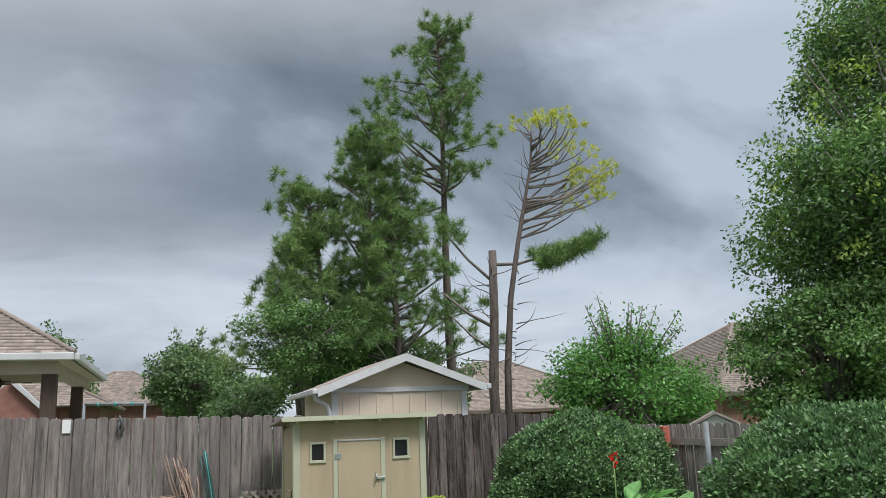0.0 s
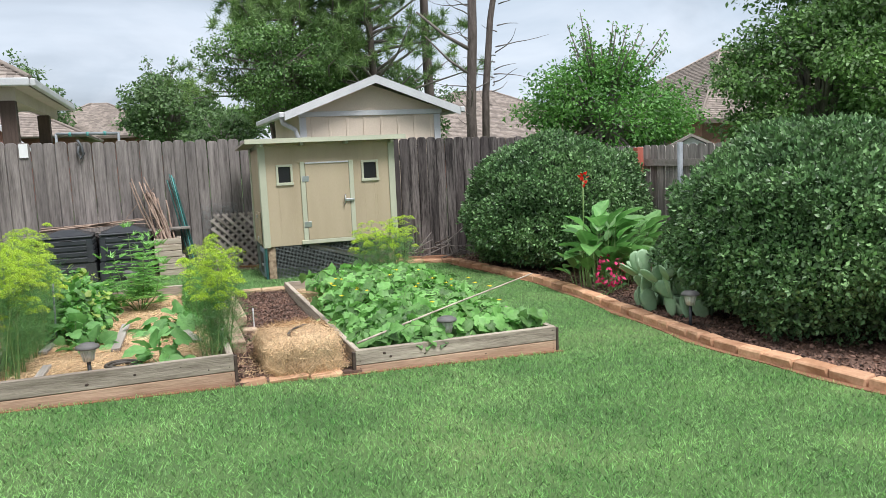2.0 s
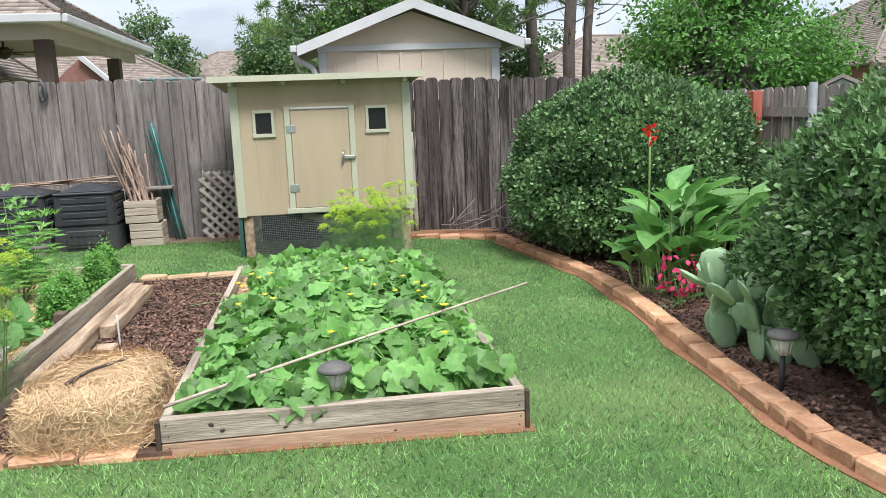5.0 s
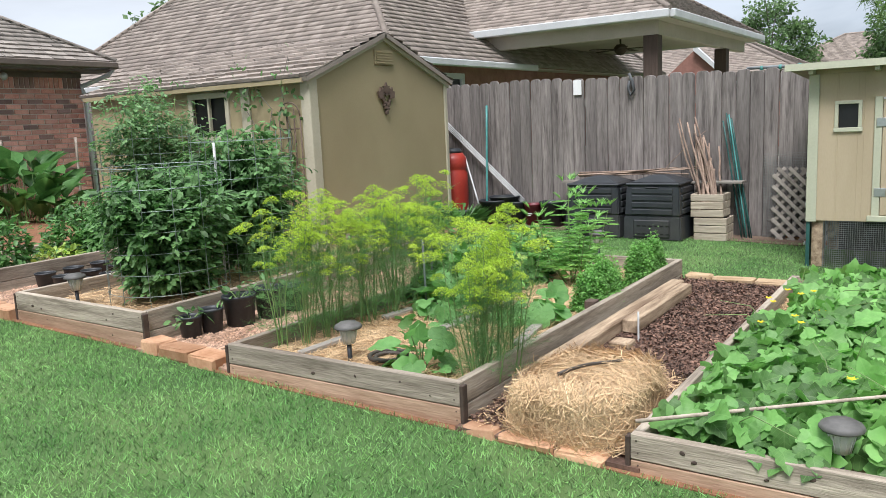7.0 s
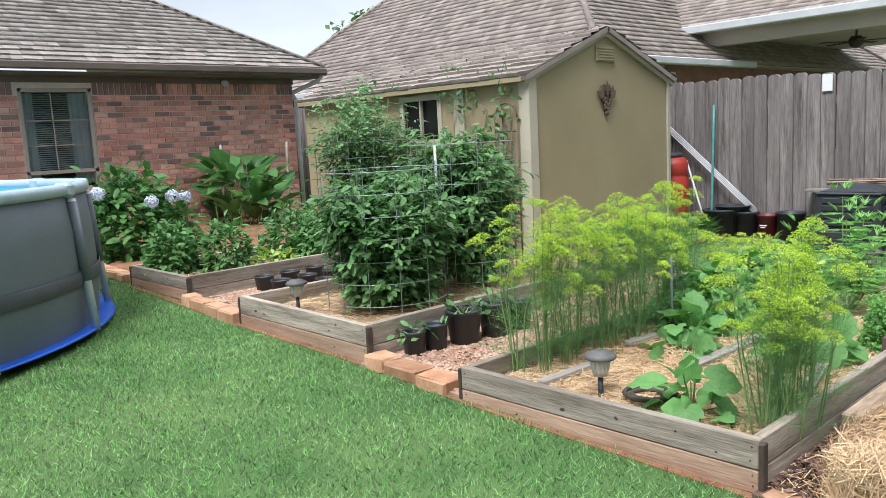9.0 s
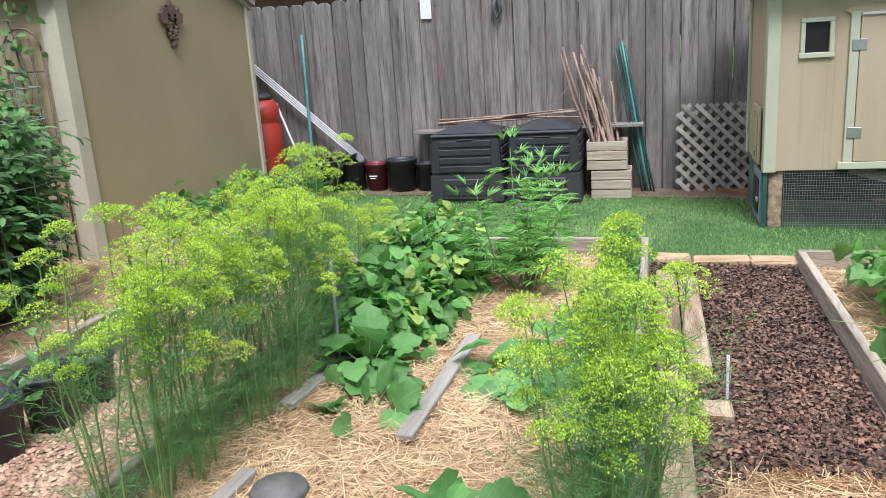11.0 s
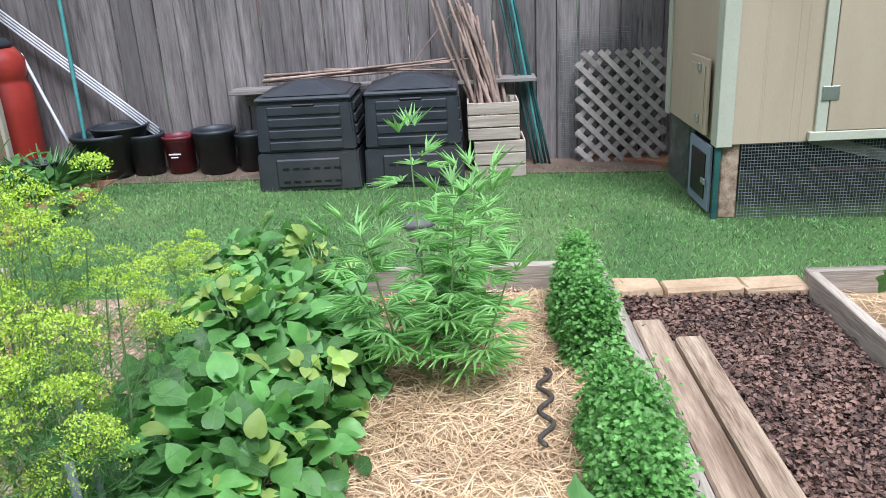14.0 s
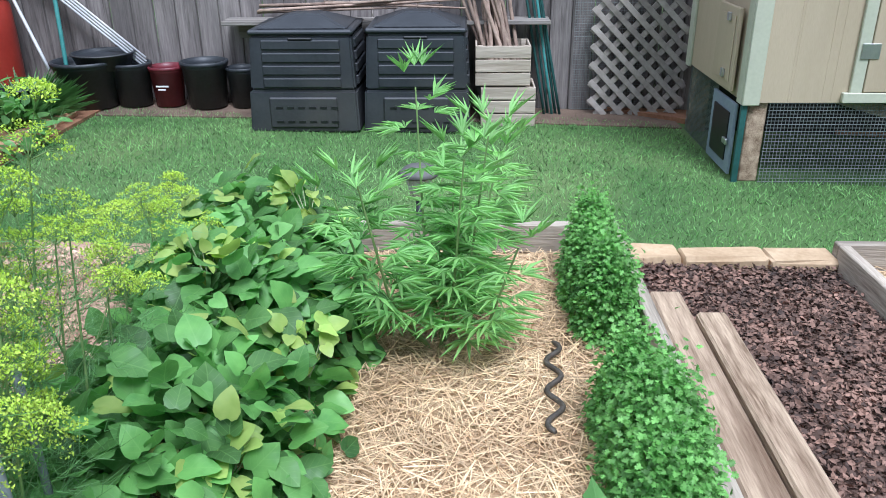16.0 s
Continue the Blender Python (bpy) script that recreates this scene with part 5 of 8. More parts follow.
def crate(x0, x1, y0, y1, z0, n, label):
    root = thing("wooden_crate", (x0, y0, z0), label, "crate", "stacked wooden crates")
    w, d, sh = x1 - x0, y1 - y0, 0.073
    for i in range(n):
        z = i * (sh + 0.008)
        part("slat", boxed(0, w, 0, 0.012, z, z + sh, bevel=0.003), M["crate"], root)
        part("slat", boxed(0, w, d - 0.012, d, z, z + sh, bevel=0.003), M["crate"], root)
        part("slat", boxed(0, 0.012, 0.014, d - 0.014, z, z + sh, bevel=0.003), M["crate"], root)
        part("slat", boxed(w - 0.012, w, 0.014, d - 0.014, z, z + sh, bevel=0.003), M["crate"], root)
    for a in (0.014, w - 0.044):
        for b in (0.014, d - 0.044):
            part("corner_block", boxed(a, a + 0.03, b, b + 0.03, 0.005, n * (sh + 0.008) - 0.01), M["crate"], root)
    part("base", boxed(0.014, w - 0.014, 0.014, d - 0.014, 0.005, 0.017), M["crate"], root)
    return root


crate(0.185, 0.515, 10.92, 11.22, gz(0.35, 11), 3, "pale weathered slatted wooden crate on the grass")
crate(0.15, 0.48, 10.93, 11.23, gz(0.35, 11) + 0.245, 3, "pale wooden crate of cut branches on another crate")


def rod(name, a, b, r0, r1, material, label, category, group="", bend=0.0, seg=7, rnd=None):
    a, b = Vector(a), Vector(b)
    root_pts = []
    rr = rnd or random.Random(1)
    off = Vector((rr.uniform(-1, 1), rr.uniform(-0.3, 0.3), 0)) * bend
    for i in range(6):
        k = i / 5
        root_pts.append(a.lerp(b, k) - a + off * math.sin(k * math.pi) + Vector((rr.uniform(-1, 1), rr.uniform(-1, 1), 0)) * bend * 0.15 * (0 < i < 5))
    bm = bmesh.new()
    tube(bm, root_pts, [r0 + (r1 - r0) * i / 5 for i in range(6)], seg)
    ob = part(name, bm, material)
    ob.location = a
    return tagged(ob, label, category, group)


rs = random.Random(11)
for i in range(24):
    bx = 0.20 + rs.random() * 0.22
    tip = rs.random()
    rod("branch", (bx + 0.03, 10.98 + rs.random() * 0.18, 0.34), (bx - 0.02 - 0.34 * tip * tip, 11.2 + rs.random() * 0.1, 0.78 + 0.55 * tip + rs.uniform(-0.08, 0.08)), 0.015, 0.009, M["stick"], "bare cut branch standing in a wooden crate", "branch", "branches in the crate", 0.045, 6, rs)
for i in range(5):
    rod("garden_stake", (0.60 + i * 0.025, 11.22 + 0.02 * (i % 2), gz(0.6, 11)), (0.37 + i * 0.026 + rs.uniform(-0.02, 0.02), 11.33, 1.12 + rs.uniform(0.1, 0.28)), 0.009, 0.009, M["teal"] if i == 2 else M["dk_green"], "dark green metal garden stake leaning on the fence", "garden stake", "garden stakes", 0.004, 6, rs)
for i in range(9):
    x = -1.25 + rs.random() * 0.5
    rod("twig", (x, 10.95 + rs.random() * 0.3, 0.74 + 0.02 * (i % 3)), (x + 0.8 + rs.random() * 0.3, 10.95 + rs.random() * 0.3, 0.76 + 0.025 * (i % 4)), 0.012, 0.006, M["stick"], "dry stick lying on the compost bins", "stick", "sticks on the bins", 0.03, 5, rs)
rod("twig", (-0.2, 11.1, 0.78), (0.20, 11.3, 1.2), 0.005, 0.003, M["stick"], "thin bare twig against the fence", "stick", bend=0.04)
for i in range(4):
    rod("pole", (-1.95, 11.22, 0.445 - 0.024 * i), (-3.10, 11.335, 1.42 - 0.026 * i), 0.0072, 0.0072, M["white_pole"], "long white pole leaning on the fence", "pole", "white poles", 0.0, 8)
rod("pole", (-2.42, 11.1, gz(-2.4, 11)), (-2.50, 11.33, 1.60), 0.014, 0.014, M["teal"], "teal metal pole leaning on the fence", "pole")
rod("tool_handle", (-2.50, 11.05, 0.40), (-2.80, 11.25, 0.98), 0.011, 0.011, M["white_pole"], "pale tool handle against the fence", "tool")
sh = thing("fence_shelf", (-1.42, 11.15, 0.55), "grey plank shelf fixed to the fence", "shelf")
part("board", boxed(0, 2.03, 0, 0.2, 0.10, 0.125, bevel=0.003), M["rail"], sh)
part("bracket", boxed(0.06, 0.5, 0.16, 0.2, 0.0, 0.099, bevel=0.003), M["rail"], sh)


def barrel():
    root = thing("rain_barrel", (-2.93, 11.155, gz(-2.8, 11)), "red plastic rain barrel with dark lid beside the shed", "barrel")
    bm = bmesh.new()
    lathe(bm, [(0, 0), (0.17, 0), (0.185, 0.1), (0.19, 0.45), (0.186, 0.62), (0.172, 0.645), (0.172, 0.675), (0.186, 0.70), (0.178, 0.80), (0.135, 0.87), (0, 0.87)], 26)
    part("body", bm, M["red"], root)
    bm = bmesh.new()
    lathe(bm, [(0, 0.871), (0.12, 0.871), (0.12, 0.90), (0.09, 0.93), (0, 0.93)], 22)
    part("lid", bm, M["black"], root)


barrel()


def pot(x, y, r, h, material, label, group, plant=None, z=None):
    root = thing("plant_pot", (x, y, (gz(x, y) + 0.016) if z is None else z), label, "plant pot", group)
    bm = bmesh.new()
    lathe(bm, [(0, 0.0), (r * 0.8, 0), (r * 0.97, h * 0.86), (r, h * 0.87), (r * 1.02, h), (r * 0.95, h), (r * 0.93, h * 0.87), (r * 0.9, h * 0.8), (0, h * 0.78)], 22)
    part("body", bm, material, root)
    bm = bmesh.new()
    lathe(bm, [(r * 1.01, h * 0.92), (r * 1.045, h * 0.93), (r * 1.045, h * 0.99), (r * 1.0, h * 1.0)], 22)
    part("rim", bm, material, root)
    return root


for x, y, r, h, m, t in ((-2.30, 11.12, 0.20, 0.29, "black", "large black plastic nursery pot"), (-2.04, 11.18, 0.125, 0.27, "black", "black plastic nursery pot"), (-1.82, 11.2, 0.11, 0.25, "maroon", "maroon plastic bucket"), (-1.57, 11.19, 0.145, 0.29, "black", "black plastic nursery pot"), (-1.34, 11.22, 0.10, 0.25, "black", "small black plastic pot"), (-2.62, 10.88, 0.12, 0.16, "black", "black plastic nursery pot")):
    pot(x, y, r, h, M[m], t + " on the ground by the fence", "pots along the fence")
b = pot(-2.2, 11.17, 0.19, 0.1, M["black"], "wide black plastic tub lying on other pots", "pots along the fence", z=0.39)
for x, y, r, h in ((-1.625, 5.93, 0.075, 0.15), (-1.595, 6.08, 0.078, 0.17), (-1.555, 6.29, 0.112, 0.22), (-1.51, 6.53, 0.11, 0.23), (-1.50, 6.75, 0.09, 0.2)):
    pot(x, y, r, h, M["black"], "black nursery pot on the gravel beside the raised bed", "pots on the gravel path")
for i in range(9):
    pot(-3.85 + 0.27 * (i % 3) - 0.2, 6.35 + 0.26 * (i // 3), 0.085, 0.13, M["black"], "small black empty nursery pot on the gravel", "small empty pots")
# maroon bucket's print: two pale bars
bars = thing("bucket_label", (-1.82, 11.088, gz(-1.8, 11) + 0.15), "small pale print on a maroon bucket", "label")
part("bar", boxed(-0.04, 0.04, -0.002, 0.0, 0.0, 0.01), M["paper"], bars)
part("bar", boxed(-0.03, 0.02, -0.002, 0.0, -0.02, -0.012), M["paper"], bars)


def lattice():
    root = thing("lattice_panel", (0.90, 11.30, gz(0.9)), "grey weathered diagonal wooden lattice panel against the fence", "lattice")
    root.matrix_world = pose(0.885, 11.25, gz(0.9, 11), -4, 0, 0)
    w, h, s = 0.60, 0.74, 0.112
    for sign in (1, -1):
        k = -h
        while k < w:
            pts = []
            # the strip from (k,0) upwards, cut to the panel
            a = Vector((max(k, 0), 0, max(0, -k))) if sign == 1 else Vector((min(w, w - k), 0, max(0, -k)))
            lx = (w - max(k, 0))
            l = min(lx, h - max(0, -k))
            if l > 0.06:
                a = Vector((max(k, 0), 0, max(0, -k)))
                b = a + Vector((l, 0, l))
                if sign == -1:
                    a.x, b.x = w - a.x, w - b.x
                d = b - a
                bm = bmesh.new()
                box(bm, 0, d.length, -0.004, 0.004, -0.018, 0.018, bevel=0.0015)
                st = part("strip", bm, M["lattice"], root)
                st.matrix_basis = Matrix.Translation(a + Vector((0, 0.009 * sign, 0))) @ pose(0, 0, 0, 0, -math.degrees(math.atan2(d.z, d.x)), 0)
            k += s
    return root


lattice()
wires = [((0.78, 11.345, gz(0.9, 11) + z), (1.25, 11.345, gz(0.9, 11) + z)) for z in np.arange(0.02, 0.9, 0.016)] + [((x, 11.345, gz(x)), (x, 11.345, gz(x) + 0.9)) for x in np.arange(0.78, 1.26, 0.016)]
tagged(wire_grid("wire_mesh", wires, 0.0011, M["mesh_wire"], None), "sheet of fine wire mesh against the fence", "wire mesh")
tagged(part("note", boxed(-1.335, -1.235, 11.352, 11.358, 1.66, 1.83), M["paper"]), "white paper tag pinned to the fence top", "paper")
hook = bmesh.new()
tube(hook, [(-0.66, 11.35, 1.86), (-0.62, 11.34, 1.78), (-0.60, 11.345, 1.68), (-0.64, 11.345, 1.62), (-0.67, 11.345, 1.70), (-0.65, 11.345, 1.78)], 0.016, 7)
tagged(part("rope", hook, M["strap"]), "short dark rope hung over the fence", "rope")
rod("board", (3.2, 11.25, gz(3.2)), (3.17, 11.33, 1.25), 0.045, 0.045, M["plank"], "grey board leaning on the fence behind the coop", "board", seg=4)
for i in range(16):
    x = 3.6 + rs.random() * 0.8
    rod("twig", (x, 10.85 + rs.random() * 0.4, gz(x) + 0.03 + rs.random() * 0.25), (x + rs.uniform(-0.6, 0.6), 10.85 + rs.random() * 0.4, gz(x) + 0.05 + rs.random() * 0.4), 0.012, 0.005, M["grey_bark"], "dry branch in a brush pile by the fence", "branch", "brush pile", 0.04, 5, rs)


# ---- on the mulch path ----
def timber(x0, x1, y0, y1, z0, z1, label):
    tagged(part("timber", boxed(x0, x1, y0, y1, z0, z1, bevel=0.008), M["timber"]), label, "timber", "timbers beside the bed")


timber(0.705, 0.808, 6.27, 8.53, 0.068, 0.162, "long square weathered timber against the raised bed")
timber(0.715, 0.80, 6.45, 8.45, 0.02, 0.066, "square timber on the mulch")
timber(0.816, 0.908, 7.21, 8.37, 0.085, 0.172, "shorter square timber beside the raised bed")
timber(0.82, 0.90, 7.35, 8.3, 0.02, 0.083, "square timber on the mulch")
timber(0.84, 0.965, 6.93, 7.05, 0.02, 0.105, "short offcut of square timber")
rod("stake", (0.955, 7.12, gz(1)), (0.955, 7.12, 0.25), 0.006, 0.006, M["white_pole"], "thin pale stake by the timbers", "stake")
rod("branch_on_straw", (1.06, 5.80, 0.275), (1.24, 6.12, 0.275), 0.010, 0.006, M["snake"], "crooked dark stick lying on the straw bale", "stick", bend=0.05)


def straw_bale():
    root = thing("straw_bale", (1.14, 5.95, gz(1.2) + 0.02), "broken golden straw bale on the mulch path", "straw bale")
    bm = bmesh.new()
    bmesh.ops.create_icosphere(bm, subdivisions=4, radius=1.0)
    for v in bm.verts:
        c = v.co.copy()
        k = [math.copysign(abs(c[i]) ** 0.55, c[i]) for i in range(3)]
        n = 0.035 * noise.noise(c * 3) + 0.02 * noise.noise(c * 8)
        v.co = Vector((k[0] * (0.235 + n), k[1] * (0.30 + n), max(0.0, 0.09 + k[2] * (0.11 + n))))
    part("core", bm, M["straw"], root)
    n = 21000
    half = np.array([0.252, 0.325, 0.102])
    q = RNG.uniform(-1, 1, (n, 3))
    face = RNG.choice(5, n, p=[0.40, 0.13, 0.13, 0.20, 0.14])
    for k, (axis, side) in enumerate(((2, 1), (0, 1), (0, -1), (1, -1), (1, 1))):
        q[face == k, axis] = side
    d = np.sign(q) * np.abs(q) ** 5
    soft = np.maximum(np.linalg.norm(np.abs(q) ** 1.0 * np.array([1, 1, 0.6]), axis=1, keepdims=True) / 1.22, 1.0)
    P = q / soft * half * RNG.uniform(0.93, 1.07, (n, 1)) + np.array([0, 0, 0.108]) + RNG.normal(0, 0.017, (n, 3))
    P[:, :2] *= 1 + 0.28 * np.clip(0.09 - P[:, 2:3], 0, 0.1) / 0.1 * RNG.random((n, 1))
    P[:, 2] = np.maximum(P[:, 2], 0.004)
    D = unit(np.cross(d + RNG.normal(0, 0.05, d.shape), RNG.normal(size=(n, 3)))) + RNG.normal(0, 0.2, (n, 3))
    bar = (np.array([(-0.5, -0.011, 0), (-0.5, 0.011, 0), (0.5, 0.011, 0), (0.5, -0.011, 0)]), np.array([(0, 1, 2), (0, 2, 3)]))
    leaves("loose_straw", P, D, d + RNG.normal(0, 0.3, (n, 3)), RNG.uniform(0.05, 0.14, n), bar, M["straw"], root, "loose straws", "stuff")


straw_bale()


# ---- planks, hose and lamps in the straw bed ----
def flat_plank(a, b, w, label, z=0.155):
    a, b = Vector((*a, z)), Vector((*b, z))
    d = b - a
    bm = boxed(0, d.length, -w / 2, w / 2, -0.012, 0.014, bevel=0.004)
    ob = tagged(part("plank", bm, M["rail"]), label, "plank", "planks in the bed")
    ob.matrix_basis = Matrix.Translation(a) @ pose(0, 0, 0, 0, 0, math.degrees(math.atan2(d.y, d.x)))


flat_plank((-0.08, 7.46), (-0.115, 6.52), 0.064, "weathered grey plank lying on the straw")
flat_plank((0.315, 7.29), (0.47, 6.50), 0.066, "weathered grey plank lying on the straw")
flat_plank((-0.57, 7.2), (-0.63, 6.7), 0.06, "old grey plank lying on the straw")
flat_plank((-0.56, 5.83), (-0.54, 6.25), 0.055, "old grey plank lying on the straw")
tagged(part("block", boxed(0.553, 0.621, 7.25, 7.33, 0.1, 0.255, bevel=0.005), M["wood_brown"]), "short brown wooden block in the corner of the bed", "block")


def snake(pts, r, label):
    bm = bmesh.new()
    tube(bm, pts, [r * 0.5] + [r] * (len(pts) - 3) + [r * 1.1, r * 0.6], 8)
    tagged(part("toy_snake", bm, M["snake"]), label, "toy snake")


snake([(0.357 - 0.0008 * i + 0.02 * math.sin(i * 0.47), 8.2 - 0.0108 * i, LEVEL["L"] + 0.034) for i in range(41)], 0.0078, "dark rubber toy snake lying on the straw")
snake([(-0.04 + (0.062 + 0.0021 * i) * math.cos(i * 0.42), 5.99 + (0.062 + 0.0021 * i) * math.sin(i * 0.42), LEVEL["L"] + 0.034 + 0.0005 * i) for i in range(32)], 0.012, "coiled dark rubber toy snake on the straw")


def solar_lamp(x, y, z, label, h=0.26, tilt=0):
    root = tagged(new("solar_lamp"), label, "garden lamp", "solar path lamps")
    root.matrix_world = pose(x, y, z, tilt, tilt * 0.5, 0)
    bm = bmesh.new()
    tube(bm, [(0, 0, -0.05), (0, 0, h - 0.09)], 0.013, 10)
    part("stake", bm, M["black"], root, "black plastic stake")
    bm = bmesh.new()
    lathe(bm, [(0, h - 0.085), (0.03, h - 0.085), (0.04, h - 0.04), (0.048, h - 0.01), (0.048, h), (0, h)], 18)
    lens_ = part("lens", bm, M["lamp_clear"], root, "ribbed clear lens")
    for i in range(12):
        a = i * math.pi / 6
        bm = bmesh.new()
        tube(bm, [(0.031 * math.cos(a), 0.031 * math.sin(a), h - 0.084), (0.049 * math.cos(a), 0.049 * math.sin(a), h - 0.008)], 0.003, 4)
        part("rib", bm, M["lamp_clear"], lens_)
    bm = bmesh.new()
    lathe(bm, [(0, h + 0.001), (0.074, h + 0.001), (0.078, h + 0.008), (0.07, h + 0.022), (0.05, h + 0.03), (0.048, h + 0.034), (0, h + 0.036)], 22)
    part("cap", bm, M["lamp_top"], root, "dark round cap")
    return root


solar_lamp(-2.79, 5.87, LEVEL["M"], "solar path lamp with clear lens in a raised bed", 0.21)
solar_lamp(-0.24, 5.89, LEVEL["L"], "solar path lamp with clear lens in straw", 0.20)
solar_lamp(2.212, 5.70, LEVEL["R"], "solar path lamp among cucumber leaves", 0.20)
solar_lamp(4.37, 5.70, gz(4.47) + 0.03, "solar path lamp by the brick edging", 0.28)
solar_lamp(-0.075, 9.0, gz(0, 9) + 0.0, "solar path lamp standing behind the raised bed", 0.32)

# pole lying across the vines
rod("bamboo_pole", (1.50, 5.57, 0.215), (3.32, 6.52, 0.41), 0.0085, 0.006, M["plank"], "long weathered cane lying across the vines", "cane", bend=0.02)


# ---- above-ground pool ----
def pool():
    cx, cy, R = -5.24, 2.93, 2.3
    z = gz(cx)
    root = thing("frame_pool", (cx, cy, z), "grey above-ground frame pool with blue liner", "pool")
    bm = bmesh.new()
    seg = 64
    lathe(bm, [(R, 0.02), (R + 0.03, 0.3), (R + 0.02, 0.7), (R - 0.01, 0.98), (R - 0.05, 0.98), (R - 0.04, 0.3), (R - 0.05, 0.05)], seg)
    part("wall", bm, M["pool"], root, "grey vinyl pool wall")
    bm = bmesh.new()
    lathe(bm, [(R - 0.055, 0.99), (R - 0.06, 0.2), (0, 0.2)], seg)
    part("liner", bm, M["pool_blue"], root, "light blue liner")
    bm = bmesh.new()
    lathe(bm, [(0, 0.82), (R - 0.062, 0.82)], seg)
    part("water", bm, M["pool_blue"], root, "pale blue water")
    bm = bmesh.new()
    ring = [((R - 0.02) * math.cos(2 * math.pi * i / seg), (R - 0.02) * math.sin(2 * math.pi * i / seg), 1.0) for i in range(seg + 1)]
    tube(bm, ring, 0.045, 10, cap=False)
    part("top_rail", bm, M["pool_rim"], root, "pale tube along the rim")
    for i in range(14):
        a = 2 * math.pi * i / 14 + 0.02
        ux, uy = math.cos(a), math.sin(a)
        bm = bmesh.new()
        tube(bm, [(ux * (R + 0.09), uy * (R + 0.09), 0.0), (ux * (R + 0.02), uy * (R + 0.02), 0.94)], 0.028, 10)
        part("leg", bm, M["white_pole"], root, "white tubular leg")
        bm = bmesh.new()
        tube(bm, [(ux * (R + 0.063), uy * (R + 0.063), 0.36), (ux * (R + 0.022), uy * (R + 0.022), 0.92)], 0.034, 10)
        part("leg_sleeve", bm, M["pool"], root, "grey vinyl sleeve over the leg")
        bm = bmesh.new()
        box(bm, -0.06, 0.06, -0.055, 0.055, -0.05, 0.05, bevel=0.02, m=pose(ux * (R - 0.02), uy * (R - 0.02), 1.0, 0, 0, math.degrees(a)))
        part("joint", bm, M["pool_rim"], root)
    bm = bmesh.new()
    lathe(bm, [(R + 0.045, 0.33), (R + 0.05, 0.34), (R + 0.048, 0.42), (R + 0.04, 0.43)], seg)
    part("strap", bm, M["strap"], root, "dark band around the pool")
    bm = bmesh.new()
    lathe(bm, [(R - 0.1, 0.012), (R + 0.11, 0.012), (R + 0.12, 0.02), (R + 0.08, 0.024), (R - 0.05, 0.02)], seg)
    part("ground_cloth", bm, M["tarp"], root, "bright blue tarp edge")


pool()

rod("wooden_stake", (3.27, 11.28, gz(3.3)), (3.25, 11.33, 1.14), 0.03, 0.028, M["lattice"], "pale weathered stake standing against the fence", "stake")


# ---- plants ----
def bush(name, c, r, n, label, category="bush", size=0.05, material="holly", shape=ROUND, lump=0.13, group="", shrink=0.86):
    """A clipped round bush: near-black core for inner shade, lumpy shell of small leaves."""
    root = thing(name, (c[0], c[1], gz(c[0])), label, category, group)
    h = c[2]
    def lumpy(d):
        return 1 + lump * np.array([noise.noise(Vector(v) * 2.2 + Vector(c)) + 0.6 * noise.noise(Vector(v) * 5.5) for v in d])
    # closed dark core, seen through the leaf gaps as inner shade
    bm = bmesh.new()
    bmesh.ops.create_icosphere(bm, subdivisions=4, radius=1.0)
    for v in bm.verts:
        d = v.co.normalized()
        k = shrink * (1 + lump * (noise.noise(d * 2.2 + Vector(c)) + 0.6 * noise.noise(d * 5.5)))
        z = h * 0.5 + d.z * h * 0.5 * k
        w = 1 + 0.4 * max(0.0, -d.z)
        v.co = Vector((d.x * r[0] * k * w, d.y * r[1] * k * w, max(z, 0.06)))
    part("inner_growth", bm, M["holly_shade"], root, "near-black core standing in for the shade inside the bush")
    # sprigs of leaves
    d = unit(RNG.normal(size=(n // 6, 3)))
    d = d[d[:, 2] > -0.85]
    k = lumpy(d) * RNG.uniform(0.84, 1.04, len(d))
    w = 1 + 0.4 * np.maximum(0, -d[:, 2])
    base = np.stack([d[:, 0] * r[0] * k * w, d[:, 1] * r[1] * k * w, h * 0.5 + d[:, 2] * h * 0.5 * k], 1)
    P, D, N = [], [], []
    for j in range(8):
        off = RNG.normal(0, 1, d.shape)
        out = unit(d + np.array([0, 0, 0.35]) + off * 0.75)
        P.append(base + off * size * 0.35)
        D.append(out)
        N.append(unit(d + RNG.normal(0, 0.5, d.shape)))
    P, D, N = np.concatenate(P), np.concatenate(D), np.concatenate(N)
    ok = P[:, 2] > 0.05
    leaves("foliage", P[ok], D[ok], N[ok], RNG.uniform(0.6, 1.15, ok.sum()) * size, shape, M[material], root, kind="stuff", wide=1.0)
    return root


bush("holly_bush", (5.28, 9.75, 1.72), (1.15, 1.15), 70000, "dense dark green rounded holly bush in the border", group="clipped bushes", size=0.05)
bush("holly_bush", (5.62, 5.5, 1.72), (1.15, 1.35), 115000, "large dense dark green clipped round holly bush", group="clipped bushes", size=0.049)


def stalks(root, name, lines, r, material, seg=4):
    bm = bmesh.new()
    for pts in lines:
        tube(bm, pts, [r * (1 - 0.6 * i / (len(pts) - 1)) for i in range(len(pts))], seg, cap=False)
    return part(name, bm, M[material], root, kind="stuff")


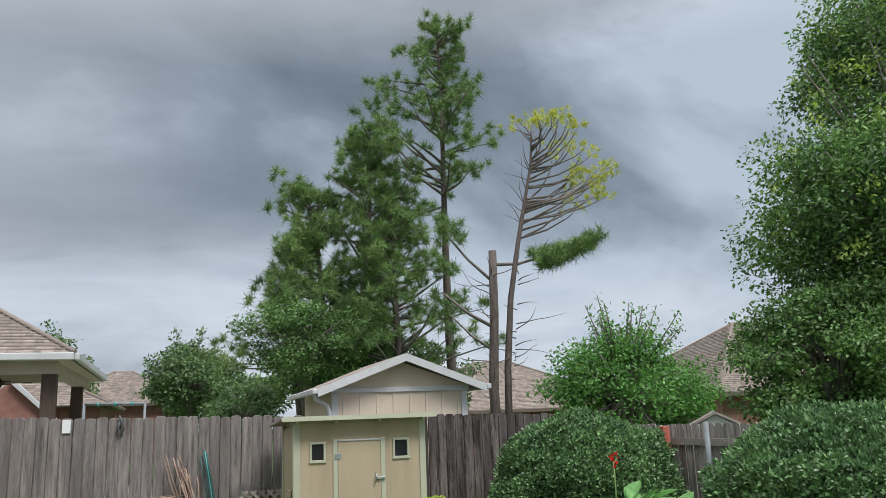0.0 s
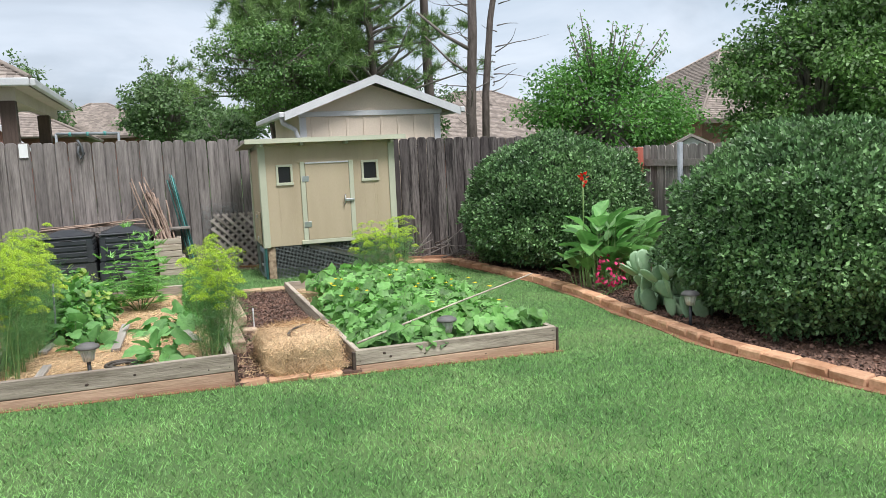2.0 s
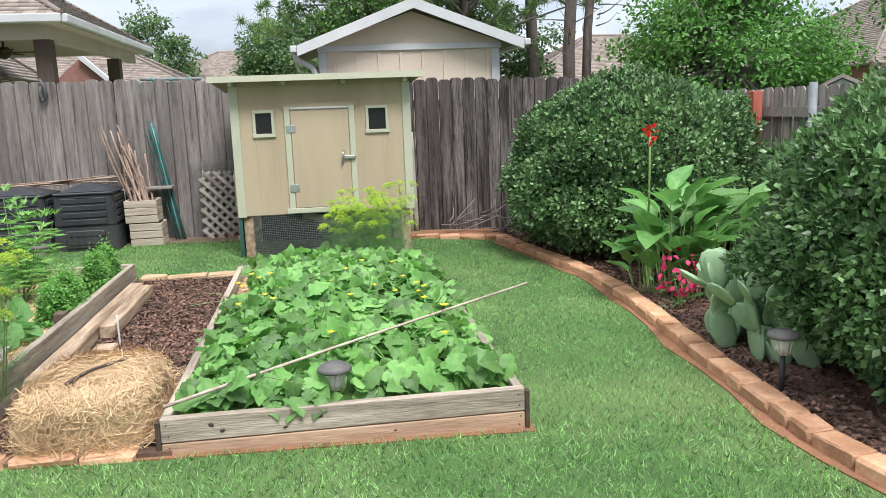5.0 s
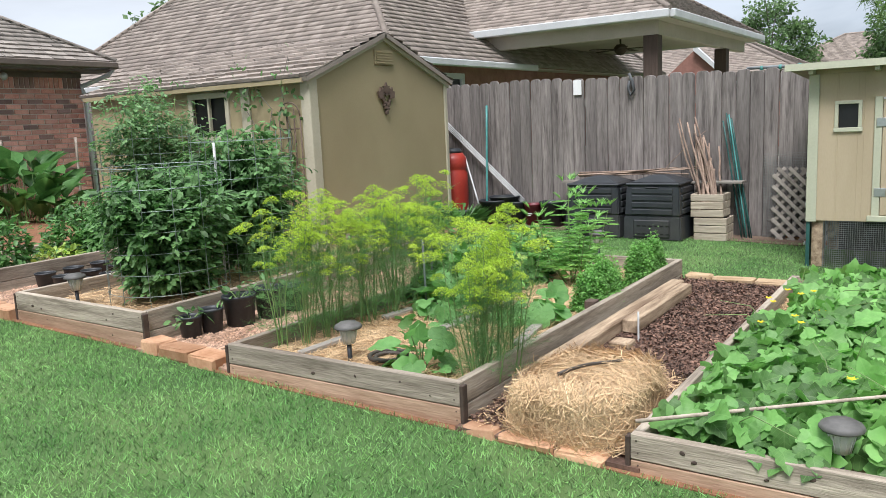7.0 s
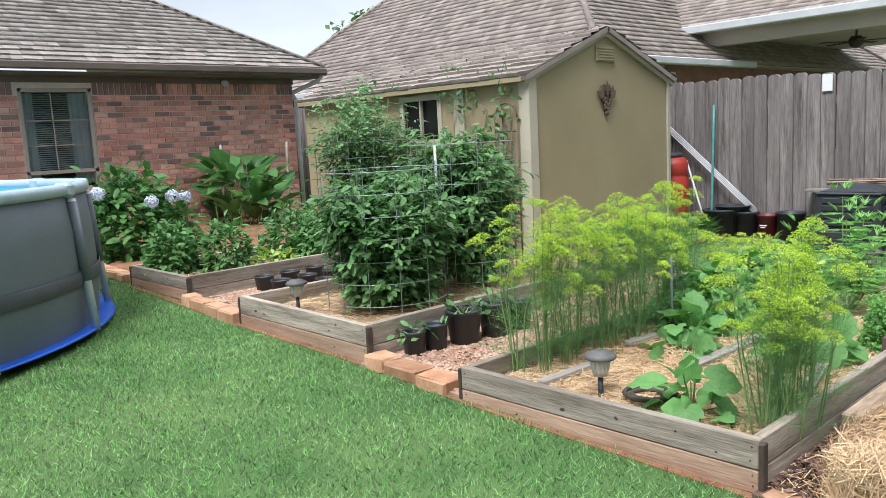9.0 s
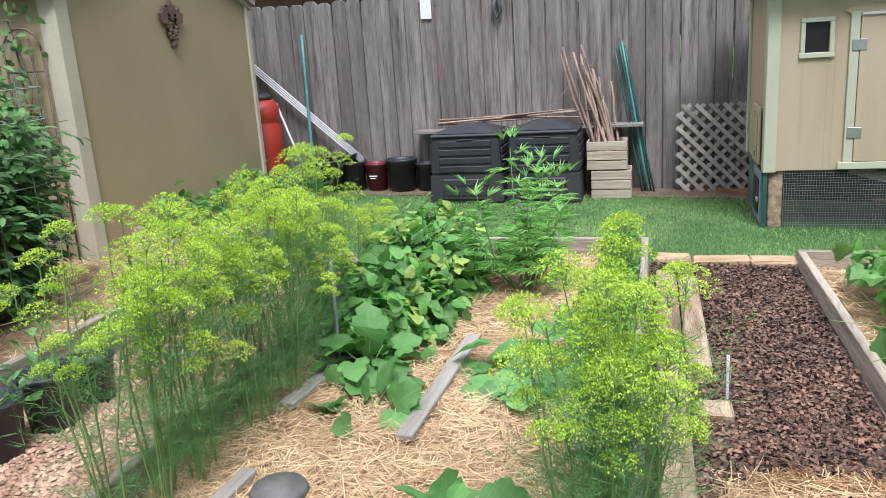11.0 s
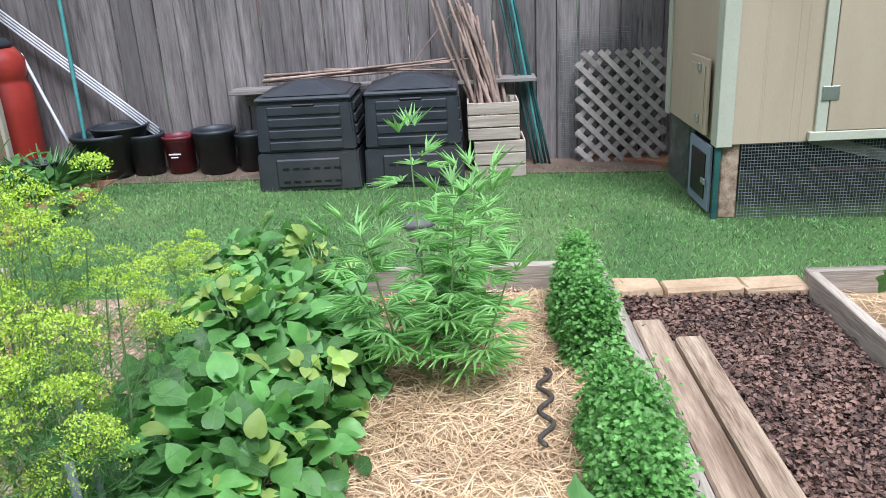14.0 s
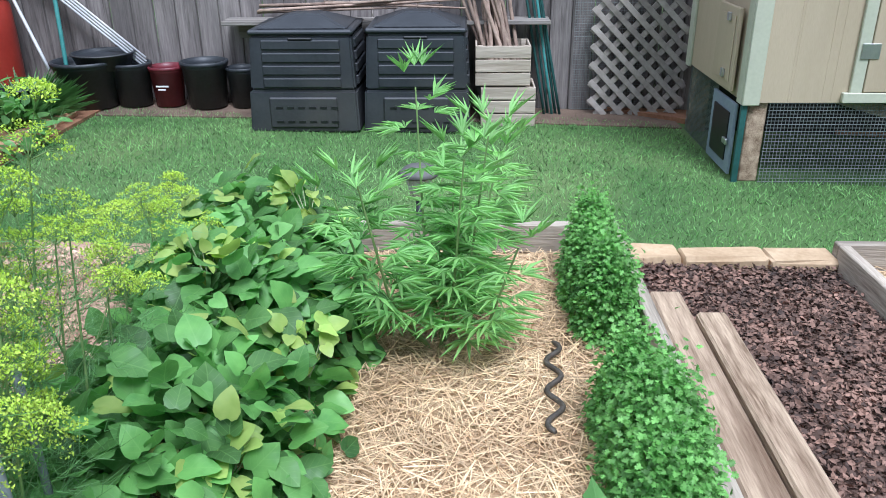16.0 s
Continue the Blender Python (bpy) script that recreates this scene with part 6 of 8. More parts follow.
def vine_patch():
    root = thing("cucumber_vines", (2.26, 7.09, LEVEL["R"]), "sprawling bright green cucumber vines filling a raised bed", "vegetable plant")
    n = 2100
    x = RNG.uniform(-0.72, 0.76, n)
    y = RNG.uniform(-1.4, 1.35, n)
    keep = ~((y > 0.5) & (x < -0.55)) & ~((y < -1.32) & (np.abs(x + 0.04) < 0.06))
    x, y = x[keep], y[keep]
    hump = 0.05 + (0.095 + 0.047 * (y + 1.4)) * np.cos(np.clip(x / 0.85, -1, 1) * 1.35)
    z = hump + np.array([0.05 * noise.noise((a * 3, b * 3, 0.5)) for a, b in zip(x, y)]) + RNG.uniform(-0.06, 0.025, len(x))
    z = np.maximum(z, 0.03)
    D = np.stack([RNG.normal(0, 0.8, len(x)), RNG.normal(-0.15, 0.8, len(x)), RNG.normal(-0.2, 0.4, len(x))], 1)
    N = np.stack([RNG.normal(0, 0.62, len(x)) + x * 0.4, RNG.normal(-0.35, 0.62, len(x)), np.ones(len(x))], 1)
    leaves("foliage", np.stack([x, y, z], 1), D, N, RNG.uniform(0.06, 0.13, len(x)), VINE, M["cuke"], root, "broad heart-shaped leaves", "stuff")
    m = 150
    P = np.stack([RNG.uniform(-0.72, 0.72, m), RNG.uniform(-1.42, -1.28, m), RNG.uniform(0.06, 0.19, m)], 1)
    P = P[(np.abs(P[:, 0] + 0.04) > 0.075) | (P[:, 2] < 0.14)]
    m = len(P)
    leaves("front_foliage", P, np.stack([RNG.normal(0, 0.6, m), -0.4 * np.ones(m), RNG.normal(-0.4, 0.4, m)], 1), np.stack([RNG.normal(0, 0.4, m), -np.ones(m), 0.9 * np.ones(m)], 1), RNG.uniform(0.07, 0.125, m), VINE, M["cuke"], root, kind="stuff")
    # trailing shoots at the far corner
    q = 70
    P = np.stack([RNG.uniform(-0.62, -0.3, q), RNG.uniform(0.7, 1.5, q), RNG.uniform(0.1, 0.24, q)], 1)
    leaves("trailing_leaf", P, RNG.normal(size=(q, 3)), RNG.normal(0, 0.5, (q, 3)) + np.array([-0.2, -0.2, 1]), RNG.uniform(0.06, 0.12, q), VINE, M["cuke"], root, kind="stuff")
    # leaves that hang over the front board and the far corner
    n = 8
    P = np.stack([RNG.uniform(-0.35, -0.1, n), RNG.uniform(-1.50, -1.47, n), RNG.uniform(0.09, 0.14, n)], 1)
    leaves("overhanging_leaf", P, np.stack([RNG.normal(0, 0.5, n), -np.ones(n), -0.5 * np.ones(n)], 1), np.stack([RNG.normal(0, 0.3, n), -0.7 * np.ones(n), np.ones(n)], 1), RNG.uniform(0.06, 0.10, n), VINE, M["cuke"], root, kind="stuff")
    lines = []
    r = random.Random(3)
    for i in range(26):
        a = Vector((r.uniform(-0.6, 0.6), r.uniform(-1.3, 1.2), 0.05))
        b = a + Vector((r.uniform(-0.4, 0.5), r.uniform(-0.5, 0.3), r.uniform(0.1, 0.34)))
        lines.append([a, a.lerp(b, 0.5) + Vector((0, 0, 0.08)), b])
    for i in range(7):
        a = Vector((0.65, r.uniform(-0.9, 0.9), 0.2))
        lines.append([a, a + Vector((0.15, r.uniform(-0.1, 0.1), 0.08)), a + Vector((0.26, r.uniform(-0.2, 0.2), 0.05))])
    stalks(root, "vine", lines, 0.0035, "stem")
    n = 26
    P = np.repeat(np.stack([RNG.uniform(-0.6, 0.6, n), RNG.uniform(-1.2, 0.8, n), RNG.uniform(0.2, 0.36, n)], 1), 5, 0)
    D = np.stack([np.tile(np.cos(np.arange(5) * 1.257), n), np.tile(np.sin(np.arange(5) * 1.257), n), np.full(5 * n, 0.5)], 1)
    leaves("flower", P, D, np.tile([0, 0, 1.0], (5 * n, 1)), 0.026, ROUND, M["yellow_flower"], root, "small yellow flowers", "stuff")


vine_patch()


def mound(name, c, r, h, n, shape, material, size, label, category="vegetable plant", group="", yellow=0, stem=True, z0=0.0, spread=0.9, up=0.5):
    """A leafy plant: stems from one foot, leaves over a dome of radius r and height h."""
    root = thing(name, c, label, category, group)
    d = unit(RNG.normal(size=(n, 3)))
    d[:, 2] = np.abs(d[:, 2])
    k = RNG.uniform(0.45, 1.0, (n, 1)) ** 0.5
    P = d * k * np.array([r[0], r[1], h]) * (1 + 0.18 * RNG.normal(size=(n, 1)) * 0.6)
    P[:, 2] = np.maximum(P[:, 2], 0.03) + z0
    D = d * np.array([1, 1, up]) + RNG.normal(0, 0.5, (n, 3)) + np.array([0, 0, -0.15])
    N = d * 0.6 + np.array([0, 0, 0.8]) + RNG.normal(0, 0.35, (n, 3))
    sz = RNG.uniform(0.55, 1.0, n) * size
    leaves("foliage", P, D, N, sz, shape, M[material], root, kind="stuff")
    if yellow:
        pick = RNG.choice(n, yellow, replace=False)
        leaves("yellowed_leaf", P[pick] + N[pick] * 0.02, D[pick], N[pick], sz[pick], shape, M["bean_yellow"], root, "yellowing leaves", "stuff")
    if stem:
        r2 = random.Random(n)
        lines = []
        for i in range(10):
            q = P[r2.randrange(n)]
            lines.append([(q[0] * 0.12, q[1] * 0.12, 0), (q[0] * 0.5, q[1] * 0.5, q[2] * 0.6), tuple(q)])
        stalks(root, "stem", lines, 0.006, "stem")
    return root


mound("bean_plant", (-0.55, 7.55, LEVEL["L"]), (0.35, 0.44), 0.33, 900, HEART, "bean", 0.088, "low bush bean plants with broad green leaves", "vegetable plant", "bean plants", 40, up=0.6)
mound("bean_plant", (-0.55, 8.2, LEVEL["L"]), (0.36, 0.48), 0.36, 1000, HEART, "bean", 0.090, "low bush bean plants with a few yellow leaves", "vegetable plant", "bean plants", 46, up=0.6)
mound("bean_plant", (-0.60, 8.68, LEVEL["L"]), (0.30, 0.30), 0.34, 600, HEART, "bean", 0.088, "low bush bean plants with broad green leaves", "vegetable plant", "bean plants", 34, up=0.6)


def yellowed(at):
    root = thing("yellowed_shoot", at, "cluster of curled pale yellow bean leaves", "bean shoot", "yellowing bean shoots")
    d = unit(RNG.normal(size=(26, 3)))
    P = d * np.array([0.075, 0.075, 0.06])
    leaves("foliage", P, d * np.array([1, 1, 0.4]) + RNG.normal(0, 0.5, d.shape), RNG.normal(0, 0.5, d.shape) + np.array([0, -0.3, 1]), RNG.uniform(0.035, 0.065, 26), HEART, M["bean_yellow"], root, kind="stuff")
    stalks(root, "stem", [[(0, 0, -0.22), (0.01, 0, -0.1), tuple(P[i])] for i in range(0, 26, 4)], 0.004, "pale_stem")


for at in ((-0.44, 8.66, 0.44), (-0.30, 7.88, 0.34), (-0.40, 7.45, 0.33), (-0.62, 8.15, 0.45)):
    yellowed(at)
for c, r, h, n in (((0.26, 7.10), 0.26, 0.17, 28), ((-0.43, 7.06), 0.19, 0.17, 17), ((0.21, 5.93), 0.18, 0.22, 20), ((-0.3, 6.75), 0.17, 0.13, 13)):
    mound("squash_plant", (*c, bed_z(c[0])), (r, r), h, n, SQUASH, "squash", 0.155, "young squash plant with large lobed leaves in straw", "vegetable plant", "squash plants")


def palmate(name, c, h, spread, stems, label):
    """A tall herb whose stems carry whorls of narrow leaflets."""
    root = thing(name, (*c, bed_z(c[0])), label, "tall herb")
    r = random.Random(8)
    lines, P, D, N, S = [], [], [], [], []
    for i in range(stems):
        a = r.uniform(0, 6.28)
        k = math.sqrt(r.random())
        top = Vector((math.cos(a) * spread * k, math.sin(a) * spread * k, h * (1.06 - 0.36 * k) * r.uniform(0.75, 1.06)))
        base = Vector((top.x * 0.12, top.y * 0.12, 0))
        mid_ = base.lerp(top, 0.5) + Vector((top.x * 0.12, top.y * 0.12, -0.05))
        lines.append([base, mid_, top])
        nodes = int(7 + 8 * (top.z / h))
        for j in range(nodes):
            t = 0.25 + 0.75 * j / (nodes - 1)
            q = base.lerp(mid_, t * 2) if t < 0.5 else mid_.lerp(top, t * 2 - 1)
            for s in range(2 if t < 0.97 else 3):
                b = r.uniform(0, 6.28)
                out = Vector((math.cos(b), math.sin(b), 0.35 + 0.6 * (t > 0.95)))
                stem_end = q + out * 0.05
                for f in range(7):
                    w = (f - 3) * 0.36
                    dd = Matrix.Rotation(w, 3, "Z") @ out
                    P.append(stem_end); D.append(dd + Vector((0, 0, -0.15 if t < 0.9 else 0.35))); N.append((r.uniform(-0.2, 0.2), r.uniform(-0.2, 0.2), 1)); S.append(r.uniform(0.075, 0.14) * (1.15 - 0.45 * t))
    leaves("foliage", P, D, N, S, SLIM, M["hemp"], root, "narrow pointed leaflets", "stuff", wide=0.6)
    stalks(root, "stem", lines, 0.007, "stem")


palmate("tall_herb", (0.02, 8.24), 0.75, 0.33, 10, "tall bright green herb with narrow pointed leaves in straw")
for i, y in enumerate((7.46, 7.62, 7.80, 8.30, 8.48, 8.66)):
    c = (0.505 + 0.02 * (i % 2), y)
    mound("parsley", (*c, LEVEL["L"]), (0.095 + 0.025 * (i < 2), 0.125), 0.285 + 0.045 * (i % 2), 4800, LOBED, "parsley", 0.0165, "curly green parsley growing along the bed's edge", "herb", "parsley row")


def dill(c, h, stems, label="tall feathery dill plant with yellow flower heads"):
    """A few main stems, each branching into umbels at different heights, in a haze of thread leaves."""
    root = thing("dill_plant", (*c, bed_z(c[0])), label, "dill plant", "dill plants")
    r = random.Random(int(c[0] * 977 + c[1] * 131))
    main, fine, FP, FD, TP, TD = [], [], [], [], [], []
    def umbel(top, lean, size):
        axis = (Vector((0, 0, 1)) + lean * 0.5).normalized()
        u = axis.orthogonal().normalized()
        v = axis.cross(u)
        for s in range(26):
            b, q = s * 2.4, math.sqrt((s + 0.5) / 26)
            tip = top + (u * math.cos(b) + v * math.sin(b)) * size * q * r.uniform(0.9, 1.1) + axis * (0.055 - 0.04 * q * q) * (size / 0.06)
            if s % 3 == 0:
                fine.append([top, (top + tip) / 2 + axis * 0.01, tip])
            for g in range(17):
                a2, w = r.uniform(0, 6.28), math.sqrt(r.random()) * 0.012
                FP.append(tip + (u * math.cos(a2) + v * math.sin(a2)) * w + axis * r.uniform(-0.003, 0.006))
                FD.append((r.uniform(-1, 1), r.uniform(-1, 1), 0.7))
    def feather(q, out, reach):
        for g in range(30):
            k = r.random()
            TP.append(q + out * reach * k - Vector((0, 0, reach * 0.12 * k * k)))
            TD.append(Vector((r.uniform(-1, 1), r.uniform(-1, 1), r.uniform(-0.7, 0.9))) + out * 0.7)
    for i in range(stems):
        a, k = r.uniform(0, 6.28), r.uniform(0.02, 0.17)
        top = Vector((math.cos(a) * k, math.sin(a) * k, h * r.uniform(0.72, 1.05)))
        base = Vector((math.cos(a) * 0.035, math.sin(a) * 0.035, 0))
        bend = base.lerp(top, 0.5) + Vector((r.uniform(-0.03, 0.03), r.uniform(-0.03, 0.03), 0))
        main.append([base, bend, top])
        umbel(top, Vector((math.cos(a), math.sin(a), 0)) * r.random(), r.uniform(0.045, 0.075))
        for j in range(2):
            t = r.uniform(0.35, 0.8)
            q = base.lerp(bend, t * 2) if t < 0.5 else bend.lerp(top, t * 2 - 1)
            b = r.uniform(0, 6.28)
            out = Vector((math.cos(b), math.sin(b), 0))
            end = q + out * r.uniform(0.06, 0.14) + Vector((0, 0, r.uniform(0.10, 0.24)))
            end.z = min(end.z, h * 1.05)
            fine.append([q, q.lerp(end, 0.5) + out * 0.02, end])
            umbel(end, out * r.random(), r.uniform(0.03, 0.062))
        for s in range(24):
            t = r.uniform(0.06, 0.85)
            q = base.lerp(bend, t * 2) if t < 0.5 else bend.lerp(top, t * 2 - 1)
            b = r.uniform(0, 6.28)
            feather(q, Vector((math.cos(b), math.sin(b), r.uniform(0.1, 1.0))), r.uniform(0.10, 0.22))
    leaves("flower_head", FP, FD, np.tile([0.1, 0.1, 1.0], (len(FP), 1)) + RNG.normal(0, 0.3, (len(FP), 3)), RNG.uniform(0.0045, 0.0078, len(FP)), ROUND, M["dill_flower"], root, "flat yellow-green flower heads", "stuff")
    leaves("thread_leaf", TP, TD, RNG.normal(size=(len(TP), 3)), RNG.uniform(0.03, 0.07, len(TP)), BLADE, M["dill"], root, "fine thread-like leaves", "stuff", wide=0.36)
    stalks(root, "stem", main, 0.0042, "stem")
    stalks(root, "branch", fine, 0.0014, "stem", 3)


rd_ = random.Random(21)
for i in range(17):
    t = i / 16
    dill((-0.735 + 0.07 * rd_.uniform(-1, 1), 5.93 + 1.6 * t), rd_.uniform(0.72, 0.88), 5)
for c in ((0.55, 5.88), (0.63, 5.95), (0.52, 6.00), (0.59, 6.07), (0.64, 6.14)):
    dill(c, rd_.uniform(0.66, 0.80), 6)
for c in ((2.3, 8.68), (2.5, 8.76), (2.7, 8.62), (2.85, 8.76), (2.6, 8.5), (2.45, 8.55)):
    dill(c, rd_.uniform(0.55, 0.68), 5)
for c, h in (((-0.76, 7.75), 0.52), ((-0.78, 8.1), 0.46), ((-0.80, 8.45), 0.40)):
    dill(c, h, 3)
rod("garden_stake", (-0.63, 7.28, LEVEL["L"]), (-0.66, 7.32, 0.62), 0.008, 0.008, M["galv"], "thin grey metal stake among the plants", "garden stake")
rod("garden_stake", (-0.58, 7.12, LEVEL["L"]), (-0.56, 7.08, 0.62), 0.008, 0.008, M["galv"], "thin metal stake among the dill", "garden stake")


def column(name, c, r, h, n, shape, material, size, label, category, group=""):
    """A tall bushy plant: leaf sprays hung along rising stems."""
    root = thing(name, (*c, bed_z(c[0])), label, category, group)
    g = random.Random(n)
    lines, P, D, N = [], [], [], []
    for i in range(24):
        a, k = g.uniform(0, 6.28), math.sqrt(g.random())
        hh = h * (1 - 0.22 * k * k) * g.uniform(0.72, 1.04)
        top = Vector((math.cos(a) * r * k, math.sin(a) * r * k, hh))
        base = top * 0.2
        base.z = 0
        lines.append([base, base.lerp(top, 0.5), top])
        for j in range(n // 24 // 5):
            t = g.uniform(0.12, 1.0)
            b = g.uniform(0, 6.28)
            q = base.lerp(top, t) + Vector((math.cos(b), math.sin(b), g.uniform(-0.3, 0.6))) * g.uniform(0.03, 0.16)
            out = Vector((math.cos(b), math.sin(b), g.uniform(-0.5, 0.3)))
            for f in range(5):
                P.append(q + out * 0.03 * f)
                D.append(out + Vector((g.uniform(-1, 1), g.uniform(-1, 1), g.uniform(-0.6, 0.4))) * 0.9)
                N.append(Vector((g.uniform(-0.4, 0.4), g.uniform(-0.4, 0.4), 1)) + out * 0.5)
    leaves("foliage", P, D, N, RNG.uniform(0.5, 1.0, len(P)) * size, shape, M[material], root, kind="stuff")
    stalks(root, "stem", lines, 0.008, "stem")
    return root


column("tomato_plant", (-2.45, 6.42), 0.44, 0.99, 12500, OVAL, "tomato", 0.088, "bushy dark green tomato plant in a wire cage", "tomato plant", "tomato plants")
column("tomato_plant", (-2.55, 7.32), 0.40, 1.30, 11000, OVAL, "tomato", 0.088, "bushy dark green tomato plant in a wire cage", "tomato plant", "tomato plants")
column("tomato_plant", (-4.4, 7.8), 0.54, 1.70, 14000, OVAL, "tall_plant", 0.07, "tall airy grey-green caged plant behind the tomatoes", "tall plant")


def cage(c, r, h, label):
    z = bed_z(c[0])
    w = []
    seg = 26
    for k in np.arange(0.08, h + 0.01, 0.15):
        for i in range(seg):
            a, b = 2 * math.pi * i / seg, 2 * math.pi * (i + 1) / seg
            w.append(((c[0] + r * math.cos(a), c[1] + r * math.sin(a), z + k), (c[0] + r * math.cos(b), c[1] + r * math.sin(b), z + k)))
    for i in range(0, seg, 2):
        a = 2 * math.pi * i / seg
        w.append(((c[0] + r * math.cos(a), c[1] + r * math.sin(a), z), (c[0] + r * math.cos(a), c[1] + r * math.sin(a), z + h)))
    tagged(wire_grid("tomato_cage", w, 0.0032, M["wire"], None), label, "plant cage", "tomato cages")


cage((-2.45, 6.42), 0.44, 1.0, "round galvanised wire cage around a tomato plant")
cage((-2.55, 7.32), 0.42, 1.2, "round galvanised wire cage around a tomato plant")
cage((-4.4, 7.8), 0.50, 1.25, "round galvanised wire cage around a tall airy plant")
for y in (8.58, 9.72):
    rod("garden_stake", (-8.9, y, gz(-8.9)), (-8.88, y + 0.02, 1.46), 0.022, 0.022, M["plank"], "pale wooden stake by the brick wall", "garden stake", seg=4)
rod("garden_stake", (-2.45, 6.95, LEVEL["M"]), (-2.45, 6.95, 1.34), 0.011, 0.011, M["white_pole"], "pale stake among the tomatoes", "garden stake")
for c, r, h, n in (((-5.12, 6.02), 0.23, 0.48, 900), ((-4.82, 6.42), 0.23, 0.48, 700), ((-4.98, 7.25), 0.34, 0.52, 1000), ((-4.55, 7.35), 0.3, 0.5, 800)):
    mound("pepper_plant", (*c, bed_z(c[0])), (r, r), h, n, OVAL, "pepper", 0.10, "leafy green pepper plant in a raised bed", "pepper plant", "pepper plants")
mound("lettuce", (-4.7, 6.85, LEVEL["F"]), (0.34, 0.22), 0.14, 130, OVAL, "bean_yellow", 0.1, "low yellow-green leafy plants in the bed", "vegetable plant")
for x, y, h in ((-1.555, 6.29, 0.16), (-1.51, 6.53, 0.28), (-1.625, 5.93, 0.09)):
    mound("potted_seedling", (x, y, gz(x) + 0.19 if h > 0.1 else gz(x) + 0.12), (0.13, 0.13), h, 30, OVAL, "tomato", 0.075, "small green seedling growing in a black pot", "seedling", "potted seedlings")


def broad(name, c, z, n, h, leaf_len, label, category, material="canna", spread=0.45, group=""):
    """Upright plant of long broad leaves."""
    root = thing(name, (c[0], c[1], z), label, category, group)
    g = random.Random(n)
    P, D, N, S, lines = [], [], [], [], []
    for i in range(n):
        a, k = g.uniform(0, 6.28), math.sqrt(g.random())
        foot = Vector((math.cos(a) * spread * 0.55 * k, math.sin(a) * spread * 0.55 * k, 0))
        zt = h * g.uniform(0.08, 0.8)
        b = a + g.uniform(-0.9, 0.9)
        out = Vector((math.cos(b), math.sin(b), g.uniform(0.1, 2.2)))
        q = foot + Vector((math.cos(b) * 0.05, math.sin(b) * 0.05, zt))
        lines.append([foot, q])
        P.append(q); D.append(out); S.append(leaf_len * g.uniform(0.65, 1.1))
        N.append(Vector((-math.cos(b) * 0.7, -math.sin(b) * 0.7, 0.8)) + Vector((g.uniform(-1, 1), g.uniform(-1, 1), 0)) * 0.35)
    leaves("foliage", P, D, N, S, LONG, M[material], root, "long broad leaves", "stuff", wide=2.0)
    stalks(root, "stem", lines, 0.007, "stem", 5)
    return root


canna = broad("canna_plant", (4.80, 7.85), gz(4.8) + 0.03, 62, 0.9, 0.34, "tall bright green canna with a red flower", "flowering plant", spread=0.56)
g3 = random.Random(4)
bm = bmesh.new()
tube(bm, [(-0.15, 0.1, 0.3), (-0.14, 0.1, 0.9), (-0.14, 0.1, 1.2)], 0.008, 6)
part("flower_stem", bm, M["stem"], canna)
leaves("flower", [(-0.14 + g3.uniform(-0.03, 0.03), 0.1 + g3.uniform(-0.03, 0.03), 1.10 + 0.011 * i) for i in range(14)], [(g3.uniform(-1, 1), g3.uniform(-1, 1), 0.7) for i in range(14)], [(g3.uniform(-1, 1), g3.uniform(-1, 1), 0.6) for i in range(14)], 0.055, OVAL, M["red_flower"], canna, "bright red blossom", "stuff")
broad("canna_plant", (5.35, 8.15), gz(5.3) + 0.03, 60, 0.75, 0.3, "bright green broad-leaved canna behind the cactus", "flowering plant", spread=0.5)
broad("ginger_plant", (-8.55, 8.75), gz(-8.5) + 0.01, 75, 1.1, 0.46, "large dark green broad-leaved plant by the brick wall", "shrub", "dark_broad", 0.85)
pink = mound("petunia", (4.66, 7.42, gz(4.8) + 0.03), (0.16, 0.16), 0.32, 60, OVAL, "pepper", 0.07, "small plant with bright pink flowers", "flowering plant")
n = 70
d = unit(RNG.normal(size=(n, 3)))
leaves("flower", np.abs(d) * np.sign(d) * np.array([0.15, 0.15, 0.15]) + np.array([0, 0, 0.24]), RNG.normal(size=(n, 3)), d + np.array([-0.3, -0.6, 0.8]), 0.06, ROUND, M["pink_flower"], pink, "bright pink flowers", "stuff")
hyd = mound("hydrangea", (-7.3, 6.55, gz(-7.3) + 0.01), (0.72, 0.72), 0.95, 2000, OVAL, "hydrangea", 0.17, "round hydrangea with pale blue flower heads by the wall", "flowering shrub")
for a, b, c in ((0.6, 0.0, 0.62), (0.6, 0.25, 0.66), (0.55, 0.42, 0.64), (0.4, -0.5, 0.75)):
    d = unit(RNG.normal(size=(220, 3)))
    leaves("flower_head", d * RNG.uniform(0.055, 0.078, (220, 1)) + np.array([a, b, c]), unit(np.cross(d, RNG.normal(size=(220, 3)))), d + RNG.normal(0, 0.35, d.shape), 0.034, ROUND, M["hyd_flower"], hyd, "pale blue flower head", "stuff")
mound("ground_cover", (-2.55, 10.1, gz(-2.6, 10)), (0.40, 0.55), 0.36, 420, OVAL, "bean", 0.11, "leafy green plants in the small rear border", "herb", "rear border plants")
mound("ground_cover", (-2.9, 9.3, gz(-2.6, 10)), (0.5, 0.55), 0.36, 420, OVAL, "bean", 0.11, "leafy green plants in the small rear border", "herb", "rear border plants")
n = 420
a = RNG.uniform(0, 6.28, n)
lil = thing("day_lily", (-2.52, 10.72, gz(-2.5, 10)), "clump of arching grass-like leaves in the rear border", "perennial")
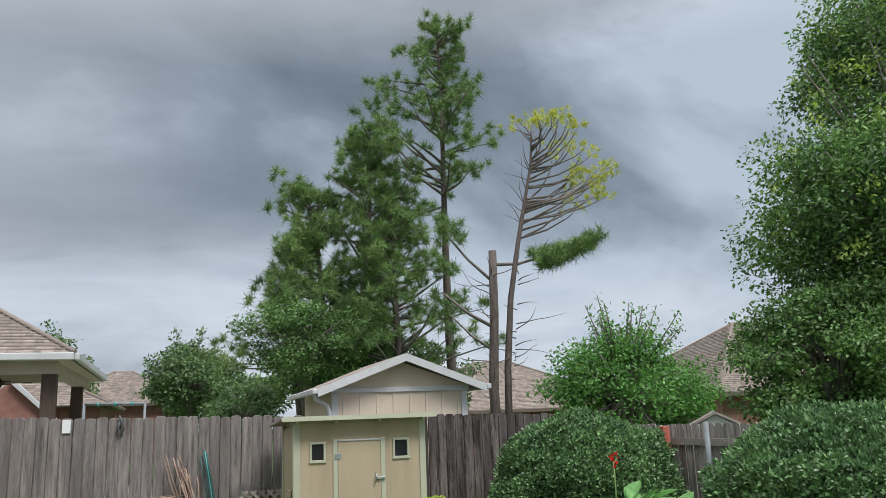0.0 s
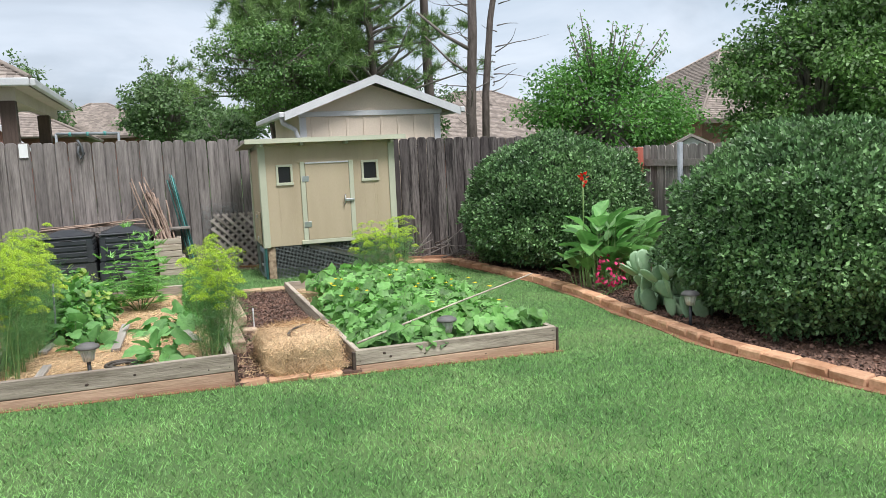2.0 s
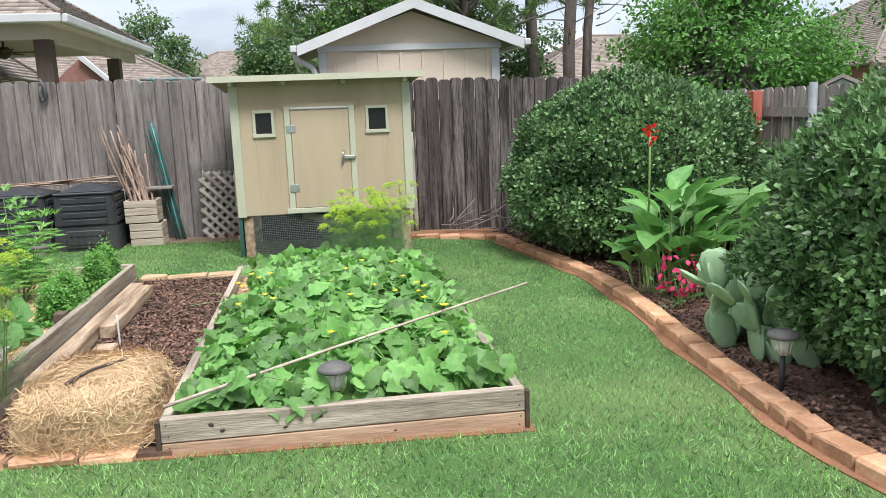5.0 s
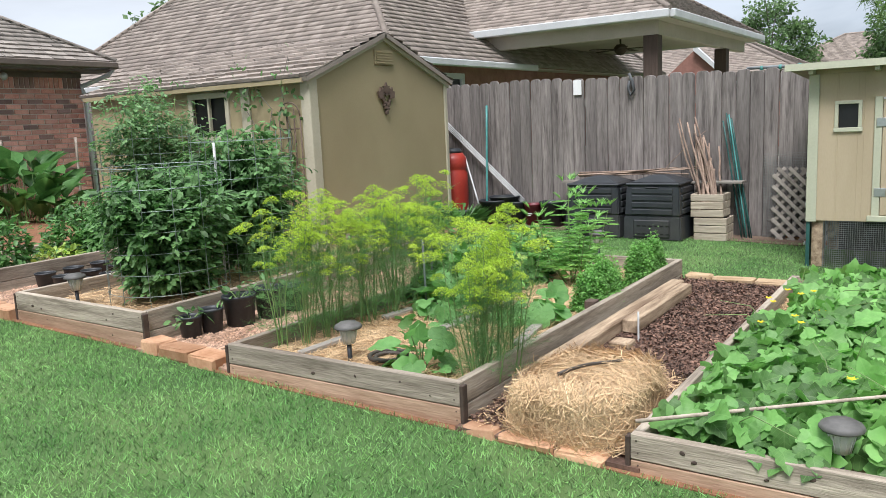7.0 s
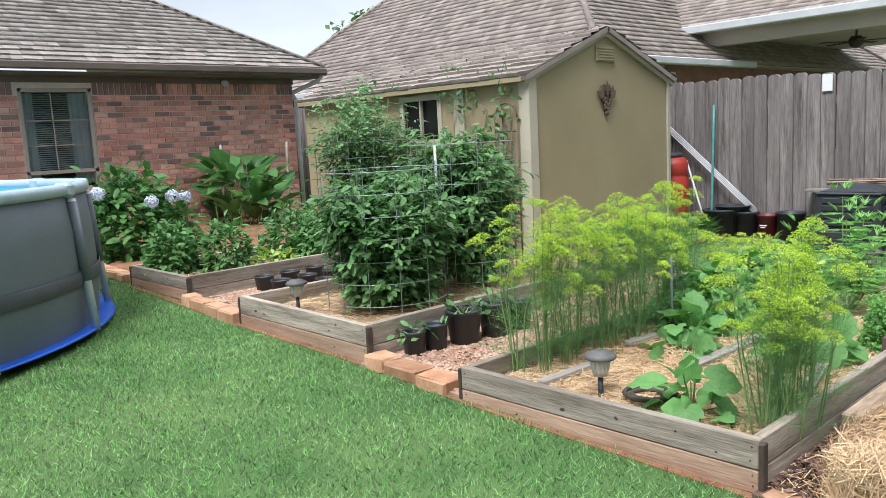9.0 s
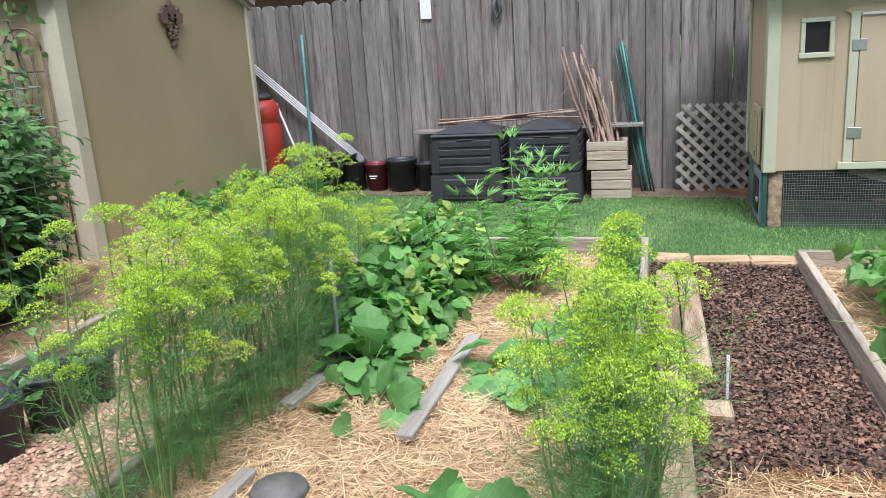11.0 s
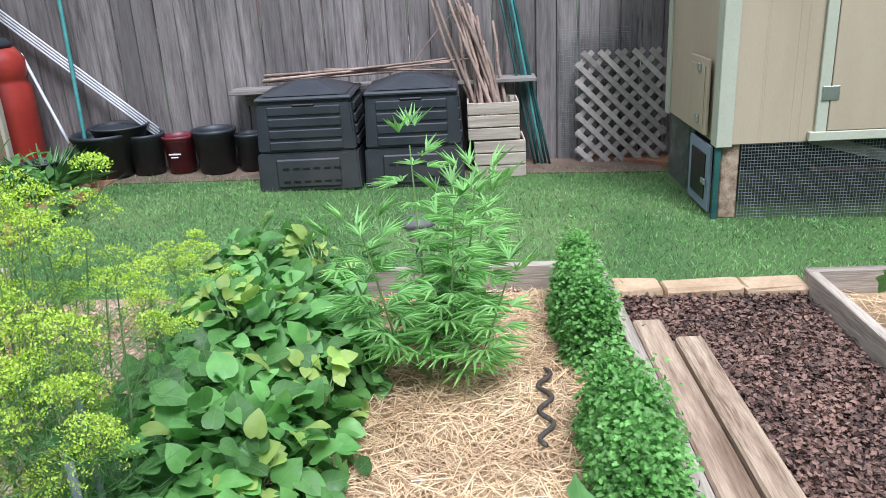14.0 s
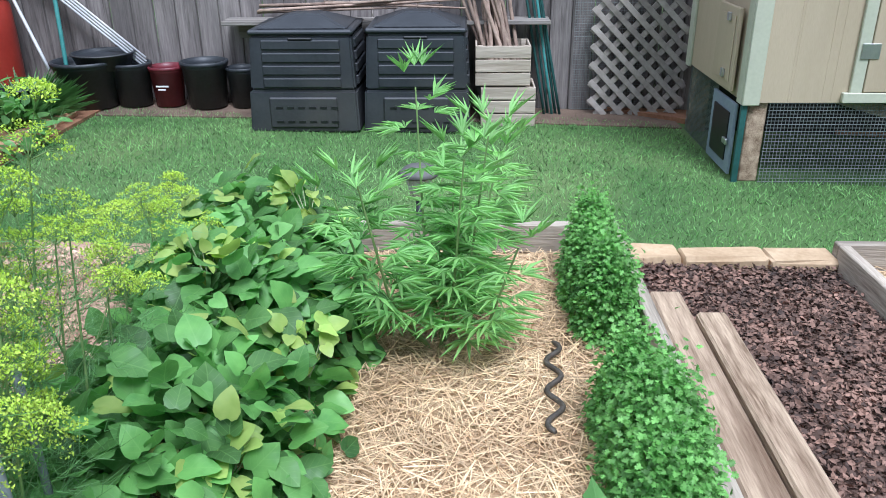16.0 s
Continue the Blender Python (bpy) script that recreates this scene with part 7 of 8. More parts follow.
leaves("foliage", np.stack([np.cos(a) * 0.08, np.sin(a) * 0.08, np.zeros(n)], 1) * RNG.random((n, 1)), np.stack([np.cos(a), np.sin(a), RNG.uniform(0.4, 1.6, n)], 1), np.stack([-np.cos(a), -np.sin(a), np.ones(n)], 1), RNG.uniform(0.22, 0.4, n), SLIM, M["dark_broad"], lil, "long strap-like leaves", "stuff", wide=0.35)


def cactus():
    root = thing("prickly_pear", (4.72, 6.36, gz(4.75) + 0.03), "blue-green prickly pear cactus with flat round pads", "cactus")
    bm = bmesh.new()
    bmesh.ops.create_icosphere(bm, subdivisions=2, radius=1.0)
    for v in bm.verts:
        k = 0.82 + 0.18 * v.co.z
        v.co = Vector((v.co.x * 0.085 * k, v.co.y * 0.0145, 0.115 + v.co.z * 0.115))
    for f in bm.faces:
        f.smooth = True
    me = mesh_of("pad", bm, M["cactus"])
    g = random.Random(6)
    def grow(m, depth):
        ob = new("pad", me)
        ob.parent = root
        s = g.uniform(0.8, 1.15)
        ob.matrix_basis = m @ Matrix.Diagonal((s, s, s, 1))
        if depth:
            for _ in range(g.choice((1, 2, 2))):
                grow(m @ pose(g.uniform(-0.05, 0.05), 0, 0.19, g.uniform(-28, 28), g.uniform(-42, 42), g.uniform(-50, 50)), depth - 1)
    for i in range(44):
        a, k = g.uniform(0, 6.28), math.sqrt(g.random())
        grow(pose(math.cos(a) * 0.29 * k, math.sin(a) * 0.38 * k, -0.02, g.uniform(-25, 25), g.uniform(-25, 25), g.uniform(0, 180)), g.choice((0, 1, 2, 2)))


cactus()


# ---- trellis on the shed ----
tr = thing("trellis", (-3.18, 8.42, gz(-3.2)), "rusty iron trellis with a thin climbing vine on the shed", "trellis")
for x in (0.0, 0.1, 0.2, 0.28):
    bm = bmesh.new()
    tube(bm, [(x, 0, 0), (x, 0, 1.42 + 0.1 * math.sin(x * 11))], 0.007, 6)
    part("bar", bm, M["iron"], tr)
for z in (0.5, 0.9, 1.3):
    bm = bmesh.new()
    tube(bm, [(0, 0, z), (0.28, 0, z)], 0.006, 6)
    part("bar", bm, M["iron"], tr)
bm = bmesh.new()
tube(bm, [(0.14 + 0.14 * math.cos(a), 0, 1.42 + 0.14 * math.sin(a)) for a in np.linspace(0, math.pi, 9)], 0.007, 6)
part("arch", bm, M["iron"], tr)
vine = thing("climbing_vine", (-3.05, 8.42, gz(-3.2)), "thin climbing vine with sparse leaves on the shed wall", "climbing plant")
stalks(vine, "stem", [[(0.0, -0.02, 0.1), (-0.1, -0.02, 0.7), (0.05, -0.02, 1.2), (-0.05, -0.03, 1.7), (0.1, -0.05, 2.0)], [(-0.1, -0.02, 0.3), (-0.35, -0.03, 1.2), (-0.55, -0.03, 1.5), (-0.75, -0.04, 1.62)], [(-0.3, -0.02, 1.2), (-0.2, -0.02, 1.5), (-0.45, -0.03, 1.75)]], 0.006, "grey_bark")
n = 150
t = RNG.random(n)
px_ = np.where(RNG.random(n) < 0.5, RNG.normal(0.0, 0.1, n), -0.7 * t + RNG.normal(0, 0.1, n))
leaves("foliage", np.stack([px_, RNG.uniform(-0.08, -0.02, n), 0.9 + 1.0 * t + RNG.normal(0, 0.1, n)], 1), RNG.normal(size=(n, 3)), RNG.normal(size=(n, 3)) + np.array([0, -1, 0.5]), 0.07, OVAL, M["tomato"], vine, kind="stuff")


# ---- neighbours' buildings ----
def neighbour_shed():
    y0, x0, x1, zw, xm, pk = 12.0, 2.28, 4.47, 2.19, 3.40, 2.60
    root = thing("neighbour_shed", (0, 0, 0), "cream panelled shed with white trim and shingled gable roof", "shed")
    bm = bmesh.new()
    prism(bm, [(x0, -0.1), (x1, -0.1), (x1, zw), (xm, pk - 0.05), (x0, zw)], 0.1, pose(0, y0, 0))
    part("gable_wall", bm, M["ns_wall"], root, "cream wall panels")
    for i in range(8):
        x = x0 + 0.16 + i * 0.265
        part("batten", boxed(x, x + 0.035, y0 - 0.014, y0 - 0.001, 0, 2.08, bevel=0.002), M["ns_wall"], root)
    part("side_wall", boxed(x0, x0 + 0.1, y0 + 0.101, y0 + 2.6, -0.1, zw), M["ns_wall"], root)
    part("side_wall", boxed(x1 - 0.1, x1, y0 + 0.101, y0 + 2.6, -0.1, zw), M["ns_wall"], root)
    part("trim_board", boxed(x0 - 0.02, x1 + 0.02, y0 - 0.03, y0 - 0.002, 2.10, 2.175, bevel=0.004), M["white_trim"], root, "white trim board")
    for x in (x0 - 0.01, x1 - 0.11):
        part("corner_board", boxed(x, x + 0.1, y0 - 0.03, y0 - 0.002, 0, 2.095, bevel=0.004), M["white_trim"], root, "white corner board")
    sl = (pk - zw) / ((x1 - x0) / 2)
    for s, xe in ((-1, x0 - 0.25), (1, x1 + 0.25)):
        ze = pk - sl * abs(xe - xm) - 0.0
        bm = bmesh.new()
        prism(bm, [(xe, ze - 0.04), (xm, pk - 0.04), (xm, pk + 0.08), (xe, ze + 0.08)], 0.03, pose(0, y0 - 0.25, 0))
        part("barge_board", bm, M["white_trim"], root, "white gable edge")
        bm = bmesh.new()
        prism(bm, [(xe, ze + 0.045), (xm, pk + 0.045), (xm, pk + 0.08), (xe, ze + 0.08)], 2.8, pose(0, y0 - 0.218, 0))
        part("roof", bm, M["shingle_piece"], root, "brown shingled roof")
        part("gutter", boxed(xe - 0.08 if s < 0 else xe + 0.002, xe - 0.002 if s < 0 else xe + 0.08, y0 - 0.25, y0 + 2.6, ze, ze + 0.08, bevel=0.012), M["white_trim"], root, "white gutter")
    bm = bmesh.new()
    tube(bm, [(x0 - 0.28, y0 - 0.15, 2.1), (x0 - 0.26, y0 - 0.08, 2.02), (x0 - 0.08, y0 - 0.05, 1.92), (x0 - 0.04, y0 - 0.04, 1.8), (x0 - 0.04, y0 - 0.04, 0.1)], 0.035, 8)
    part("downspout", bm, M["white_trim"], root, "white downspout")


neighbour_shed()


def hip_roof(root, x0, x1, y0, y1, ez, pitch, pieces=0, key="shingle"):
    """Hip roof over a rectangle; the ridge runs along its longer side."""
    w, d = x1 - x0, y1 - y0
    k = min(w, d) / 2
    rz = ez + k * pitch
    if w <= d:
        r0, r1 = ((x0 + x1) / 2, y0 + k, rz), ((x0 + x1) / 2, y1 - k, rz)
        faces = [((x0, y0, ez), (x1, y0, ez), r0, r0), ((x1, y0, ez), (x1, y1, ez), r1, r0), ((x1, y1, ez), (x0, y1, ez), r1, r1), ((x0, y1, ez), (x0, y0, ez), r0, r1)]
    else:
        r0, r1 = (x0 + k, (y0 + y1) / 2, rz), (x1 - k, (y0 + y1) / 2, rz)
        faces = [((x0, y0, ez), (x1, y0, ez), r1, r0), ((x1, y0, ez), (x1, y1, ez), r1, r1), ((x1, y1, ez), (x0, y1, ez), r0, r1), ((x0, y1, ez), (x0, y0, ez), r0, r0)]
    for i, (a, b, c, d_) in enumerate(faces):
        c = tuple(np.array(c) + (np.array(b) - np.array(a)) * 0.0005)
        roof_plane(a, b, c, d_, root, M[key], M[key + "_piece"], pieces if i == 0 else 0)
    caps = [((x0, y0, ez), r0), ((x1, y0, ez), r0 if w <= d else r1), ((x1, y1, ez), r1), ((x0, y1, ez), r1 if w <= d else r0), (r0, r1)]
    for a, b in caps:
        bm = bmesh.new()
        tube(bm, [Vector(a) + Vector((0, 0, 0.02)), Vector(b) + Vector((0, 0, 0.03))], 0.06, 6)
        part("ridge_cap", bm, M[key + "_piece"], root)


def patio_house():
    root = tagged(thing("patio_house", (0, 0, 0), "brick house with steep shingled roof and covered patio", "house"), kind="structure")
    ez = 2.5
    hip_roof(root, -15.2, -5.0, 12.75, 26.0, ez, 0.86, 200)
    part("wall", boxed(-14.8, -5.4, 13.15, 25.6, 0, ez - 0.02), M["brick_far"], root, "red brick wall")
    part("soffit", boxed(-15.15, -5.03, 12.8, 25.9, ez - 0.07, ez - 0.052), M["soffit"], root)
    part("gutter", boxed(-15.2, -4.9, 12.66, 12.76, ez - 0.12, ez - 0.002, bevel=0.015), M["white_trim"], root, "white gutter")
    part("gutter", boxed(-5.0, -4.9, 12.77, 17.6, ez - 0.12, ez - 0.002, bevel=0.015), M["white_trim"], root, "white gutter")
    w = part("window", boxed(-5.399, -5.385, 13.6, 15.3, 1.0, 2.2), M["dark"], root, "white-framed window")
    for f in ((13.5, 15.4, 2.2, 2.3), (13.5, 15.4, 0.9, 1.0), (13.5, 13.6, 1.0, 2.2), (15.3, 15.4, 1.0, 2.2), (14.42, 14.48, 1.0, 2.2), (14.0, 14.03, 1.0, 2.2), (14.86, 14.89, 1.0, 2.2)):
        part("frame", boxed(-5.384, -5.33, f[0], f[1], f[2], f[3]), M["white_trim"], w)
    # covered patio
    px0, px1, py0, py1, pz = -11.0, -1.79, 16.36, 23.4, 3.14
    hip_roof(root, px0, px1, py0, py1, pz, 0.62, 40)
    part("patio_ceiling", boxed(px0 + 0.05, px1 - 0.06, py0 + 0.06, py1 - 0.05, pz - 0.12, pz - 0.10), M["soffit"], root, "pale patio ceiling")
    for a, b, c, d in ((px0, px1, py0 - 0.09, py0 + 0.01), (px1 - 0.01, px1 + 0.09, py0 + 0.012, py1), (px0, px1, py1 + 0.002, py1 + 0.09)):
        part("gutter", boxed(a, b, c, d, pz - 0.13, pz + 0.01, bevel=0.015), M["white_trim"], root, "white gutter")
    # unseen slab, oversized so the ceiling catches neutral bounce instead of lawn green
    part("patio_slab", boxed(px0 + 0.2, px1 + 1.6, py0 - 3.2, py1 + 2.0, -0.2, 0.13), M["soffit"], root, "unseen concrete patio slab, widened to bounce neutral light at the ceiling")
    part("beam", boxed(px0 + 0.4, px1 - 0.3, py0 + 0.32, py0 + 0.5, pz - 0.36, pz - 0.121), M["soffit"], root)
    part("beam", boxed(px1 - 0.5, px1 - 0.32, py0 + 0.502, py1 - 0.3, pz - 0.36, pz - 0.121), M["soffit"], root)
    for x, y in ((-2.24, 16.8), (-2.24, 21.5)):
        part("post", boxed(x - 0.13, x + 0.13, y - 0.13, y + 0.13, 0, pz - 0.362, bevel=0.006), M["wood_brown"], root, "dark stained patio post")
    part("wall", boxed(-10.6, -6.0, 17.0, 22.0, 0, pz - 0.122), M["brick_far"], root, "brick wall under the patio roof")
    part("patio_door", boxed(-5.998, -5.95, 17.6, 19.6, 0, 2.2), M["dark"], root, "dark glazed door")
    # house beyond the patio
    hip_roof(root, -12.5, -2.0, 30.0, 38.0, 2.6, 0.5)
    part("wall", boxed(-12.1, -2.4, 30.4, 37.6, 0, 2.55), M["brick_far"], root, "red brick wall")
    bm = bmesh.new()
    prism(bm, [(-6.2, 0.0), (-3.9, 0.0), (-3.9, 2.4), (-5.05, 3.4), (-6.2, 2.4)], 0.4, pose(0, 29.2, 0))
    part("gable", bm, M["brick_far"], root, "red brick gable")
    bm = bmesh.new()
    prism(bm, [(-3.7, 2.1), (-5.05, 3.36), (-5.05, 3.56), (-3.55, 2.1)], 0.3, pose(0, 29.0, 0))
    part("gable_trim", bm, M["white_trim"], root)


patio_house()


def ceiling_fan():
    root = thing("ceiling_fan", (-3.45, 18.4, 3.02), "dark ceiling fan under the patio roof", "ceiling fan")
    bm = bmesh.new()
    tube(bm, [(0, 0, 0), (0, 0, -0.2)], 0.02, 8)
    part("rod", bm, M["end_grain"], root)
    bm = bmesh.new()
    lathe(bm, [(0, -0.42), (0.07, -0.4), (0.12, -0.34), (0.13, -0.26), (0.08, -0.2), (0, -0.2)], 16)
    part("motor", bm, M["end_grain"], root)
    for i in range(5):
        a = i * 72 + 10
        bm = bmesh.new()
        box(bm, 0.12, 0.66, -0.065, 0.065, -0.30, -0.288, bevel=0.004, m=pose(0, 0, 0, 0, 0, a))
        part("blade", bm, M["end_grain"], root)


ceiling_fan()


def far_house(name, x0, x1, y0, y1, base, ez, pitch, label):
    root = tagged(thing(name, (0, 0, 0), label, "house", "houses behind the fence"), kind="structure")
    hip_roof(root, x0, x1, y0, y1, ez, pitch)
    part("wall", boxed(x0 + 0.4, x1 - 0.4, y0 + 0.4, y1 - 0.4, base, ez - 0.05), M["brick_far"], root, "red brick wall")
    part("fascia", boxed(x0, x1, y0 - 0.04, y0, ez - 0.16, ez, bevel=0.01), M["brown_trim"], root)
    return root


far_house("brick_house_right", 18.6, 30.0, 24.0, 34.0, -0.5, 2.25, 0.62, "red brick house with brown shingled hip roof")
far_house("brick_house_middle", 10.0, 22.0, 34.0, 44.0, -0.5, 2.0, 0.5, "brick house with low brown shingled roof")
far_house("brick_house_far", -7.4, 1.6, 48.0, 56.0, 0, 3.2, 0.5, "distant house with brown shingled roof")


def white_shed():
    root = thing("white_shed", (8.4, 11.0, 0), "small white gabled shed behind the side fence", "shed", "", -35)
    bm = bmesh.new()
    prism(bm, [(-0.55, -0.3), (0.55, -0.3), (0.55, 1.28), (0, 1.56), (-0.55, 1.28)], 1.1)
    part("wall", bm, M["white_trim"], root)
    for s in (-1, 1):
        bm = bmesh.new()
        prism(bm, [(s * 0.68, 1.235), (0, 1.575), (0, 1.62), (s * 0.68, 1.28)], 1.25, pose(0, -0.08, 0))
        part("roof", bm, M["shingle_grey_piece"], root)


white_shed()


def swing_set():
    root = thing("swing_set", (-1.55, 24.5, 0), "pale metal swing set frame behind the fence", "swing set")
    bm = bmesh.new()
    tube(bm, [(-0.8, 0, 2.45), (0.8, 0, 2.42)], 0.04, 8)
    part("top_bar", bm, M["galv"], root)
    for x in (-0.8, 0.8):
        for y in (-0.5, 0.5):
            bm = bmesh.new()
            tube(bm, [(x, y, 0), (x, 0, 2.45)], 0.035, 8)
            part("leg", bm, M["galv"], root)
    for x in (-0.45, 0.0, 0.45):
        bm = bmesh.new()
        lathe(bm, [(0.0, -0.06), (0.05, -0.05), (0.05, 0.05), (0, 0.06)], 8)
        k = part("clamp", bm, M["teal"], root)
        k.location = (x, 0, 2.43)


swing_set()


# ---- trees ----
def limb(lines, a, d, length, r, rnd, curve=0.25, n=5):
    pts, p, v = [Vector(a)], Vector(a), Vector(d).normalized()
    for i in range(n):
        v = (v + Vector((rnd.uniform(-1, 1), rnd.uniform(-1, 1), rnd.uniform(-0.6, 0.9))) * curve).normalized()
        p = p + v * length / n
        pts.append(p.copy())
    lines.append((pts, [r * (1 - 0.8 * i / n) for i in range(n + 1)]))
    return pts


def wood(root, name, lines, material, seg=6):
    bm = bmesh.new()
    for pts, radii in lines:
        tube(bm, pts, radii, seg)
    return part(name, bm, M[material], root)


def tufts(root, centres, per, length, material, name="crown", label="", wide=1.0):
    """Bunches of needles at the ends of twigs."""
    C = np.repeat(np.asarray(centres, float), per, 0)
    d = unit(RNG.normal(size=(len(C), 3)) + np.array([0, 0, 0.35]))
    C = C + RNG.normal(0, length * 0.1, C.shape)
    leaves(name, C, d, RNG.normal(size=C.shape), RNG.uniform(0.6, 1.0, len(C)) * length, BLADE, M[material], root, label, "stuff", wide)


def pine(base, h, lean, first, reach, n_limbs, label, side=0.0, per=72, taper=1.0, r=0.2, needle="needle", seed=1, length=0.36):
    root = thing("pine_tree", base, label, "pine tree", "pine trees")
    rnd = random.Random(seed)
    trunk = [Vector((lean[0] * k * k + 0.12 * math.sin(k * 5 + seed), lean[1] * k * k, h * k)) for k in np.linspace(0, 1, 11)]
    wood(root, "trunk", [(trunk, [r * (1 - 0.85 * i / 10) for i in range(11)])], "bark", 9)
    lines, ends = [], []
    for i in range(n_limbs):
        k = first + (0.98 - first) * (i / n_limbs)
        j = min(int(k * 10), 9)
        p = trunk[j].lerp(trunk[j + 1], k * 10 - j)
        a = rnd.uniform(0, 6.28)
        length_ = reach * (1.05 - 0.8 * ((k - first) / (1 - first)) ** taper) * rnd.uniform(0.35, 1.25) * (1 + side * math.cos(a))
        d = Vector((math.cos(a), math.sin(a) * 0.8, rnd.uniform(0.05, 0.6)))
        pts = limb(lines, p, d, max(length_, 0.4), r * 0.28, rnd, 0.22)
        for q, m in zip(pts[2:], (1, 1, 2, 3)):
            for _ in range(m):
                ends.append(tuple(q + Vector((rnd.uniform(-1, 1), rnd.uniform(-1, 1), rnd.uniform(-0.4, 0.7))) * 0.34))
    for _ in range(8):
        ends.append(tuple(trunk[-1] + Vector((rnd.uniform(-1, 1), rnd.uniform(-1, 1), rnd.uniform(-2, 0.4))) * 0.35))
    tagged(wood(root, "branchwork", lines, "grey_bark", 5), kind="stuff")
    tufts(root, ends, per, length, needle, label="dark green needle clumps", wide=1.25)
    return root


pine((7.43, 20.75, -0.3), 13.8, (-0.33, 0), 0.58, 2.5, 52, "tall slender dark green pine behind the fence", -0.25, seed=3, taper=0.9, r=0.17, length=0.3)
pine((4.9, 21.2, -0.3), 10.45, (0.25, 0), 0.28, 2.75, 84, "dense green pine behind the fence", 0.0, seed=4, r=0.17, length=0.3)
pine((3.9, 21.6, -0.3), 8.6, (-0.4, 0), 0.26, 2.5, 70, "dense green pine behind the fence", -0.1, seed=5, r=0.17, length=0.3)
pine((5.4, 19.9, -0.3), 8.1, (0.17, 0), 0.34, 2.15, 56, "green pine with drooping clumps behind the fence", 0.2, seed=6, r=0.17, length=0.3)
pine((3.2, 20.9, -0.3), 7.0, (-0.25, 0), 0.34, 1.5, 34, "smaller green pine behind the fence", -0.1, seed=8, r=0.15, length=0.3)


def bare_pine():
    root = thing("pine_tree", (10.35, 25.0, -0.3), "broken forked pine, nearly bare, with yellow-green tips", "pine tree", "pine trees")
    root.matrix_world = pose(6.93, 16.75, 0.34) @ Matrix.Diagonal((0.67, 0.67, 0.67, 1))
    rnd = random.Random(12)
    wood(root, "trunk", [([(0, 0, -1.0), (-0.05, 0, 3), (0.1, 0, 5.5), (0.15, 0, 7.7)], [0.19, 0.17, 0.155, 0.14])], "bark", 9)
    wood(root, "second_trunk", [([(0.35, 0, -1.0), (0.5, 0, 3.6), (0.75, 0, 6.0), (1.15, 0, 8.0), (1.5, 0, 9.5), (1.85, 0, 11.0), (1.95, 0, 12.3)], [0.145, 0.13, 0.11, 0.09, 0.07, 0.05, 0.03])], "bark", 8)
    lines, gold, green = [], [], []
    for a, b, r in (((0.1, 0, 7.2), (2.2, 0.2, 7.6), 0.07), ((2.2, 0.2, 7.6), (4.2, 0.3, 8.3), 0.05), ((0.05, 0, 5.0), (-1.8, 0, 6.2), 0.07), ((0.1, 0, 6.6), (-1.6, 0.2, 8.4), 0.06), ((0.0, 0, 4.2), (-1.6, -0.2, 5.4), 0.05)):
        a, b = Vector(a), Vector(b)
        lines.append(([a, a.lerp(b, 0.5) + Vector((0, 0, -0.12)), b], [r, r * 0.8, r * 0.5]))
    for i in range(120):
        k = rnd.random()
        green.append((1.7 + 2.6 * k + rnd.uniform(-0.25, 0.25), rnd.uniform(-0.5, 0.5), 7.5 + 0.9 * k * k + rnd.uniform(-0.35, 0.3)))
    for i in range(30):
        green.append((-1.5 + rnd.uniform(-0.5, 0.5), rnd.uniform(-0.4, 0.4), 8.3 + rnd.uniform(-0.4, 0.4)))
    stem = [Vector(p) for p in ((1.15, 0, 8.0), (1.5, 0, 9.5), (1.85, 0, 11.0), (1.95, 0, 12.3))]
    arc = [Vector(p) for p in ((1.7, 0, 12.7), (3.0, 0, 12.9), (3.9, 0, 12.0), (4.8, 0, 10.7), (3.9, 0, 9.7))]
    for i in range(38):
        k = rnd.uniform(0, 3.99)
        tip = arc[int(k)].lerp(arc[int(k) + 1], k - int(k)) * 1.0 + Vector((rnd.uniform(-0.7, 0.25), rnd.uniform(-1, 1), rnd.uniform(-0.6, 0.3)))
        j = max(0.0, min(2.9, 2.7 - 0.62 * k + rnd.uniform(-0.5, 0.4)))
        p = stem[int(j)].lerp(stem[int(j) + 1], j - int(j))
        sag = Vector((0.3, 0, -0.12))
        lines.append(([p, p.lerp(tip, 0.35) + sag * 0.8, p.lerp(tip, 0.7) + sag * 0.7, tip], [0.045, 0.034, 0.022, 0.01]))
        for _ in range(5):
            gold.append(tuple(tip + Vector((rnd.uniform(-1, 1), rnd.uniform(-1, 1), rnd.uniform(-0.5, 0.6))) * 0.28))
        if i % 2:
            q = p.lerp(tip, 0.6) + sag * 0.8
            pts = limb(lines, q, Vector((0.6, rnd.uniform(-1, 1), 0.9)), rnd.uniform(0.5, 1.1), 0.016, rnd, 0.2, 3)
            gold.append(tuple(pts[-1]))
    for i in range(12):
        j = rnd.uniform(0, 2.9)
        p = stem[int(j)].lerp(stem[int(j) + 1], j - int(j))
        limb(lines, p, Vector((-1, rnd.uniform(-1, 1), 0.9)), rnd.uniform(0.6, 1.5), 0.022, rnd, 0.25)
    for i in range(34):
        a = rnd.uniform(0, 6.28)
        z = rnd.uniform(2.2, 7.0)
        limb(lines, (0.05 + (0.3 + 0.11 * z) * (i % 2), 0, z), Vector((math.cos(a), math.sin(a), 0.25)), rnd.uniform(0.7, 2.0), 0.024, rnd, 0.3)
    tagged(wood(root, "branchwork", lines, "grey_bark", 5), kind="stuff")
    tufts(root, gold, 40, 0.26, "needle_y", "yellow_crown", "yellow-green needle tips", 1.1)
    tufts(root, green, 40, 0.42, "needle", "green_crown", "dark green needle clumps", 1.2)


bare_pine()


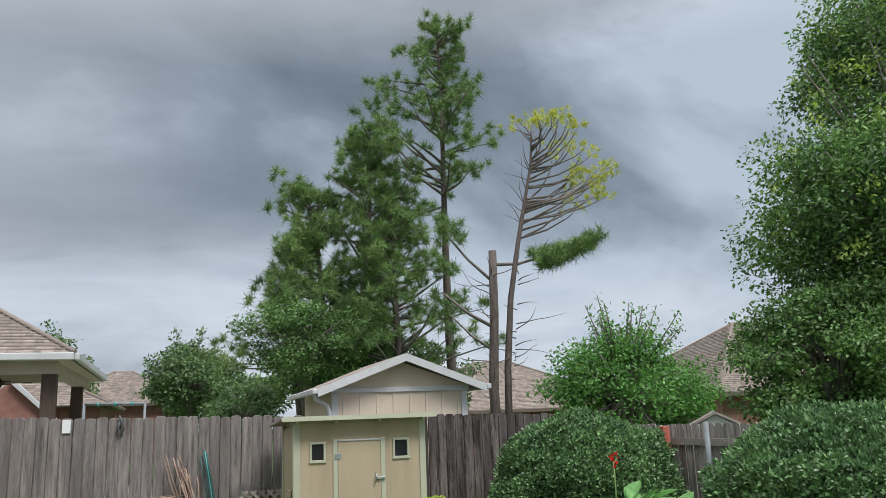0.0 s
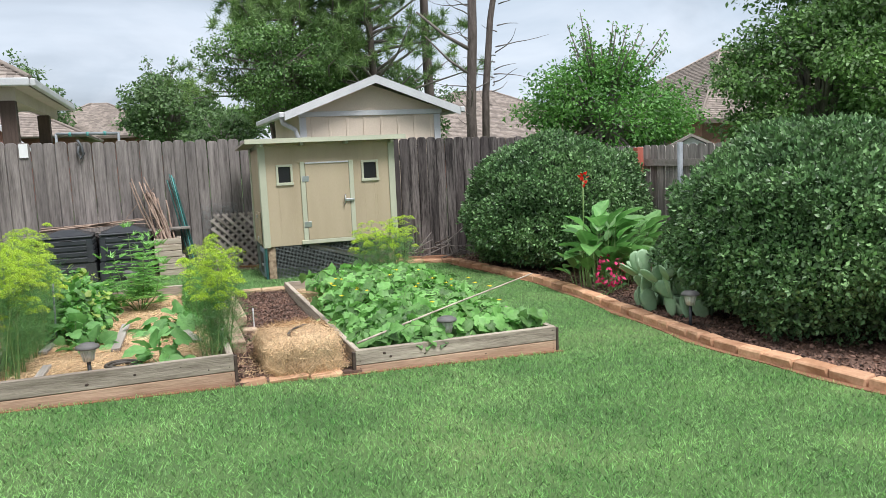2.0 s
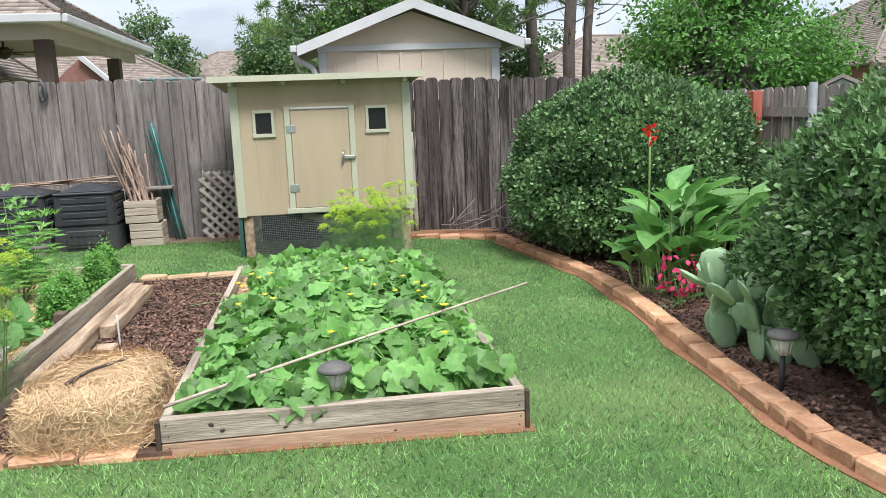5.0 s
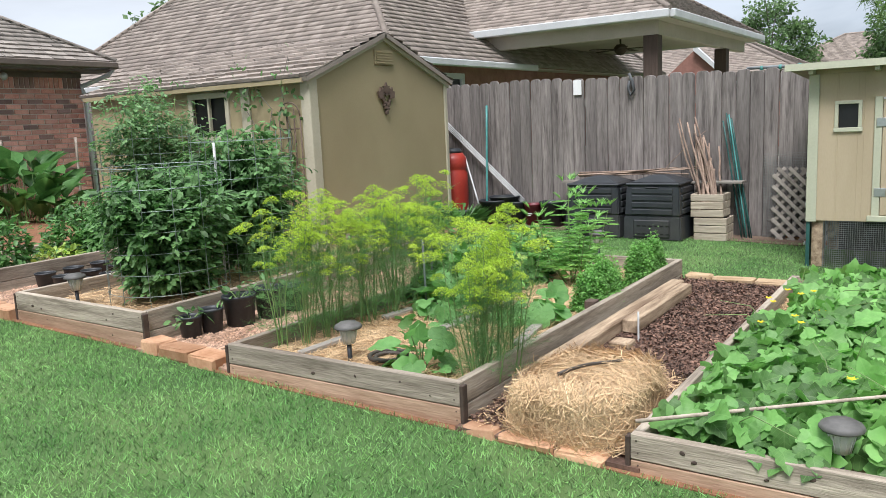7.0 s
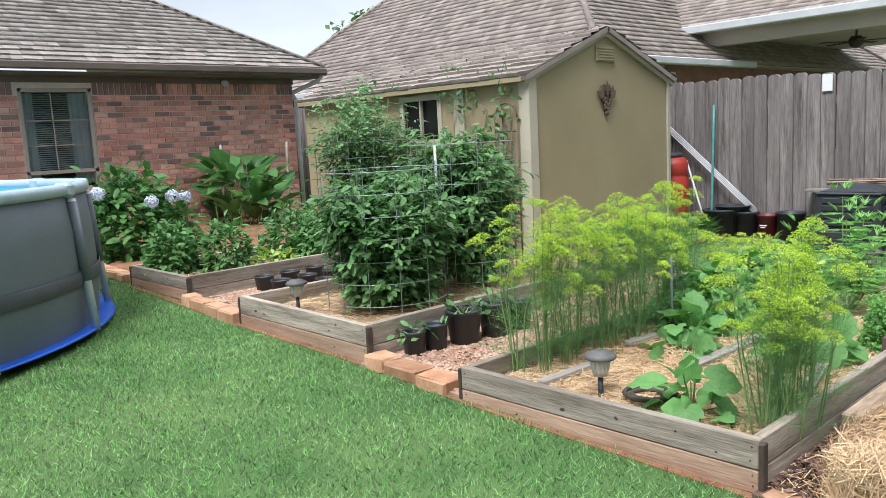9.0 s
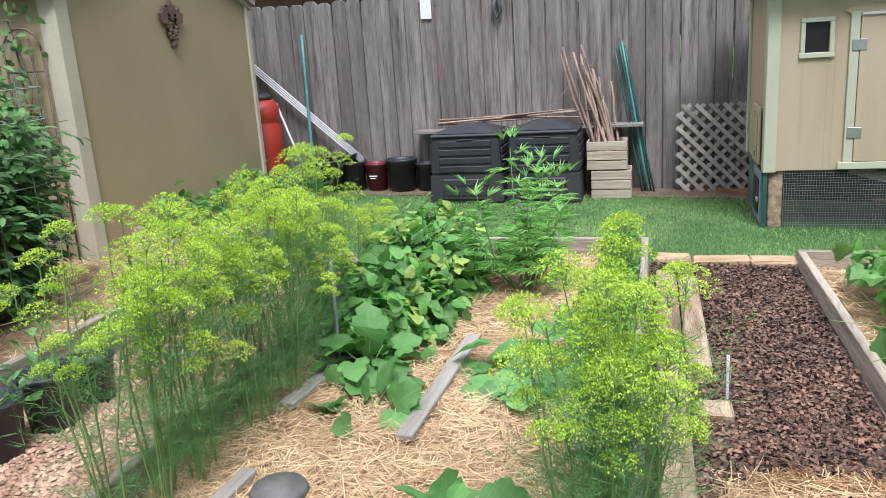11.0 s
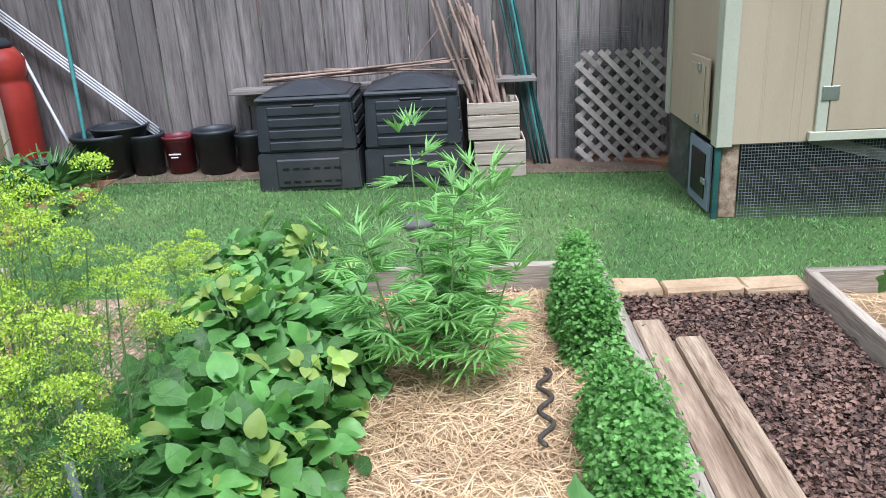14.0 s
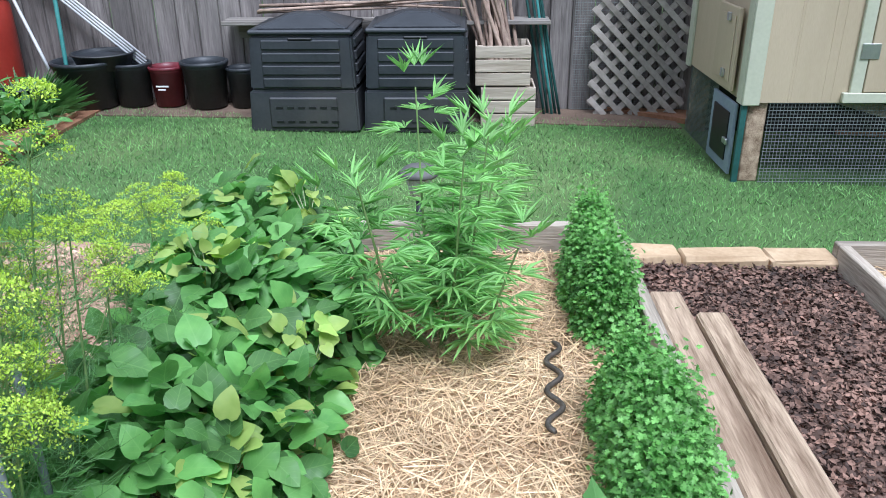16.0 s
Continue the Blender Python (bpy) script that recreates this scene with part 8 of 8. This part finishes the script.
def leafy_tree(name, base, trunk_h, centre, rad, blobs, n, size, material, label, category="tree", group="", shape=ROUND, seed=1, r=0.16, spikes=0, tips=0):
    """Tapered trunk, limbs to uneven leaf masses with gaps between them."""
    root = thing(name, base, label, category, group)
    rnd = random.Random(seed)
    lines = [([(0, 0, 0), (0.05, 0.02, trunk_h * 0.5), (0, 0, trunk_h)], [r, r * 0.85, r * 0.7])]
    P, D, N = [], [], []
    C = Vector(centre)
    for i in range(blobs):
        d = Vector((rnd.gauss(0, 1), rnd.gauss(0, 1), rnd.gauss(0, 1))).normalized()
        q = C + Vector((d.x * rad[0], d.y * rad[1], d.z * rad[2])) * rnd.uniform(0.55, 1.0)
        lines.append(([(0, 0, trunk_h * rnd.uniform(0.6, 1.0)), tuple(C.lerp(q, 0.3)), tuple(q)], [r * 0.45, r * 0.25, r * 0.06]))
        m = n // blobs
        br = min(min(rad) * rnd.uniform(0.24, 0.42), 1.0)
        pts, dirs = ball_points(m, br, (1.3, 1.3, 0.6), 0.3)
        P.append(pts + np.array(q))
        D.append(dirs * np.array([1, 1, 0.5]) + RNG.normal(0, 0.7, (m, 3)) + np.array([0, 0, -0.3]))
        N.append(dirs + RNG.normal(0, 0.6, (m, 3)) + np.array([0, 0, 0.6]))
    for i in range(spikes):
        a = rnd.uniform(0, 6.28)
        top = C + Vector((math.cos(a) * rad[0] * rnd.random(), math.sin(a) * rad[1] * rnd.random(), rad[2] * rnd.uniform(0.8, 1.5)))
        lo = C + (top - C) * 0.4
        lines.append(([tuple(lo), tuple(top)], [r * 0.15, r * 0.05]))
        m = 60
        k = RNG.random((m, 1))
        P.append(np.array(lo) * (1 - k) + np.array(top) * k + RNG.normal(0, size * 0.6, (m, 3)))
        D.append(RNG.normal(0, 1, (m, 3)))
        N.append(RNG.normal(0, 0.6, (m, 3)) + np.array([0, 0, 1]))
    wood(root, "trunk", lines, "grey_bark", 6)
    P, D, N = np.concatenate(P), np.concatenate(D), np.concatenate(N)
    sz = RNG.uniform(0.55, 1.1, len(P)) * size
    leaves("crown", P, D, N, sz, shape, M[material], root, "crown of many small leaves", "stuff")
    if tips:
        # new-leaf clumps kept to the shell, so the crown's rim is brighter by colour
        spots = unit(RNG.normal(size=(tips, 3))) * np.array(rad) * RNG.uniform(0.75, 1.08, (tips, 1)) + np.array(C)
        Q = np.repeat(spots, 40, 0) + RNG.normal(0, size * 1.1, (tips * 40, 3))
        leaves("new_growth", Q, RNG.normal(size=Q.shape) + np.array([0, 0, 0.4]), RNG.normal(0, 0.6, Q.shape) + np.array([0, 0, 1]), size * 0.9, shape, M["oak_tip"], root, "pale new leaves that brighten the crown's outer shell", "stuff")
    return root


leafy_tree("broadleaf_tree", (8.1, 13.2, -0.2), 1.3, (0, 0, 2.15), (1.5, 1.3, 1.3), 90, 23000, 0.09, "light_tree", "bright green young tree behind the fence", "tree", seed=2, spikes=30, shape=OVAL)
leafy_tree("broadleaf_tree", (9.6, 13.7, -0.2), 1.0, (0, 0, 1.6), (0.9, 0.9, 0.9), 40, 9000, 0.09, "light_tree", "bright green young tree behind the fence", "tree", seed=12, spikes=10, shape=OVAL)
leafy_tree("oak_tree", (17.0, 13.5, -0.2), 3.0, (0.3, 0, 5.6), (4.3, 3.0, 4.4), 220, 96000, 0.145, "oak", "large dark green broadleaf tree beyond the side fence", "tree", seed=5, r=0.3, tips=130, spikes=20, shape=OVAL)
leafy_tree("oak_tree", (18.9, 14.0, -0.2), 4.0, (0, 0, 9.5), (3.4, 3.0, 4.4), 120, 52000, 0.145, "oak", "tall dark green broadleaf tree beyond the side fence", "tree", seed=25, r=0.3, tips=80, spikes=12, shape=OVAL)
leafy_tree("oak_tree", (13.4, 13.4, -0.2), 1.5, (0, 0, 2.8), (1.8, 1.8, 1.6), 80, 26000, 0.12, "oak", "dark green lower tree beyond the side fence", "tree", seed=6)
leafy_tree("distant_tree", (0.85, 42.0, 0), 2.6, (0, 0, 4.0), (2.2, 2.2, 1.9), 60, 9000, 0.22, "far_tree", "round green tree in a neighbouring yard", "tree", "distant trees", seed=7, spikes=14)
leafy_tree("distant_tree", (-6.4, 47.7, 0), 3.0, (0, 0, 4.7), (2.3, 2.3, 2.0), 40, 6000, 0.24, "far_tree", "green tree beyond the neighbouring patio", "tree", "distant trees", seed=17, spikes=8)
leafy_tree("distant_tree", (2.1, 25.5, 0), 1.0, (0, 0, 1.9), (1.15, 1.2, 1.25), 40, 8000, 0.13, "far_tree", "green shrub tree below the pines", "tree", "distant trees", seed=8)
leafy_tree("dark_tree", (3.25, 19.9, -0.2), 1.7, (0, 0, 3.85), (1.8, 1.3, 1.25), 70, 22000, 0.085, "oak", "dark green tree below the pines", "tree", "", seed=9)
leafy_tree("dark_tree", (6.05, 21.6, -0.2), 1.3, (0, 0, 2.8), (2.2, 1.3, 1.65), 60, 14000, 0.12, "far_tree", "olive-green undergrowth below the pines", "tree", "", seed=10)
leafy_tree("distant_tree", (3.2, 46.0, 0), 2.0, (0, 0, 3.2), (3.6, 2.6, 1.8), 40, 3600, 0.4, "far_tree", "low distant green trees", "tree", "distant trees", seed=14)
leafy_tree("distant_tree", (-21.0, 22.0, 0), 2.8, (0, 0, 4.5), (1.7, 1.7, 1.5), 20, 1600, 0.3, "far_tree", "tree behind the neighbouring roof", "tree", "distant trees", seed=15)
